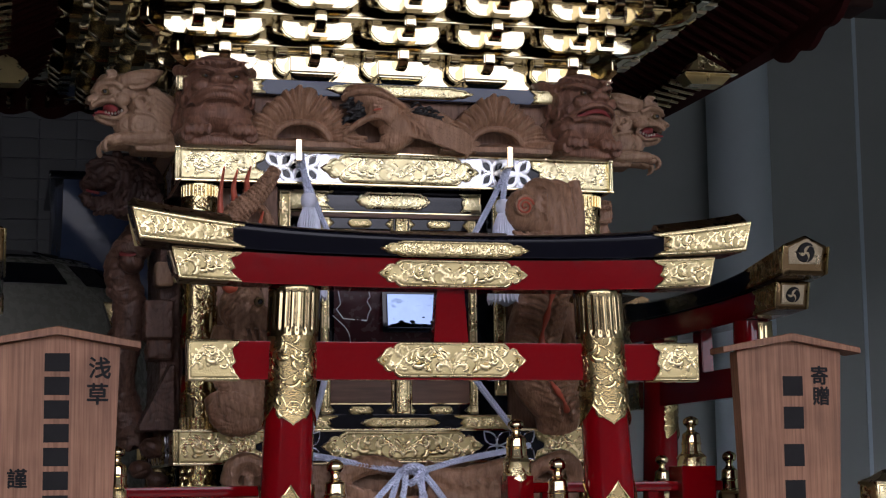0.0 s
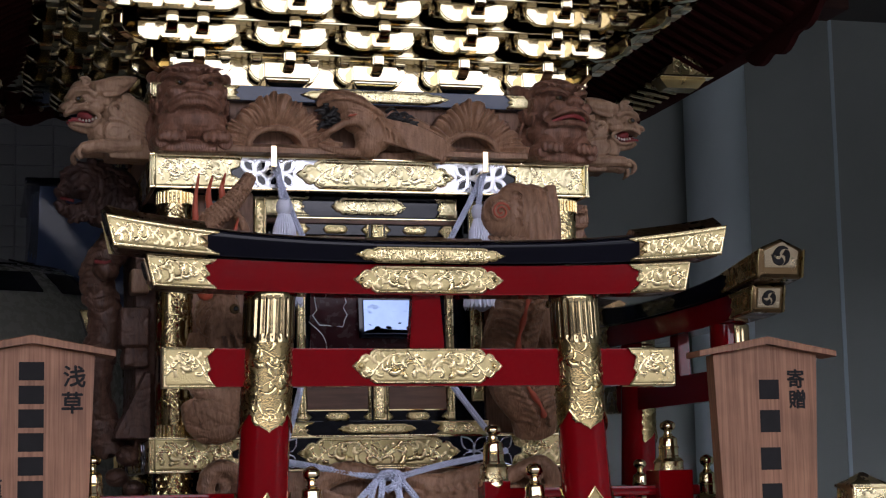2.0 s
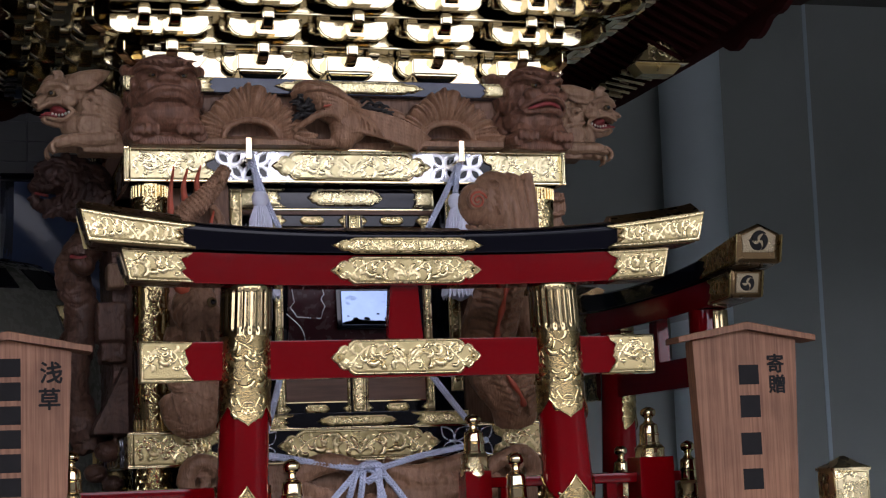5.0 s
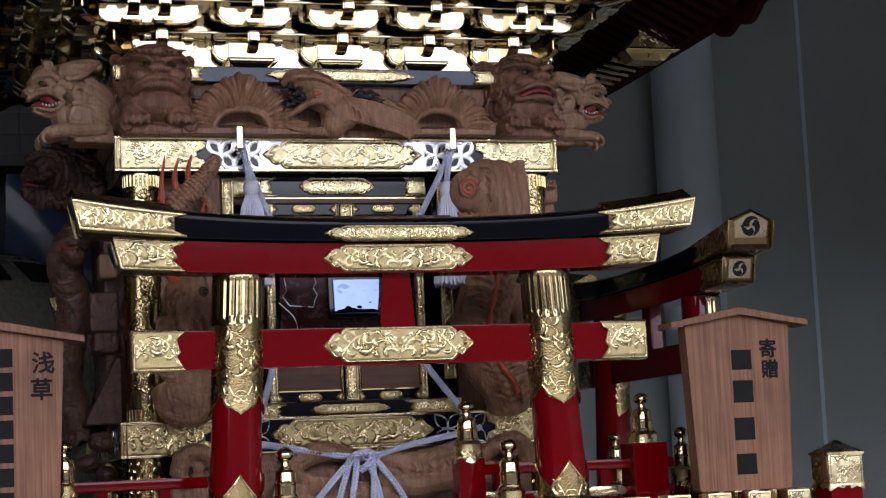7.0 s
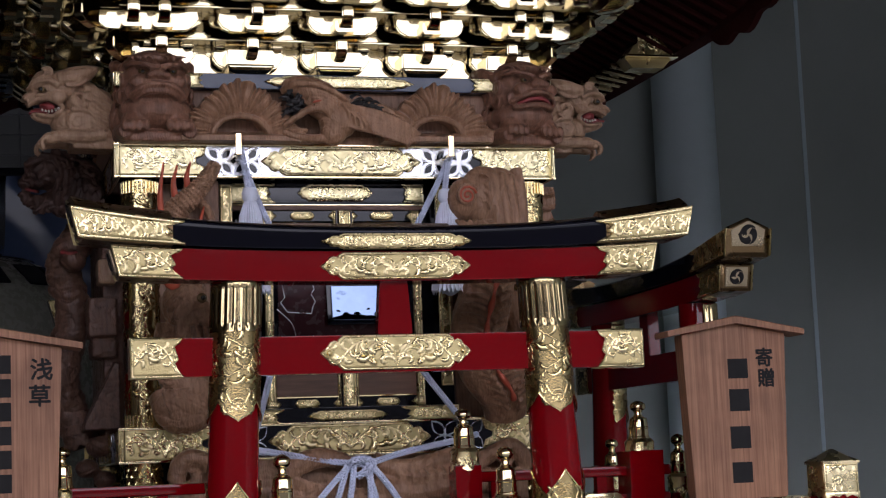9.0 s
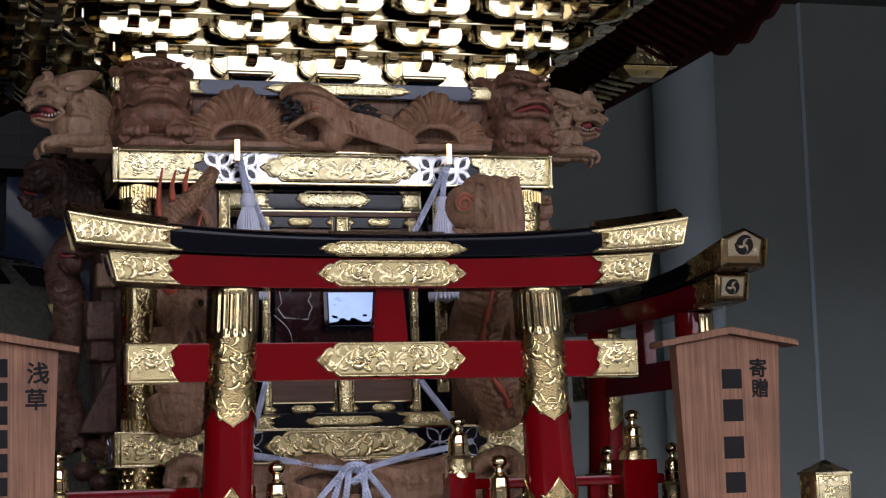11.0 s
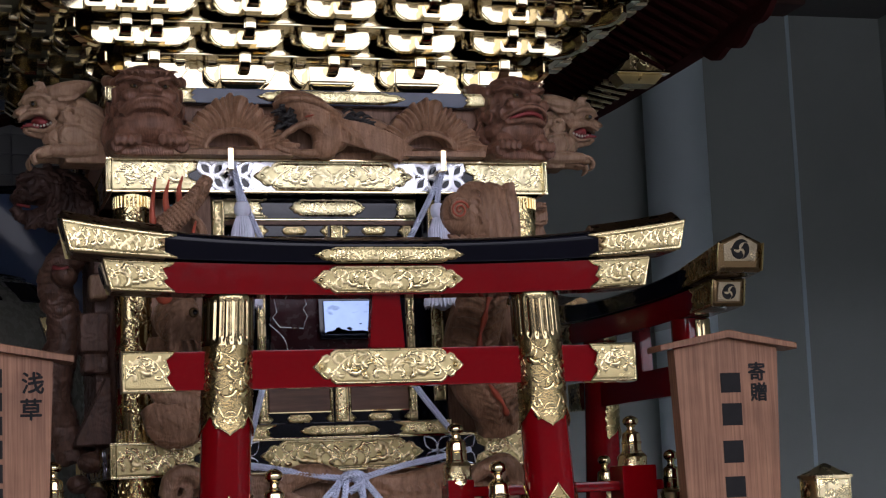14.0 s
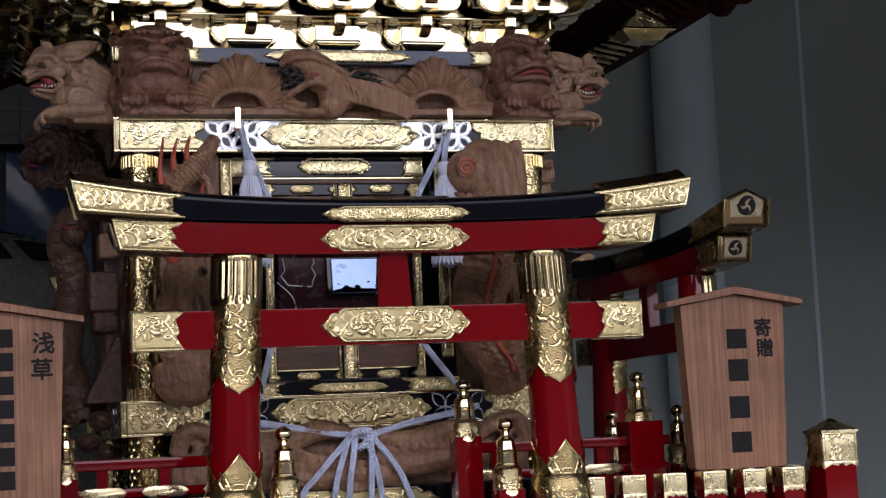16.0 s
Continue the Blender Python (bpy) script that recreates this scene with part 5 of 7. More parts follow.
def tbm(bm, m):
    bmesh.ops.transform(bm, matrix=m, verts=bm.verts)
    return bm


def lattice(place, x0, x1, z0, z1, r):
    """Crossed petals of pierced work between two edges: a list of (name, bmesh)."""
    out = []
    n = max(1, round((x1 - x0) / (z1 - z0)))
    st = (x1 - x0) / n
    for k in range(n):
        cx, cz = x0 + (k + 0.5) * st, (z0 + z1) / 2
        a, b = st / 2, (z1 - z0) / 2
        for sx, sz in ((1, 1), (1, -1), (-1, 1), (-1, -1)):
            pts = []
            for bow, ts in ((0.27, range(9)), (-0.27, range(7, -1, -1))):
                for j in ts:
                    t = j / 8
                    pts.append(place(cx + sx * a * t - sz * b * bow * math.sin(math.pi * t), cz + sz * b * t + sx * a * bow * math.sin(math.pi * t), 0.001))
            bm = bmesh.new()
            tube(bm, pts, r, 8)
            out.append(("petal", bm))
        bm = bmesh.new()
        bmesh.ops.create_uvsphere(bm, u_segments=10, v_segments=6, radius=0.0028, matrix=Matrix.Translation(place(cx, cz, 0.001)))
        out.append(("petal_stud", bm))
    return out


def body_side(rz, k):
    face = sided(rz, -B)
    # upper and lower girdle beams
    for name, z0, z1 in (("upper_beam", 1.691, 1.7285), ("lower_beam", 1.3695, 1.4065)):
        beam = part(name, tbm(box_bm((-B, -B, z0), (B, -B + 0.04, z1), 0.001), rz), BLACK, shrine, "black lacquered beam under gilt plates")
        zc, h = (z0 + z1) / 2, z1 - z0
        PLATING[0], PLATING[1] = (BODY_STIPPLE, BODY_RELIEF) if z0 > 1.5 else (GOLD_STIPPLE_SHADED, GOLD_RELIEF)
        for s in (-1, 1):
            pl = lambda u, v, w, s=s: face(s * u, v, w)
            o = [(0.2635, z0 - 0.0006), (0.157, z0 - 0.0006), (0.161, z0 + h * 0.3), (0.170, z0 + h * 0.42), (0.170, z0 + h * 0.58), (0.161, z0 + h * 0.7), (0.157, z1 + 0.0006), (0.2635, z1 + 0.0006)]
            fitting("end_plate", o, pl, beam, 40 + k + (s > 0), (0.212, zc, 0.100, h * 0.92), False, 0.0012)
            out = rz @ Vector((0, -1, 0))
            for name, bm in lattice(pl, 0.097, 0.158, z0 + 0.002, z1 - 0.002, 0.0029 if z0 > 1.5 else 0.0009):
                for v in bm.verts if z0 > 1.5 else []:
                    v.co -= out * (v.co.dot(out) - B - 0.001) * 0.78
                part(name, bm, SILVER if z0 > 1.5 else DARKSILVER, beam, "pierced silvery petal")
            if z0 > 1.5:
                for x0, x1, a, b in ((0.066, 0.0985, z0 + 0.0018, z1 - 0.0018), (0.0990, 0.1640, z0 + 0.0016, z0 + 0.0062), (0.0990, 0.1640, z1 - 0.0062, z1 - 0.0016)):
                    bm = bmesh.new()
                    add_plate(bm, [(x0, a), (x1, a), (x1, b), (x0, b)], pl, 0.0006, 0.0004)
                    part("silver_plate", bm, SILVER, beam, "polished silver plate beside the pierced petals")
        o = [(u, v + zc) for u, v in cusp_outline(0.192, h * 0.92)]
        fitting("centre_plate", o, face, beam, 44, (0, zc, 0.150, h * 0.86), True, 0.0012)
        tube_bm = bmesh.new()
        for z in (z0, z1):
            add_box(tube_bm, (-B - 0.007, -B - 0.0035, z - 0.0013), (B + 0.007, -B - 0.0005, z + 0.0013), 0.0005)
        part("edge_bead", tbm(tube_bm, rz), GOLD, beam)
    # corner column
    bm = bmesh.new()
    c = (-0.2325, -0.2325)
    lathe(bm, [(0.0185, 1.30), (0.0185, 1.70)], (*c, 0), 32)
    col = part("column", tbm(bm, rz), BLACK, shrine, "round lacquered corner column in gilt sleeves")
    def cyl(u, v, w):
        a = u / 0.019 - math.pi / 2
        return rz @ Vector((c[0] + (0.0188 + w) * math.cos(a), c[1] + (0.0188 + w) * math.sin(a), v))
    bm = bmesh.new()
    for row in range(8):
        z = 1.306 + 0.0078 * row
        for j in range(12):
            a0 = (j + 0.5 * (row % 2)) * 0.00995
            for q in (1.0, 0.55):
                tube(bm, [cyl(a0 + 0.005 * q * math.cos(math.pi * t / 6), z + 0.0072 * q * math.sin(math.pi * t / 6), 0.0014) for t in range(7)], 0.0007, 4)
    add_loops(bm, [[cyl(2 * math.pi * 0.019 * j / 40, z, 0.0008) for j in range(40)] for z in (1.302, 1.369)])
    # Darker gilt than the plates: the column's dark reflections are put into the colour.
    part("column_sleeve", bm, SKIRT_GOLD, col, "gilt sleeve of overlapping wave scales")
    for z0, z1 in ((1.628, 1.690), (1.4075, 1.47), (1.50, 1.60)):
        bm = bmesh.new()
        add_loops(bm, [[cyl(2 * math.pi * 0.019 * j / 40, z, e) for j in range(40)] for z, e in ((z0, 0.0), (z0 + 0.001, 0.0012), (z1 - 0.001, 0.0012), (z1, 0.0))])
        for j in range(4):
            add_relief(bm, (z1 - z0) * 0.9, 0.026, lambda u, v, w, j=j, z0=z0, z1=z1: cyl(v + j * 0.0298, (z0 + z1) / 2 + u, 0.0012 + w), 0.0, 0.0011, 60 + j, False, step=0.022)
        if z0 != 1.50:
            zr = 1.674 if z0 > 1.6 else 1.409
            for j in range(28):
                a = 2 * math.pi * 0.019 * j / 28
                tube(bm, [cyl(a, zr, 0.0022), cyl(a, zr + 0.013, 0.0022)], 0.0013, 5)
        # Darker gilt here too, with the dark reflections in its colour.
        part("column_sleeve", bm, SKIRT_GOLD, col, "embossed gilt column sleeve")
    # dark core wall behind the doors
    part("inner_wall", tbm(box_bm((-0.215, -0.195, 1.30), (0.215, -0.18, 1.80), 0.001), rz), BLACK, shrine)
    # girdle below: base mouldings
    for z0, z1, y, mt in ((1.262, 1.301, -0.285, BLACK), (1.20, 1.24, -0.33, BLACK)):
        beam = part("base_beam", tbm(box_bm((y, y, z0), (-y, y + 0.05, z1), 0.001), rz), mt, shrine, "black lacquered base beam")
        o = [(u, v + (z0 + z1) / 2) for u, v in cusp_outline(0.19, (z1 - z0) * 0.9)]
        fitting("centre_plate", o, sided(rz, y), beam, 71, (0, (z0 + z1) / 2, 0.13, (z1 - z0) * 0.7), True, 0.0012)
    PLATING[0], PLATING[1] = BODY_STIPPLE, BODY_RELIEF
    # upper string course under the brackets
    part("string_course", tbm(box_bm((-B - 0.004, -B - 0.004, 1.794), (B + 0.004, -0.2, 1.812), 0.001), rz), BLUELAC, shrine, "blue-black lacquered string course")
    co = sided(rz, -B - 0.004)
    fitting("course_plate", [(u, v + 1.803) for u, v in cusp_outline(0.180, 0.015)], co, shrine, 73, (0, 1.803, 0.130, 0.012), True, 0.0008)
    for s in (-1, 1):
        o = [(0.2605, 1.7945), (0.160, 1.7945), (0.166, 1.800), (0.162, 1.803), (0.166, 1.806), (0.160, 1.8115), (0.2605, 1.8115)]
        fitting("course_plate", o, lambda u, v, w, s=s: co(s * u, v, w), shrine, 74, (0.212, 1.803, 0.085, 0.012), False, 0.0008)
    part("frieze_board", tbm(box_bm((-0.25, -0.246, 1.7285), (0.25, -0.2, 1.794), 0.001), rz), WOOD_SMOOTH, shrine, "dark wooden board behind the frieze carvings")


BLUELAC = make_lacquer("blue_black_lacquer", (0.02, 0.035, 0.075), 0.12)
four(body_side)


# ---- doors of the front ----
def doors():
    y = -0.205
    root = thing("shrine_doors", (0, y, 1.41), "closed black lacquered double doors with gilt corner plates", "door")
    f = front_at(y)
    lint = part("lintel", box_bm((-0.125, y, 1.667), (0.108, y + 0.02, 1.693), 0.0012), BLACK, root, "black lacquered door lintel")
    fitting("lintel_plate", [(u + 0.002, v + 1.681) for u, v in cusp_outline(0.092, 0.0205)], f, lint, 80, (0.002, 1.681, 0.062, 0.016), True, 0.0009)
    for s, x0, x1 in ((-1, -0.125, -0.070), (1, 0.110, 0.083)):
        fitting("lintel_plate", end_outline(x0, x1, 1.6685, 1.692), f, lint, 81, ((x0 + x1) / 2, 1.680, abs(x1 - x0) * 0.7, 0.017), False, 0.0009)
    part("lintel_bead", box_bm((-0.125, y - 0.004, 1.660), (0.110, y + 0.01, 1.667), 0.001), PANELWOOD, root)
    part("bead_edge", box_bm((-0.125, y - 0.0052, 1.6652), (0.110, y - 0.0045, 1.6668), 0.0002), GOLD, root)
    PLATING[0], PLATING[1] = GOLD_STIPPLE_SHADED, GOLD_RELIEF
    # jambs
    for x0, x1 in ((-0.137, -0.121), (0.122, 0.138)):
        j = part("jamb", box_bm((x0, y - 0.004, 1.41), (x1, y + 0.02, 1.693), 0.001), BLACK, root)
        cx = (x0 + x1) / 2
        fitting("jamb_plate", [(x0 + 0.0005, 1.45), (x1 - 0.0005, 1.45), (x1 - 0.0005, 1.69), (x0 + 0.0005, 1.69)], front_at(y - 0.004), j, 82, (cx, 1.57, 0.011, 0.22), False, 0.0009, step=0.016)
    # leaves
    for x0, x1 in ((-0.086, 0.0085), (0.0115, 0.103)):
        leaf = part("door_leaf", box_bm((x0, y, 1.428), (x1, y + 0.014, 1.660), 0.001), BLACK, root, "black lacquered door leaf")
        for z0, z1 in ((1.441, 1.472), (1.632, 1.646)):
            part("leaf_panel", box_bm((x0 + 0.011, y - 0.002, z0), (x1 - 0.011, y + 0.004, z1), 0.0006), PANELWOOD, leaf, "brown wooden door panel")
            bm = bmesh.new()
            add_rim(bm, [(x0 + 0.009, z0 - 0.002), (x1 - 0.009, z0 - 0.002), (x1 - 0.009, z1 + 0.002), (x0 + 0.009, z1 + 0.002)], f, 0.002, 0.0012)
            part("panel_bead", bm, GOLD, leaf)
        for zc in (1.433, 1.6535):
            fitting("leaf_plate", [(u + (x0 + x1) / 2, v + zc) for u, v in cusp_outline(0.03, 0.0105)], f, leaf, 83, ((x0 + x1) / 2, zc, 0.018, 0.008), True, 0.0007)
            for xe, d in ((x0, 1), (x1, -1)):
                o = [(xe, zc - 0.0055), (xe + d * 0.011, zc - 0.0055), (xe + d * 0.017, zc), (xe + d * 0.011, zc + 0.0055), (xe, zc + 0.0055)]
                fitting("leaf_plate", o, f, leaf, 84, (xe + d * 0.007, zc, 0.01, 0.008), False, 0.0007)
        for xe, d in ((x0, 1), (x1, -1)):
            # the outer edges carry a plate of the leaf's full height
            runs = ((1.43, 1.66),) if (xe < -0.05 or xe > 0.05) else ((1.43, 1.475), (1.625, 1.66))
            for a, b in runs:
                fitting("leaf_plate", [(xe, a), (xe + d * 0.0105, a), (xe + d * 0.0105, b), (xe, b)], f, leaf, 85, (xe + d * 0.005, (a + b) / 2, 0.0085, b - a - 0.006), False, 0.0007, step=0.0085)
    stile = part("centre_stile", box_bm((0.001, y - 0.006, 1.428), (0.020, y - 0.001, 1.660), 0.001), BLACK, root)
    for z0, z1 in ((1.4285, 1.475), (1.625, 1.6595)):
        fitting("stile_plate", [(0.0025, z0), (0.0185, z0), (0.0185, z1), (0.0025, z1)], front_at(y - 0.006), stile, 89, (0.0105, (z0 + z1) / 2, 0.013, z1 - z0 - 0.006), False, 0.0009, label="embossed gilt plate")
    sill = part("sill", box_bm((-0.135, y - 0.02, 1.4075), (0.138, y + 0.02, 1.428), 0.001), BLACK, root, "black lacquered door sill")
    fitting("sill_plate", [(u + 0.004, v + 1.418) for u, v in cusp_outline(0.095, 0.0125)], front_at(y - 0.02), sill, 87, (0.004, 1.418, 0.065, 0.0095), True, 0.0008)
    for x0, x1 in ((-0.135, -0.07), (0.138, 0.068)):
        fitting("sill_plate", end_outline(x0, x1, 1.4085, 1.427), front_at(y - 0.02), sill, 88, ((x0 + x1) / 2, 1.418, 0.04, 0.012), False, 0.0008)
    return root


shrine_doors = doors()
shrine_doors.matrix_basis = Matrix.Translation((-0.004, -0.020, -0.003)) @ shrine_doors.matrix_basis


def offering_mirror():
    """A glossy dark red casket between the gate's beams; a tilted mirror plate stands for its sky reflection."""
    root = thing("mirror_casket", (0.03, -0.26, 1.41), "dark red lacquered casket with a tilted plate as its sky reflection, before the doors", "mirror")
    bm = bmesh.new()
    loops = [[Vector((x, y, z)) for x, y in ((-0.075, -0.232), (0.075, -0.232), (0.075, -0.212), (-0.075, -0.212))] for z in (1.484, 1.60)]
    add_loops(bm, loops)
    part("back_board", bm, DARKRED, root, "dark red glossy back board")
    m = Matrix.Translation((0.0155, -0.243, 1.5455)) @ Matrix.Rotation(radians(-6.3), 4, "X")
    bm = box_bm((-0.030, -0.002, -0.0205), (0.031, 0.002, 0.0205), 0.001, m)
    part("sky_reflection_plate", bm, MIRROR, root, "small blue-tinted mirror plate set in for the board's sky reflection")
    bm = bmesh.new()
    add_box(bm, (-0.035, 0.002, -0.025), (0.036, 0.006, 0.025), 0.001, m)
    part("mirror_mount", bm, BLACK, root)
    # Thin tubes set in for bent bright reflections on the glossy board.
    bm = bmesh.new()
    tube(bm, [(-0.072, -0.236, 1.575), (-0.069, -0.240, 1.553), (-0.074, -0.240, 1.547), (-0.066, -0.240, 1.536), (-0.038, -0.240, 1.534), (-0.0365, -0.240, 1.540)], 0.0006, 6)
    tube(bm, [(-0.046, -0.240, 1.571), (-0.036, -0.240, 1.570), (-0.034, -0.240, 1.562), (-0.038, -0.240, 1.557), (-0.033, -0.240, 1.548), (-0.037, -0.240, 1.540)], 0.0006, 6)
    tube(bm, smooth_path([(-0.078, -0.238, 1.54), (-0.06, -0.24, 1.52), (-0.056, -0.24, 1.49), (-0.05, -0.238, 1.475)]), 0.0005, 6)
    part("reflection_lines", bm, SILVER, root, "bent bright lines set in for reflections")


offering_mirror()

PLATING[0], PLATING[1] = GOLD_STIPPLE_SHADED, GOLD_RELIEF


# ---- bracket sets ----
PITCH = 0.1045
STEP_Y, STEP_Z = 0.0375, 0.0282


def mesh_of(name, bm, material):
    bmesh.ops.recalc_face_normals(bm, faces=bm.faces)
    me = bpy.data.meshes.new(name)
    bm.to_mesh(me)
    bm.free()
    me.shade_smooth()
    me.set_sharp_from_angle(angle=radians(15))
    me.materials.append(material)
    return me


def arm_bm(x0, x1, h, d, curve=0.015):
    """A boat-shaped bracket arm from x0 to x1: flat face, ends curving up from the underside."""
    bm = bmesh.new()
    n = 7
    right = [(x1 - curve * (1 - math.sin(math.pi / 2 * j / n)), h * 0.62 * (1 - math.cos(math.pi / 2 * j / n))) for j in range(n + 1)]
    left = [(x0 + curve * (1 - math.sin(math.pi / 2 * j / n)), h * 0.62 * (1 - math.cos(math.pi / 2 * j / n))) for j in range(n + 1)]
    ring = right + [(x1, h), (x0, h)] + left[::-1]
    add_loops(bm, [[Vector((u, e, v)) for u, v in ring] for e in (-d, 0.0)])
    bmesh.ops.bevel(bm, geom=[e for e in bm.edges if abs(e.verts[0].co.y - e.verts[1].co.y) < 1e-6], offset=0.0017, segments=3, affect="EDGES")
    return bm


def block_bm(w, h, d, foot=0.80):
    """A bearing block: square above, its lower part drawn in."""
    bm = bmesh.new()
    add_loops(bm, [[Vector((p * k * w / 2, q * k * d / 2, z)) for p, q in ((-1, -1), (1, -1), (1, 1), (-1, 1))] for k, z in ((foot, 0), ((foot + 1) / 2 - 0.03, h * 0.12), (1.0, h * 0.30), (1.0, h))])
    bmesh.ops.bevel(bm, geom=list(bm.edges), offset=0.0017, segments=3, affect="EDGES")
    return bm


def nose_bm():
    """A projecting arm end: an upright square face over a long slanting underside."""
    bm = bmesh.new()
    pts = [(0.012, -0.010), (-0.016, -0.010), (-0.028, -0.0065), (-0.0365, 0.0005), (-0.0375, 0.0015), (-0.0375, 0.0145), (0.012, 0.0145)]
    add_loops(bm, [[Vector((e, u, v)) for u, v in pts] for e in (-0.0065, 0.0065)])
    bmesh.ops.bevel(bm, geom=list(bm.edges), offset=0.0017, segments=3, affect="EDGES")
    return bm


def cradle_bm():
    """The open block in which a projecting arm lies: a floor between two cheeks."""
    bm = bmesh.new()
    pts = [(-0.0125, 0.0125), (-0.0125, 0.003), (-0.0105, 0.0), (0.0105, 0.0), (0.0125, 0.003), (0.0125, 0.0125), (0.0085, 0.0125), (0.0085, 0.0035), (-0.0085, 0.0035), (-0.0085, 0.0125)]
    add_loops(bm, [[Vector((u, e, v)) for u, v in pts] for e in (-0.016, 0.0)])
    bmesh.ops.bevel(bm, geom=list(bm.edges), offset=0.0006, segments=2, affect="EDGES")
    return bm


ARM = mesh_of("arm", arm_bm(-0.0410, 0.0410, 0.0215, 0.011), BRACKET_GOLD)
LONGARM = mesh_of("long_arm", arm_bm(-0.0485, 0.0485, 0.0120, 0.010, 0.010), BRACKET_GOLD)
BIGBLOCK = mesh_of("base_block", block_bm(0.0560, 0.0265, 0.045, 0.70), BRACKET_GOLD)
SMALLBLOCK = mesh_of("bearing_block", block_bm(0.0135, 0.0095, 0.016, 0.78), BRACKET_GOLD)
NOSE = mesh_of("nose", nose_bm(), BRACKET_GOLD)
CRADLE = mesh_of("cradle", cradle_bm(), BRACKET_GOLD)
ENDARMS = [[mesh_of("end_arm", arm_bm(-0.0410 if s > 0 else -0.0410 - 0.0345 * t, 0.0410 + 0.0345 * t if s > 0 else 0.0410, 0.0215, 0.011, 0.020), BRACKET_GOLD) for t in range(5)] for s in (-1, 1)]


def brackets(rz, k):
    root = thing("bracket_cluster", rz @ Vector((0, -0.26, 1.81)), "stepped gilt bracket cluster under the eaves", "bracket cluster", "bracket clusters")
    inv = root.matrix_basis.inverted()

    def piece(name, me, x, y, z, extra=0.0):
        ob = new(name, me)
        ob.parent = root
        ob.matrix_parent_inverse = inv
        ob.matrix_basis = rz @ Matrix.Translation((x, y, z)) @ turn_z(extra)

    # gilt wall behind the lowest row, with bell-shaped openings between the columns
    part("backing_board", tbm(box_bm((-0.222, -0.224, 1.8125), (0.222, -0.16, 1.8480), 0.001), rz), BRACKET_GOLD, root)
    for t in range(5):
        y, z = -0.246 - STEP_Y * t, 1.8265 + STEP_Z * t
        half = 0.232 + STEP_Y * t
        # recessed board behind each row and the thin shelf over it
        part("backing_board", tbm(box_bm((-half + 0.03, y + (0.046 if t else 0.026), z - 0.002), (half - 0.03, y + 0.070, z + STEP_Z - 0.004), 0.001), rz), BRACKET_GOLD, root)
        part("shelf", tbm(box_bm((-half + 0.012, y - 0.014, z + STEP_Z - 0.0042), (half - 0.012, y + 0.040, z + STEP_Z - 0.0012), 0.0007), rz), BRACKET_GOLD, root, "thin gilt shelf between the bracket rows")
        for c in (-2, -1, 0, 1, 2):
            x = c * PITCH
            if t == 0:
                piece("base_block", BIGBLOCK, x, -0.2385, 1.8135)
            piece("arm", ENDARMS[c > 0][t] if abs(c) == 2 else ARM, x, y + 0.006 - (0 if t else -0.010), z - (0 if t else 0.004))
            piece("long_arm", LONGARM, x, y + 0.0280, z + 0.0115)
            for d in (-1, 1):
                piece("bearing_block", SMALLBLOCK, x + d * 0.0335, y + 0.006, z + 0.0160)
            noses = [0.0] + [math.copysign(0.0345 * q, c) for q in range(1, t + 1)] * (abs(c) == 2)
            for dx in noses:
                piece("nose", NOSE, x + dx, y + 0.004, z + (0.0125 if t else 0.0100))
                if t:
                    piece("cradle", CRADLE, x + dx, y - 0.0035, z - 0.0005)
        q = 0.240 + STEP_Y * t
        piece("nose", NOSE, -q, -q, z + 0.010, -45)


four(brackets)


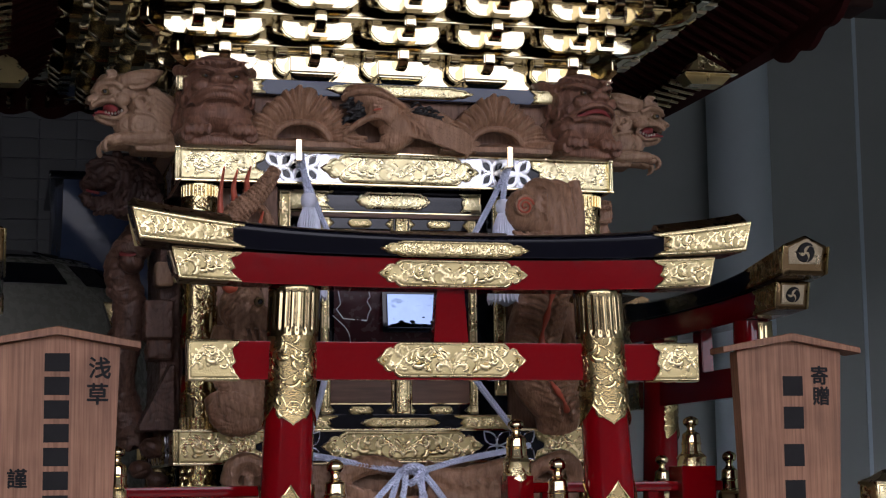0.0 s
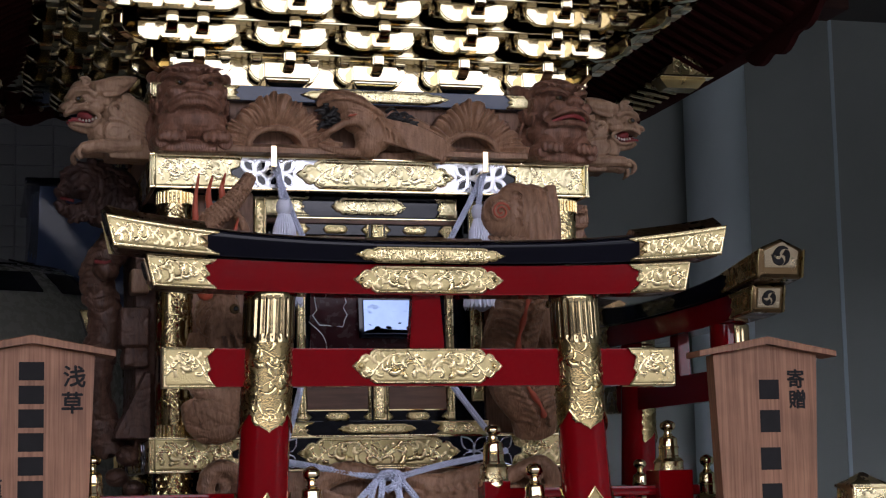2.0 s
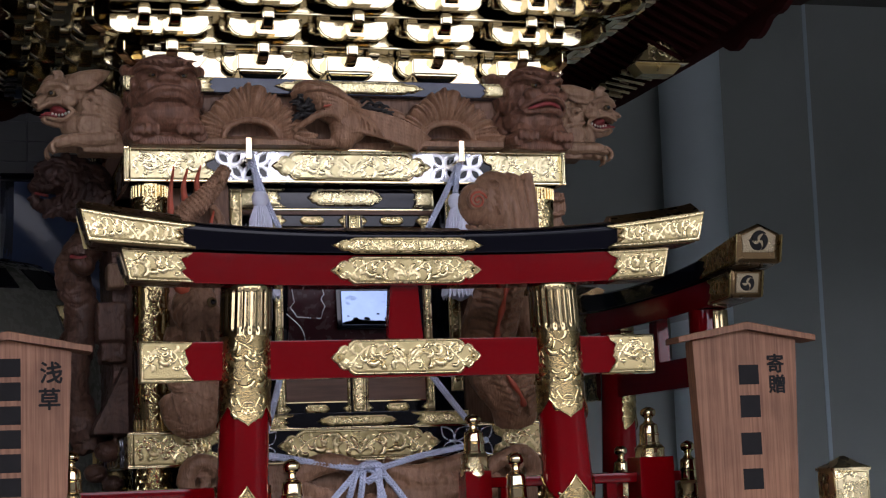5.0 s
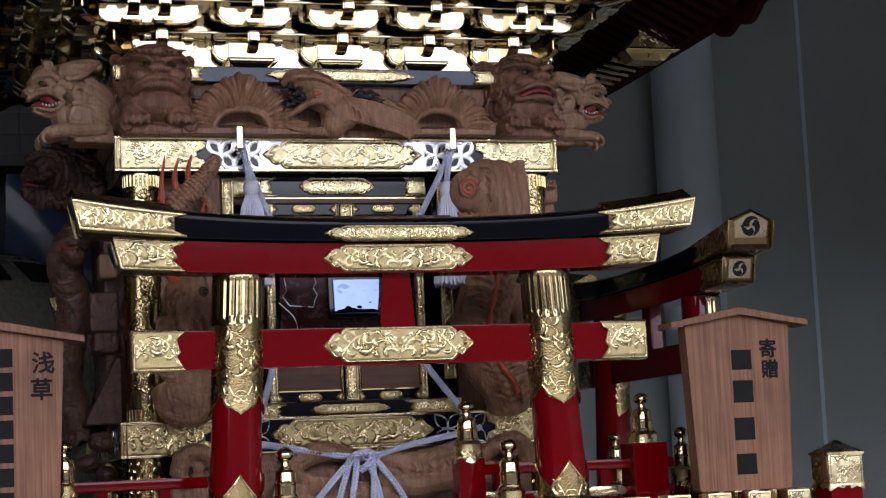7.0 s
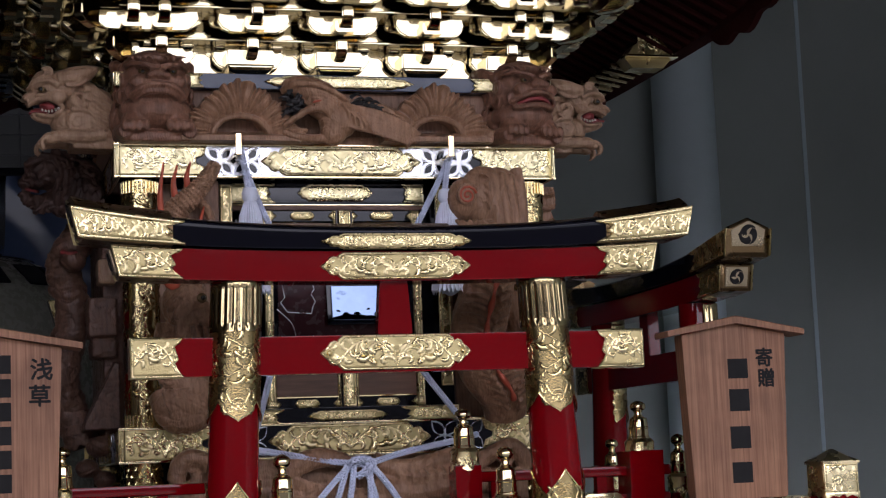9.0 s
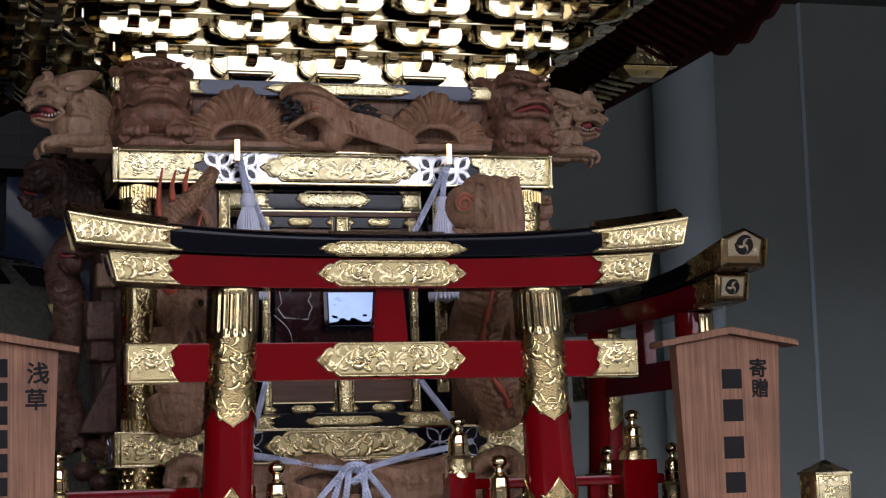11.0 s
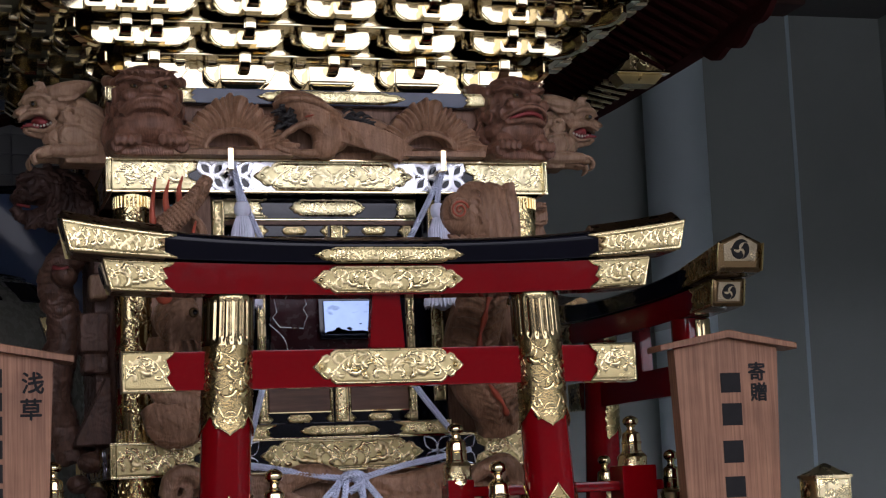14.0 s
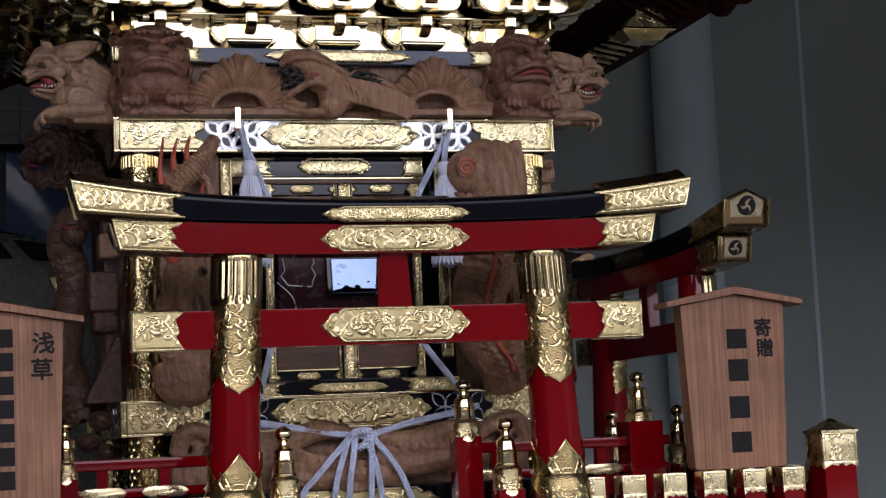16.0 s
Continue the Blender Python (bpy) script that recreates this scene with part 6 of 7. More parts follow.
# ---- roof ----
def roof():
    root = thing("shrine_roof", (0, 0, 1.98), "dark red lacquered roof underside with gilt eave fittings", "roof")
    E = 0.515

    def eave(rz, k):
        def lift(x):
            arch = 0.17 * math.cos(math.pi * x / 1.02) ** 2 if k % 2 == 0 and abs(x) < 0.51 else 0.0
            return 0.055 * abs(x / E) ** 4 + arch

        bm = bmesh.new()
        loops = []
        n = 24
        for i in range(n + 1):
            x = -E + 2 * E * i / n
            up = lift(x)
            loops.append([rz @ Vector(p) for p in ((x * 0.55, -0.28, 2.02 + max(0, up - 0.05)), (x * 0.93, -E * 0.93, 1.905 + up), (x * 0.96, -E * 0.96, 1.888 + up), (x, -E, 1.886 + up), (x, -E, 1.935 + up), (x * 0.97, -E * 0.97, 1.95 + up), (x * 0.45, -0.23, 2.4))])
        add_loops(bm, loops, closed=False)
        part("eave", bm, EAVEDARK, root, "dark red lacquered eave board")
        for i in range(34):
            x = -E * 0.92 + 1.84 * E * i / 33
            up = lift(x)
            bm = bmesh.new()
            tube(bm, [rz @ Vector((x, -0.32, 1.975 + up)), rz @ Vector((x, -E * 0.955, 1.889 + up))], 0.0034, 6)
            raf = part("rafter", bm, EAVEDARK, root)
            if x < 0.0:
                continue
            bm = bmesh.new()
            tube(bm, [rz @ Vector((x, -E * 0.955 + 0.045, 1.8978 + up)), rz @ Vector((x, -E * 0.955 - 0.002, 1.8888 + up))], 0.0042, 8)
            part("rafter_tip", bm, BRONZE, raf, "gilt rafter sleeve")
        # gilt cloud-shaped fitting that stands across the side eaves
        if k % 2:
            o = [(0.423, 1.8815), (0.434, 1.868), (0.478, 1.868), (0.493, 1.8835), (0.497, 1.912), (0.499, 1.937), (0.491, 1.931), (0.487, 1.917), (0.478, 1.919), (0.468, 1.912), (0.458, 1.913), (0.450, 1.905), (0.438, 1.899), (0.432, 1.890)]
            place = lambda u, v, w: rz @ Vector((-0.100 - w, -u, v))
            bm = bmesh.new()
            add_loops(bm, [[place(u, v, w) for u, v in o] for w in (-0.03, 0.0)])
            shoe = part("eave_shoe", bm, GOLD_STIPPLE_SHADED, root, "embossed gilt eave fitting", smooth=False)
            bm = bmesh.new()
            add_relief(bm, 0.046, 0.026, lambda u, v, w: place(0.466 + u, 1.8985 + v * 0.95, w), 0.0, 0.0014, 8, False, step=0.018)
            part("shoe_scroll", bm, GOLD_RELIEF, shoe)
            part("shoe_lip", tbm(box_bm((-0.112, -0.496, 1.8805), (-0.092, -0.421, 1.8835), 0.0008), rz), GOLD_DEEP, shoe)
        # wavy fascia boards near the corners
        for s in (-1, 1):
            bm = bmesh.new()
            top, low = [], []
            for j in range(25):
                x = s * (0.20 + 0.30 * j / 24)
                z = 1.895 + lift(x)
                top.append((x, z + 0.03))
                low.append((x, z - 0.012 - 0.012 * abs(math.sin(j * 0.55)) - 0.010 * math.sin(j * 0.21)))
            add_loops(bm, [[rz @ Vector((u, -y, v)) for u, v in top + low[::-1]] for y in (E - 0.012, E - 0.004)])
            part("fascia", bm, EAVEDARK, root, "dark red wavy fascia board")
    four(eave)


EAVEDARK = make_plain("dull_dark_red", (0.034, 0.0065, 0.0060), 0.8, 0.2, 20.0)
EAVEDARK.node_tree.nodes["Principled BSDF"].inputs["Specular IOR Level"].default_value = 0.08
BRONZE = make_gold("dull_bronze", (0.55, 0.44, 0.24), 0.22)
roof()


# ---- cords and tassels ----
def cord(name, paths, r, label, category, parent=None):
    """Plaited cord: one skin whose stitches lean to and fro in herringbone columns."""
    objs = []
    for path in paths:
        pts = smooth_path(path, 12)
        gap = r * 0.16
        even = [pts[0]]
        for p in pts[1:]:
            while (p - even[-1]).length > gap:
                even.append(even[-1] + (p - even[-1]).normalized() * gap)
        bm = bmesh.new()
        up = Vector((0.2, -1, 0.3)).normalized()
        n, columns = 36, 6
        loops = []
        for i, p in enumerate(even):
            d = (even[min(i + 1, len(even) - 1)] - even[max(i - 1, 0)]).normalized()
            side = d.cross(up).normalized()
            up = side.cross(d).normalized()
            ring = []
            for k in range(n):
                c = columns * k / n
                j = int(c)
                e = (c - j) * 2 - 1
                lean = e if j % 2 else -e
                stitch = abs(math.sin(math.pi * (i * gap / (r * 1.0) + 0.50 * lean))) ** 0.7
                rr = r * (0.56 + 0.50 * stitch * (1 - 0.55 * e * e))
                a = 2 * math.pi * k / n
                ring.append(p + side * rr * math.cos(a) + up * rr * math.sin(a))
            loops.append(ring)
        add_loops(bm, loops)
        objs.append(bm)
    return objs


def front_cords():
    root = thing("festival_cord", (0, -0.29, 1.357), "pale lavender braided cord tied in a bow", "cord")
    y = -0.268
    for bm in cord("c", [[(-0.122, y - 0.008, 1.722), (-0.119, y - 0.010, 1.705), (-0.114, y - 0.006, 1.675)],
                         [(-0.124, y - 0.006, 1.720), (-0.113, y - 0.003, 1.69), (-0.098, y + 0.004, 1.655), (-0.087, y + 0.008, 1.63), (-0.084, y + 0.008, 1.59)],
                         [(0.131, y - 0.008, 1.722), (0.123, y - 0.010, 1.705), (0.119, y - 0.006, 1.675)],
                         [(0.127, y - 0.006, 1.716), (0.110, y - 0.002, 1.68), (0.092, y + 0.004, 1.645), (0.080, y + 0.008, 1.62), (0.07, y + 0.01, 1.585)],
                         [(-0.088, -0.258, 1.48), (-0.095, -0.262, 1.452), (-0.108, -0.268, 1.41), (-0.118, -0.272, 1.382)],
                         [(0.078, -0.258, 1.478), (0.095, -0.264, 1.452), (0.118, -0.270, 1.42), (0.135, -0.268, 1.40)]], 0.0037, "", ""):
        part("hanging_cord", bm, CORD, root)
    for bm in cord("c", [[(-0.135, -0.262, 1.382), (-0.098, -0.281, 1.3755), (-0.05, -0.286, 1.366), (-0.012, -0.290, 1.360), (0.004, -0.292, 1.359)],
                         [(0.150, -0.262, 1.388), (0.113, -0.280, 1.3805), (0.06, -0.286, 1.371), (0.02, -0.291, 1.361), (0.0, -0.293, 1.358)]], 0.0038, "", ""):
        part("tied_cord", bm, CORD, root)
    # knot and its falling ends
    bms = cord("c", [[(-0.014, -0.292, 1.352), (-0.008, -0.301, 1.362), (0.004, -0.303, 1.364), (0.014, -0.300, 1.360), (0.018, -0.292, 1.352)],
                     [(0.012, -0.290, 1.364), (0.010, -0.302, 1.357), (0.004, -0.303, 1.349), (-0.002, -0.296, 1.345)]], 0.0045, "", "")
    for bm in bms:
        part("knot", bm, CORD, root)
    ends = [(-0.066, 1.300), (-0.033, 1.29), (-0.016, 1.288), (0.010, 1.288), (0.022, 1.288), (0.054, 1.292)]
    starts = [-0.012, -0.014, -0.006, 0.012, 0.006, 0.014]
    for (x, z), sx in zip(ends, starts):
        for bm in cord("c", [[(sx, -0.296, 1.357), (sx * 0.6 + x * 0.4, -0.302, 1.336), (sx * 0.25 + x * 0.75, -0.301, 1.315), (x, -0.299, z), (x * 1.12, -0.298, z - 0.022), (x * 1.15, -0.298, z - 0.045)]], 0.0037, "", ""):
            part("cord_end", bm, CORD, root)


front_cords()


def hook(x):
    root = thing("hook", (x, -0.262, 1.728), "narrow gilt hook over the beam", "hook", "gilt hooks")
    bm = bmesh.new()
    add_box(bm, (x - 0.0032, -0.292, 1.711), (x + 0.0032, -0.288, 1.7360), 0.0008)
    add_box(bm, (x - 0.0030, -0.2905, 1.7115), (x + 0.0030, -0.2585, 1.7150), 0.0006)
    part("bent_strip", bm, GOLD, root)


hook(-0.1262)
hook(0.1242)


def tassel(x, y, top):
    root = thing("tassel", (x, y, top), "pale lavender silk tassel with a long skirt", "tassel", "tassels")
    bm = bmesh.new()
    lathe(bm, [(0.003, top + 0.005), (0.0075, top + 0.0035), (0.0095, top - 0.002), (0.0090, top - 0.008), (0.0066, top - 0.0125)], (x, y, 0), 24)
    part("head", bm, TASSEL, root)
    bm = bmesh.new()
    n = 54
    loops = []
    for q, r in ((0.0, 0.0064), (0.05, 0.0085), (0.15, 0.0120), (0.3, 0.0140), (0.6, 0.0165), (0.9, 0.0190), (1.0, 0.0196)):
        z = top - 0.0115 - 0.105 * q
        ring = []
        for k in range(n):
            a = 2 * math.pi * k / n
            rr = r * (1 + 0.055 * (1 if k % 2 else -1) + 0.05 * math.sin(a * 5 + 1) * q)
            zz = z - (0.004 * math.sin(k * 2.7) if q == 1.0 else 0)
            ring.append(Vector((x + rr * math.cos(a), y + rr * math.sin(a), zz)))
        loops.append(ring)
    add_loops(bm, loops)
    part("skirt", bm, TASSEL, root, "fringed silk skirt")


tassel(-0.112, -0.274, 1.672)
tassel(0.120, -0.274, 1.671)


# ---- dragons round the front columns ----
def add_scales(bm, path, radius, size, taper=None):
    """Overlapping scales over the front of a limb."""
    pts = smooth_path(path, 12)
    run, row = 0.0, 0
    for i in range(1, len(pts)):
        run += (pts[i] - pts[i - 1]).length
        if run < size * 1.1:
            continue
        run, row = 0.0, row + 1
        d = (pts[i] - pts[i - 1]).normalized()
        side = d.cross(Vector((0, -1, 0))).normalized()
        out = side.cross(d).normalized()
        if out.y > 0:
            out = -out
        r = radius * (taper(i / (len(pts) - 1)) if taper else 1.0)
        n = max(2, int(math.pi * r / (size * 1.5)))
        for k in range(n):
            a = math.pi * ((k + 0.5 * (row % 2) + 0.25) / n - 0.5) * 0.95
            nrm = out * math.cos(a) + side * math.sin(a)
            q = nrm.to_track_quat("Z", "Y").to_matrix().to_4x4()
            bmesh.ops.create_uvsphere(bm, u_segments=8, v_segments=5, radius=1.0, matrix=Matrix.Translation(pts[i] + nrm * r * 0.98) @ q @ Matrix.Diagonal((size * 0.85, size * 0.85, size * 0.38, 1)))


def dragon_left():
    y = -0.275
    bm = bmesh.new()
    # raised foreleg
    tube(bm, smooth_path([(-0.210, y, 1.615), (-0.200, y - 0.012, 1.645), (-0.180, y - 0.016, 1.664), (-0.163, y - 0.014, 1.684), (-0.153, y - 0.010, 1.700)]), 0.013, 10, lambda t: 1.3 - 0.75 * t)
    for k in range(9):
        t = k / 8
        ball(bm, (-0.207 + 0.050 * t, y - 0.018 - 0.004 * math.sin(3 * t), 1.630 + 0.062 * t), (0.0075, 0.006, 0.005), (0, -50, 0), 8)
    tube(bm, smooth_path([(-0.172, y - 0.010, 1.66), (-0.160, y - 0.006, 1.645), (-0.153, y, 1.62)]), 0.006, 8)
    # mane and head
    ball(bm, (-0.190, y - 0.006, 1.545), (0.026, 0.020, 0.030), (0, 20, 0))
    ball(bm, (-0.172, y - 0.018, 1.532), (0.017, 0.014, 0.015), (0, 30, 0))
    ball(bm, (-0.160, y - 0.022, 1.522), (0.010, 0.010, 0.009))
    for k in range(8):
        a = -0.9 + 0.27 * k
        tube(bm, smooth_path([(-0.172, y - 0.020, 1.566 - 0.003 * k), (-0.194 - 0.004 * math.cos(a), y - 0.027, 1.558 - 0.0085 * k), (-0.214 + 0.003 * k, y - 0.016, 1.540 - 0.010 * k)]), 0.0030, 7, lambda t: 1.0 - 0.5 * t)
    for k in range(4):
        tube(bm, smooth_path([(-0.192 + 0.009 * k, y - 0.022, 1.530), (-0.188 + 0.009 * k, y - 0.028, 1.510), (-0.184 + 0.011 * k, y - 0.020, 1.488)]), 0.0034, 7, lambda t: 1.0 - 0.4 * t)
    # coiling body below
    tube(bm, smooth_path([(-0.205, y + 0.012, 1.52), (-0.212, y, 1.48), (-0.200, y - 0.010, 1.455), (-0.176, y - 0.012, 1.450), (-0.168, y - 0.012, 1.432), (-0.185, y - 0.014, 1.415), (-0.208, y - 0.010, 1.418), (-0.216, y, 1.445)]), 0.016, 12)
    for k in range(9):
        tube(bm, smooth_path([(-0.218 + 0.0055 * k, y - 0.024 - 0.003 * math.sin(k * 0.4), 1.448), (-0.214 + 0.0055 * k, y - 0.030, 1.430), (-0.206 + 0.004 * k, y - 0.024, 1.412)]), 0.0026, 6)
    sc = bmesh.new()
    add_scales(sc, [(-0.210, y, 1.615), (-0.200, y - 0.012, 1.645), (-0.180, y - 0.016, 1.664), (-0.163, y - 0.014, 1.684), (-0.153, y - 0.010, 1.700)], 0.013, 0.0024, lambda t: 1.3 - 0.75 * t)
    me = fuse(bm, 0.0013, 1)
    flames = bmesh.new()
    for x, z0, z1 in ((-0.214, 1.625, 1.702), (-0.199, 1.655, 1.699), (-0.184, 1.665, 1.703), (-0.170, 1.610, 1.652)):
        tube(flames, smooth_path([(x + 0.002, y - 0.012, z0), (x - 0.002, y - 0.018, (z0 + z1) / 2), (x + 0.003, y - 0.014, z1)]), 0.0052, 8, lambda t: 1.0 - 0.8 * t)
    ball(flames, (-0.205, y - 0.018, 1.566), (0.010, 0.006, 0.008), (0, 30, 0), 10)
    eye = bmesh.new()
    ball(eye, (-0.1735, y - 0.029, 1.5475), (0.0056, 0.004, 0.0056), seg=12)
    pup = bmesh.new()
    ball(pup, (-0.1725, y - 0.0325, 1.5475), (0.003, 0.002, 0.003), seg=10)
    return carved("dragon_carving", me, [(sc, 0), (flames, 1), (eye, 2), (pup, 3)], [WOOD, ORANGE, EYE_W, EYE_M], "brown carved wooden dragon with orange flames", "wood carving", Matrix(), "column dragons", "", 0.0016, 0.009)


def dragon_right():
    y = -0.275
    bm = bmesh.new()
    # rolled cloud over the claw, under a folded cloth with upright grooves
    ball(bm, (0.140, y - 0.008, 1.662), (0.021, 0.016, 0.026))
    ball(bm, (0.165, y - 0.004, 1.665), (0.032, 0.018, 0.038))
    ball(bm, (0.185, y - 0.002, 1.668), (0.026, 0.016, 0.034))
    add_box(bm, (0.168, y - 0.010, 1.60), (0.214, y + 0.006, 1.690), 0.004)
    curl(bm, (0.139, y - 0.024, 1.664), 0.013, 0.0035, (1, 0, 0), (0, 0, 1), 1.9, 0.5)
    tube(bm, smooth_path([(0.210, y - 0.004, 1.60), (0.211, y - 0.006, 1.655), (0.2065, y - 0.004, 1.700)]), 0.0075, 10)
    for x, top, r in ((0.176, 1.690, 0.0050), (0.187, 1.694, 0.0060), (0.198, 1.691, 0.0050)):
        tube(bm, smooth_path([(x, y - 0.013, 1.602), (x + 0.002, y - 0.0175, 1.64), (x - 0.002, y - 0.0165, 1.668), (x - 0.001, y - 0.010, top)]), r, 9, lambda t: 1.1 - 0.3 * t)
    for k in range(4):
        z = 1.690 - 0.010 * k
        tube(bm, smooth_path([(0.158, y - 0.018, z), (0.165, y - 0.0235, z - 0.004), (0.166, y - 0.022, z - 0.012)]), 0.0024, 7, lambda t: 1.0 - 0.5 * t)
    for k in range(5):
        tube(bm, smooth_path([(0.125 + 0.008 * k, y - 0.018, 1.636), (0.130 + 0.008 * k, y - 0.022, 1.628), (0.137 + 0.008 * k, y - 0.016, 1.622)]), 0.0028, 6)
    # ribbed belly descending
    path = smooth_path([(0.165, y + 0.004, 1.63), (0.170, y - 0.004, 1.585), (0.160, y - 0.008, 1.545), (0.150, y - 0.008, 1.505), (0.158, y - 0.006, 1.465), (0.178, y - 0.002, 1.435), (0.185, y + 0.01, 1.41)], 10)
    tube(bm, path, 0.030, 14, lambda t: 0.85 + 0.25 * math.sin(t * 3.1))
    for i in range(2, len(path) - 2, 3):
        p = path[i]
        for e in (-1, 1):
            tube(bm, smooth_path([p + Vector((e * 0.005, -0.035, -0.005)), p + Vector((e * 0.016, -0.031, 0.001)), p + Vector((e * 0.029, -0.018, 0.004))]), 0.0036, 7, lambda t: 1.15 - 0.5 * t)
    tube(bm, smooth_path([(0.190, y, 1.55), (0.205, y - 0.004, 1.50), (0.190, y - 0.012, 1.455), (0.168, y - 0.014, 1.44)]), 0.013, 10, lambda t: 1.2 - 0.4 * t)
    me = fuse(bm, 0.0015, 1)
    fl = bmesh.new()
    # painted spine between the paired scales
    tube(fl, [p + Vector((0, -0.0360, 0)) for p in path[6:-6]], 0.0036, 8, lambda t: 0.8 + 0.3 * math.sin(t * 40))
    sp = bmesh.new()
    curl(sp, (0.1385, y - 0.0265, 1.664), 0.011, 0.0016, (1, 0, 0), (0, 0, 1), 1.9, 0.2)
    return carved("dragon_carving", me, [(fl, 1), (sp, 1)], [WOOD, ORANGE], "brown carved wooden dragon with a rolled cloud and an orange spine", "wood carving", Matrix(), "column dragons", "", 0.0008, 0.010)


dragon_left()
dragon_right()


def corner_carving():
    """A stepped carved bracket end beside the right corner column, under the beam."""
    bm = bmesh.new()
    add_loops(bm, [[Vector((x, y, z)) for x, z in ((0.249, 1.69), (0.276, 1.688), (0.278, 1.664), (0.270, 1.660), (0.274, 1.648), (0.286, 1.640), (0.289, 1.628), (0.249, 1.622))] for y in (-0.215, -0.150)])
    for k in range(3):
        tube(bm, smooth_path([(0.254, -0.217, 1.682 - 0.018 * k), (0.264, -0.2195, 1.678 - 0.018 * k), (0.274, -0.217, 1.680 - 0.017 * k)]), 0.0030, 7)
    carved("bracket_carving", fuse(bm, 0.0014, 1), [], [WOOD], "brown carved wooden bracket end beside the column", "wood carving", Matrix(), "beam-end carvings")


corner_carving()


def dragon_side():
    """The left face's column carving, seen edge-on past the corner: squared blocks, a splayed foot and a coil behind."""
    bm = bmesh.new()
    add_box(bm, (-0.262, -0.06, 1.40), (-0.236, 0.12, 1.68), 0.004)
    add_box(bm, (-0.281, -0.082, 1.524), (-0.246, -0.030, 1.572), 0.003)
    add_box(bm, (-0.277, -0.078, 1.499), (-0.246, -0.020, 1.521), 0.003)
    add_loops(bm, [[Vector((x, y, z)) for x, z in ((-0.2440, 1.493), (-0.2500, 1.493), (-0.2870, 1.418), (-0.2870, 1.412), (-0.2440, 1.412))] for y in (-0.080, -0.020)])
    coil = smooth_path([(-0.258, 0.02, 1.672), (-0.284, 0.00, 1.655), (-0.306, -0.01, 1.612), (-0.292, 0.00, 1.565), (-0.303, 0.00, 1.515), (-0.309, 0.00, 1.475), (-0.296, 0.01, 1.435), (-0.284, 0.00, 1.395)], 10)
    tube(bm, coil, 0.020, 12, lambda t: 0.85 + 0.3 * math.sin(t * 7.0) ** 2)
    for i in range(2, len(coil) - 2, 5):
        p = coil[i]
        tube(bm, smooth_path([p + Vector((-0.021, -0.004, 0.006)), p + Vector((-0.010, -0.021, 0.0)), p + Vector((0.010, -0.020, 0.005))]), 0.0032, 6)
    ball(bm, (-0.296, -0.040, 1.622), (0.017, 0.018, 0.014), (0, 20, 0))
    for x, z, r in ((-0.268, 1.392, 0.017), (-0.283, 1.366, 0.015), (-0.262, 1.352, 0.014)):
        ball(bm, (x, -0.055, z), (r, r, r * 0.8))
    add_scales(bm, coil, 0.0205, 0.0105)
    me = fuse(bm, 0.0016, 1)
    paint = bmesh.new()
    tube(paint, smooth_path([(-0.309, -0.046, 1.632), (-0.300, -0.054, 1.629), (-0.291, -0.056, 1.631)]), 0.0034, 7, lambda t: 1.0 - 0.5 * t)
    pale = bmesh.new()
    add_box(pale, (-0.2690, -0.090, 1.588), (-0.2470, -0.050, 1.618), 0.004)
    return carved("dragon_carving", me, [(paint, 1), (pale, 2)], [ZELKOVA_SHADED, MOUTHRED, WOOD_PALE], "dark brown carved wooden dragon with a pale block, in shade", "wood carving", Matrix(), "column dragons", "", 0.0015, 0.010)


dragon_side()


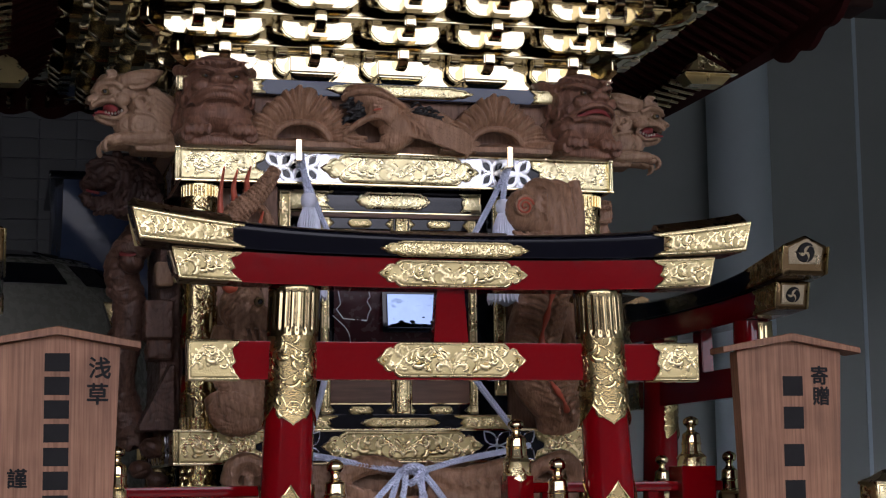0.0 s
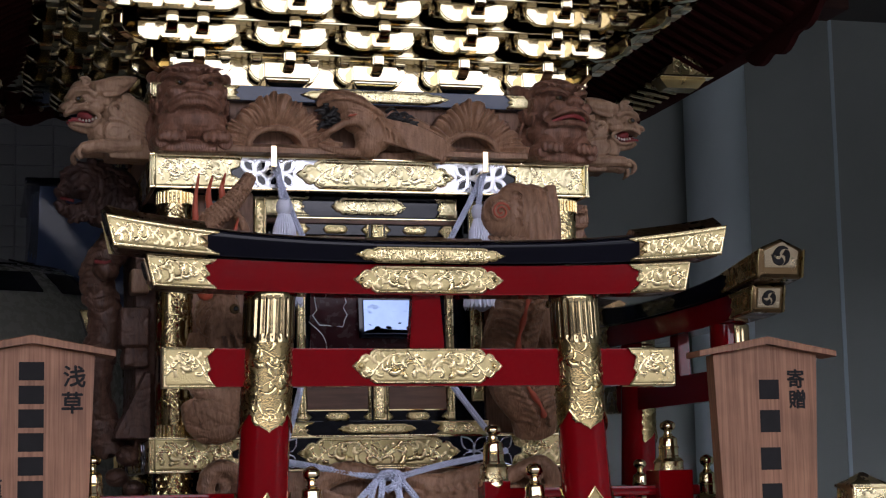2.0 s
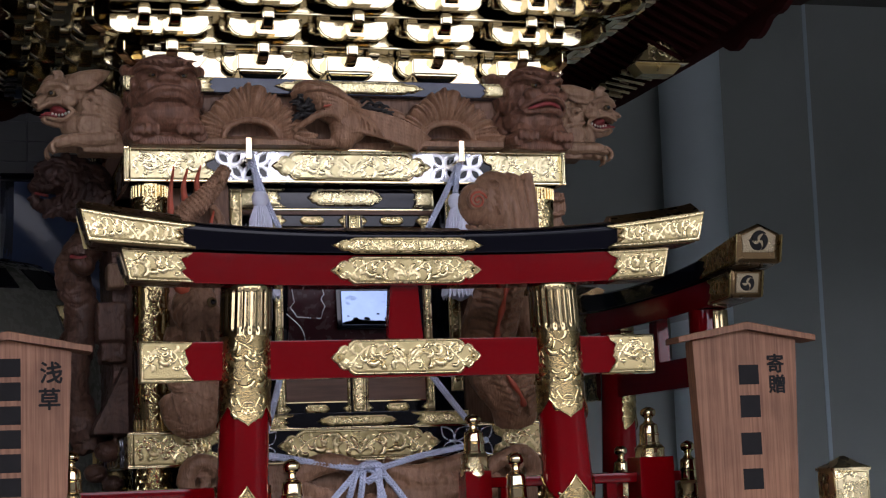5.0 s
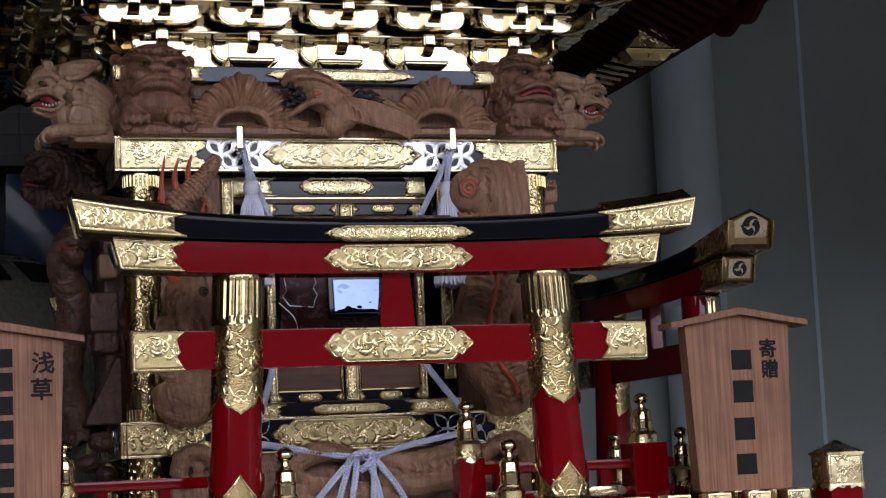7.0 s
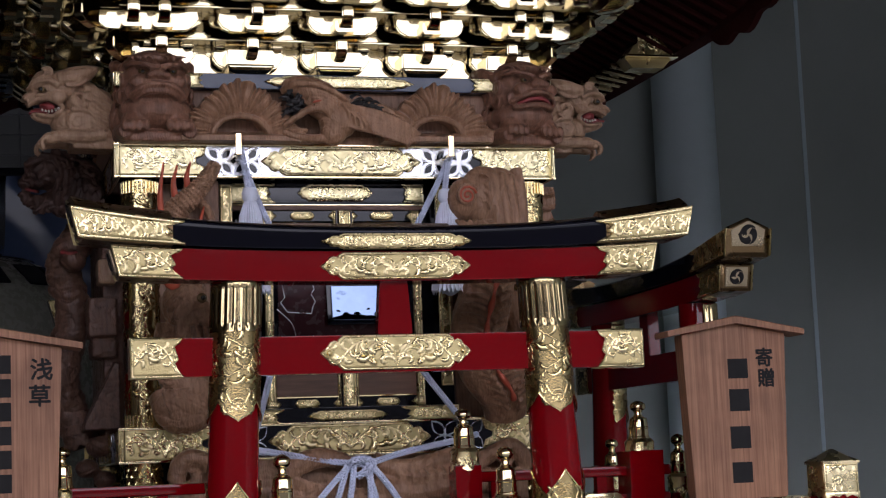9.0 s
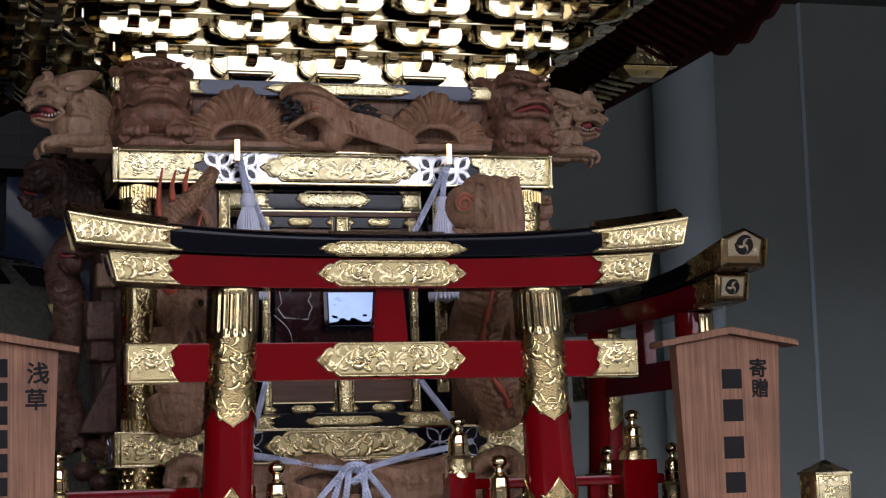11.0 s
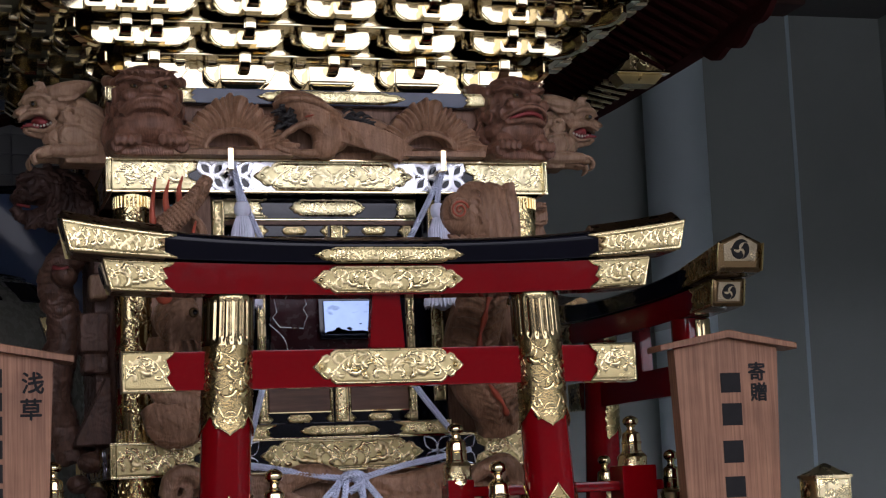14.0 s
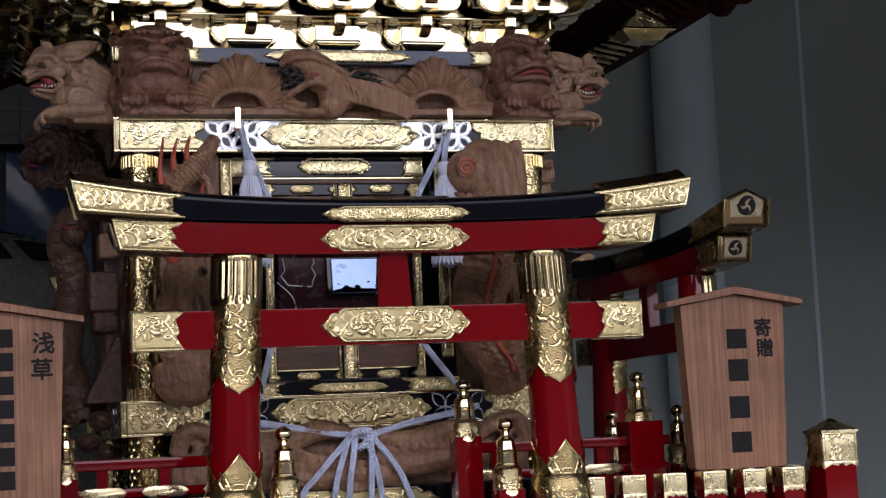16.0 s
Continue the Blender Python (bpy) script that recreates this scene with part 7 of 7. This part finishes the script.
def head_carving():
    """A beam-end dragon's head looking out from the left face, under the lions: a heavy brow, folded cheeks and a shaggy neck."""
    y = -0.060
    bm = bmesh.new()
    ball(bm, (-0.306, y, 1.726), (0.030, 0.028, 0.030))
    ball(bm, (-0.330, y, 1.728), (0.026, 0.024, 0.021))
    ball(bm, (-0.347, y - 0.002, 1.716), (0.015, 0.020, 0.012))
    ball(bm, (-0.286, y, 1.712), (0.030, 0.028, 0.036))
    tube(bm, smooth_path([(-0.318, y - 0.004, 1.698), (-0.334, y - 0.006, 1.690), (-0.350, y - 0.004, 1.694), (-0.358, y - 0.004, 1.704)]), 0.0105, 10, lambda t: 1.15 - 0.5 * t)
    ball(bm, (-0.300, y, 1.690), (0.026, 0.024, 0.020))
    tube(bm, smooth_path([(-0.352, y - 0.018, 1.732), (-0.338, y - 0.024, 1.742), (-0.320, y - 0.024, 1.742), (-0.304, y - 0.020, 1.736)]), 0.0065, 8)
    for k in range(7):
        tube(bm, smooth_path([(-0.322 + 0.008 * k, y - 0.022, 1.748 - 0.004 * k), (-0.312 + 0.008 * k, y - 0.031, 1.724 - 0.005 * k), (-0.318 + 0.009 * k, y - 0.026, 1.698 - 0.004 * k), (-0.312 + 0.009 * k, y - 0.018, 1.680)]), 0.0048, 7, lambda t: 1.1 - 0.4 * t)
    for x, z in ((-0.345, 1.722), (-0.336, 1.712), (-0.326, 1.716), (-0.333, 1.745), (-0.316, 1.750)):
        ball(bm, (x, y - 0.021, z), (0.008, 0.007, 0.006), (0, 30, 0), 10)
    # beard hanging under the jaw
    for k in range(6):
        tube(bm, smooth_path([(-0.340 + 0.008 * k, y - 0.012, 1.696), (-0.338 + 0.007 * k, y - 0.018, 1.686), (-0.343 + 0.009 * k, y - 0.014, 1.675)]), 0.0055, 7, lambda t: 1.1 - 0.5 * t)
    me = fuse(bm, 0.0014, 1)
    gum = bmesh.new()
    tube(gum, smooth_path([(-0.338, y - 0.020, 1.7015), (-0.353, y - 0.012, 1.7060)]), 0.0018, 7)
    return carved("beam_head_carving", me, [(gum, 1)], [WOOD_SHADED, MOUTHRED], "dark carved wooden dragon head on a beam end", "wood carving", Matrix(), "beam-end carvings", "", 0.0030, 0.010)



head_carving()


def side_boards():
    """Plain wooden boards between the columns and the doors."""
    for x0, x1 in ((-0.215, -0.138), (0.140, 0.215)):
        part("side_board", box_bm((x0, -0.214, 1.41), (x1, -0.200, 1.69), 0.001), WOOD_SMOOTH, shrine, "plain brown wooden side board")
    part("corner_strut", box_bm((-0.162, -0.240, 1.5), (-0.142, -0.222, 1.69), 0.003), WOOD_SMOOTH, shrine, "plain brown wooden strut")
    # boards on the left face, in shade
    part("side_board", box_bm((-0.235, -0.20, 1.41), (-0.221, 0.20, 1.69), 0.001), WOOD_SMOOTH, shrine, "plain brown wooden side board")
    part("side_board", box_bm((0.221, -0.20, 1.41), (0.235, 0.20, 1.69), 0.001), WOOD_SMOOTH, shrine, "plain brown wooden side board")


side_boards()


def apron_carving():
    """Swooping carved apron under the lower beam."""
    y = -0.268
    bm = bmesh.new()
    add_box(bm, (-0.20, y + 0.010, 1.301), (0.20, y + 0.03, 1.368), 0.002)
    tube(bm, smooth_path([(-0.085, y - 0.004, 1.350), (-0.05, y - 0.010, 1.366), (-0.02, y - 0.012, 1.364), (0.0, y - 0.012, 1.352)]), 0.012, 10, lambda t: 1.2 - 0.5 * t)
    tube(bm, smooth_path([(0.02, y - 0.010, 1.362), (0.05, y - 0.014, 1.352), (0.09, y - 0.012, 1.358), (0.125, y - 0.006, 1.366)]), 0.011, 10)
    tube(bm, smooth_path([(0.02, y - 0.008, 1.335), (0.06, y - 0.014, 1.325), (0.11, y - 0.010, 1.332), (0.16, y, 1.335)]), 0.016, 10)
    tube(bm, smooth_path([(-0.10, y - 0.008, 1.322), (-0.05, y - 0.014, 1.312), (0.0, y - 0.014, 1.318), (0.05, y - 0.010, 1.308)]), 0.013, 10)
    for k in range(8):
        x = 0.045 + 0.010 * k
        tube(bm, smooth_path([(x, y - 0.016, 1.352), (x + 0.003, y - 0.024, 1.344), (x + 0.009, y - 0.022, 1.340)]), 0.0042, 7)
    for k in range(7):
        tube(bm, smooth_path([(-0.09 + 0.004 * k, y - 0.010, 1.352 - 0.006 * k), (-0.04 + 0.004 * k, y - 0.020, 1.335 - 0.006 * k), (0.01, y - 0.018, 1.328 - 0.005 * k)]), 0.0032, 6)
    me = fuse(bm, 0.0016, 2)
    carved("apron_carving", me, [], [WOOD], "brown carved wooden apron of sweeping waves under the beam", "wood carving", Matrix(), "apron carvings")
    # scroll at each end
    for s in (-1, 1):
        bm = bmesh.new()
        curl(bm, (s * 0.188, y - 0.006, 1.352), 0.024, 0.0095, (-s, 0, 0), (0, 0, 1), 1.2, 0.3)
        tube(bm, smooth_path([(s * 0.205, y - 0.004, 1.345), (s * 0.19, y - 0.008, 1.372), (s * 0.165, y - 0.008, 1.366), (s * 0.14, y - 0.002, 1.350)]), 0.010, 10)
        add_box(bm, (min(s * 0.14, s * 0.21), y + 0.004, 1.302), (max(s * 0.14, s * 0.21), y + 0.02, 1.345), 0.002)
        carved("scroll_carving", fuse(bm, 0.0016, 2), [], [WOOD], "brown carved wooden scroll under the beam end", "wood carving", Matrix(), "apron carvings")


apron_carving()


# ---- balustrade inside the fence ----
def balustrade(turn, x0, x1, label):
    root = thing("balustrade", (0, 0, 0), label, "balustrade", "balustrades")
    y = -0.352
    for z0, z1, d in ((1.333, 1.345, 0.009), (1.304, 1.314, 0.007), (1.262, 1.274, 0.007)):
        part("rail", rot_bm(box_bm((x0, y - d, z0), (x1, y + d, z1), 0.003), turn), RED, root, "red lacquered rail")
    for k in range(3):
        x = x0 + (x1 - x0) * (k + 0.5) / 3
        part("baluster", rot_bm(box_bm((x - 0.006, y - 0.006, 1.24), (x + 0.006, y + 0.006, 1.335), 0.001), turn), RED, root)
        bm = bmesh.new()
        o = [(u + x, v + 1.309) for u, v in cusp_outline(0.05, 0.012)]
        add_plate(bm, o, front_at(y - 0.007), 0.001)
        add_relief(bm, 0.036, 0.009, lambda u, v, w, x=x: Vector((x + u, y - 0.008 - w, 1.309 + v)), 0.0, 0.0008, k, True)
        part("rail_plate", rot_bm(bm, turn), GOLD_PLATE, root, "embossed gilt rail plate")


balustrade(0, -0.325, -0.13, "red lacquered balustrade with embossed gilt plates")
balustrade(0, 0.11, 0.297, "red lacquered balustrade with embossed gilt plates")
balustrade(90, -0.335, -0.11, "red lacquered balustrade with gilt plates behind the side fence")


# platform that carries all
bm = bmesh.new()
add_box(bm, (-0.53, -0.53, 1.10), (0.53, 0.53, 1.235), 0.004)
part("platform", bm, BLACK, shrine, "black lacquered carrying platform")
for sx in (-1, 1):
    for sy in (-1, 1):
        st = tagged(part("trestle", box_bm((sx * 0.40 - 0.05, sy * 0.40 - 0.05, 0.0), (sx * 0.40 + 0.05, sy * 0.40 + 0.05, 1.10), 0.004), WOOD_SMOOTH), "plain wooden trestle block under the shrine", "trestle", "trestles under the shrine")


# ---- things by the back wall ----
def blue_box():
    root = thing("covered_box", (-0.27, 1.32, 0.0), "dark blue vinyl-covered box with a black lid", "box")
    # a tall form with two front planes under a slack cover
    bm = bmesh.new()
    foot = [(-0.372, 1.20), (-0.352, 1.135), (-0.08, 1.135), (-0.08, 1.55), (-0.372, 1.55)]
    head = [(-0.352, 1.21), (-0.338, 1.15), (-0.10, 1.15), (-0.10, 1.53), (-0.352, 1.53)]
    add_loops(bm, [[Vector((x, y, 0.0)) for x, y in foot], [Vector((x, y, 1.45)) for x, y in foot], [Vector((x, y, 1.925)) for x, y in head]])
    bmesh.ops.subdivide_edges(bm, edges=list(bm.edges), cuts=31, use_grid_fill=True)
    bm.normal_update()
    # slack folds of the cover
    for v in bm.verts:
        p = v.co
        k = min(1.0, max(0.0, (1.92 - p.z) / 0.05))
        v.co = p + v.normal * 0.006 * k * noise.noise(Vector((p.x * 7 + p.z * 5, p.y * 6, p.z * 5 - p.x * 4)))
        # one long slanting crease where the cover is drawn tight
        if p.y < 1.19:
            d = (p.x + 0.321) * 0.77 + (p.z - 1.9007) * 0.64
            v.co.y -= 0.012 * max(0.0, 1.0 - (d / 0.12 if d > 0 else -d / 0.045))
    part("cover", bm, BLUEVINYL, root, "shiny dark blue vinyl cover")
    part("lid", box_bm((-0.366, 1.135, 1.925), (-0.085, 1.545, 1.942), 0.004), BLACK, root)


blue_box()


def round_trunk():
    root = thing("round_trunk", (-0.45, 0.95, 0.0), "dark olive glossy round-topped trunk with black bands", "trunk")
    bm = bmesh.new()
    prof = [(0.0, 1.755), (0.06, 1.753), (0.13, 1.742), (0.19, 1.722), (0.24, 1.690), (0.27, 1.64), (0.285, 1.55), (0.29, 1.3), (0.29, 0.0)]
    lathe(bm, prof[::-1], (-0.46, 0.95, 0), 48)
    part("body", bm, OLIVE, root)
    for z0, r0, z1, r1 in ((1.7462, 0.105, 1.7312, 0.165), (1.712, 0.208, 1.676, 0.2545)):
        bm = bmesh.new()
        for a0, a1 in ((-2.9, -2.0), (-1.9, -1.1), (-0.95, -0.2)):
            rows = []
            for q in range(4):
                r = r0 + (r1 - r0) * q / 3
                z = z0 + (z1 - z0) * q / 3 + 0.004
                rows.append([Vector((-0.46 + (r + 0.001) * math.cos(a0 + (a1 - a0) * k / 10), 0.95 + (r + 0.001) * math.sin(a0 + (a1 - a0) * k / 10), z)) for k in range(11)])
            add_loops(bm, rows, closed=False)
        solidify(bm, 0.003)
        part("band", bm, BLACK, root, "black glossy band")


round_trunk()


# wall tiles behind the shrine's left side
tile_mesh = bpy.data.meshes.new("wall_tile")
bm = box_bm((-0.0485, -0.006, -0.0265), (0.0485, 0.002, 0.0265), 0.0015)
bm.to_mesh(tile_mesh)
bm.free()
tile_mesh.materials.append(TILE)
for i in range(18):
    for j in range(16):
        ob = new("tile", tile_mesh)
        ob.parent = wall_tiled
        ob.location = (-1.40 + 0.0995 * i, WALL_Y - 0.0005, 1.755 + 0.0555 * j)
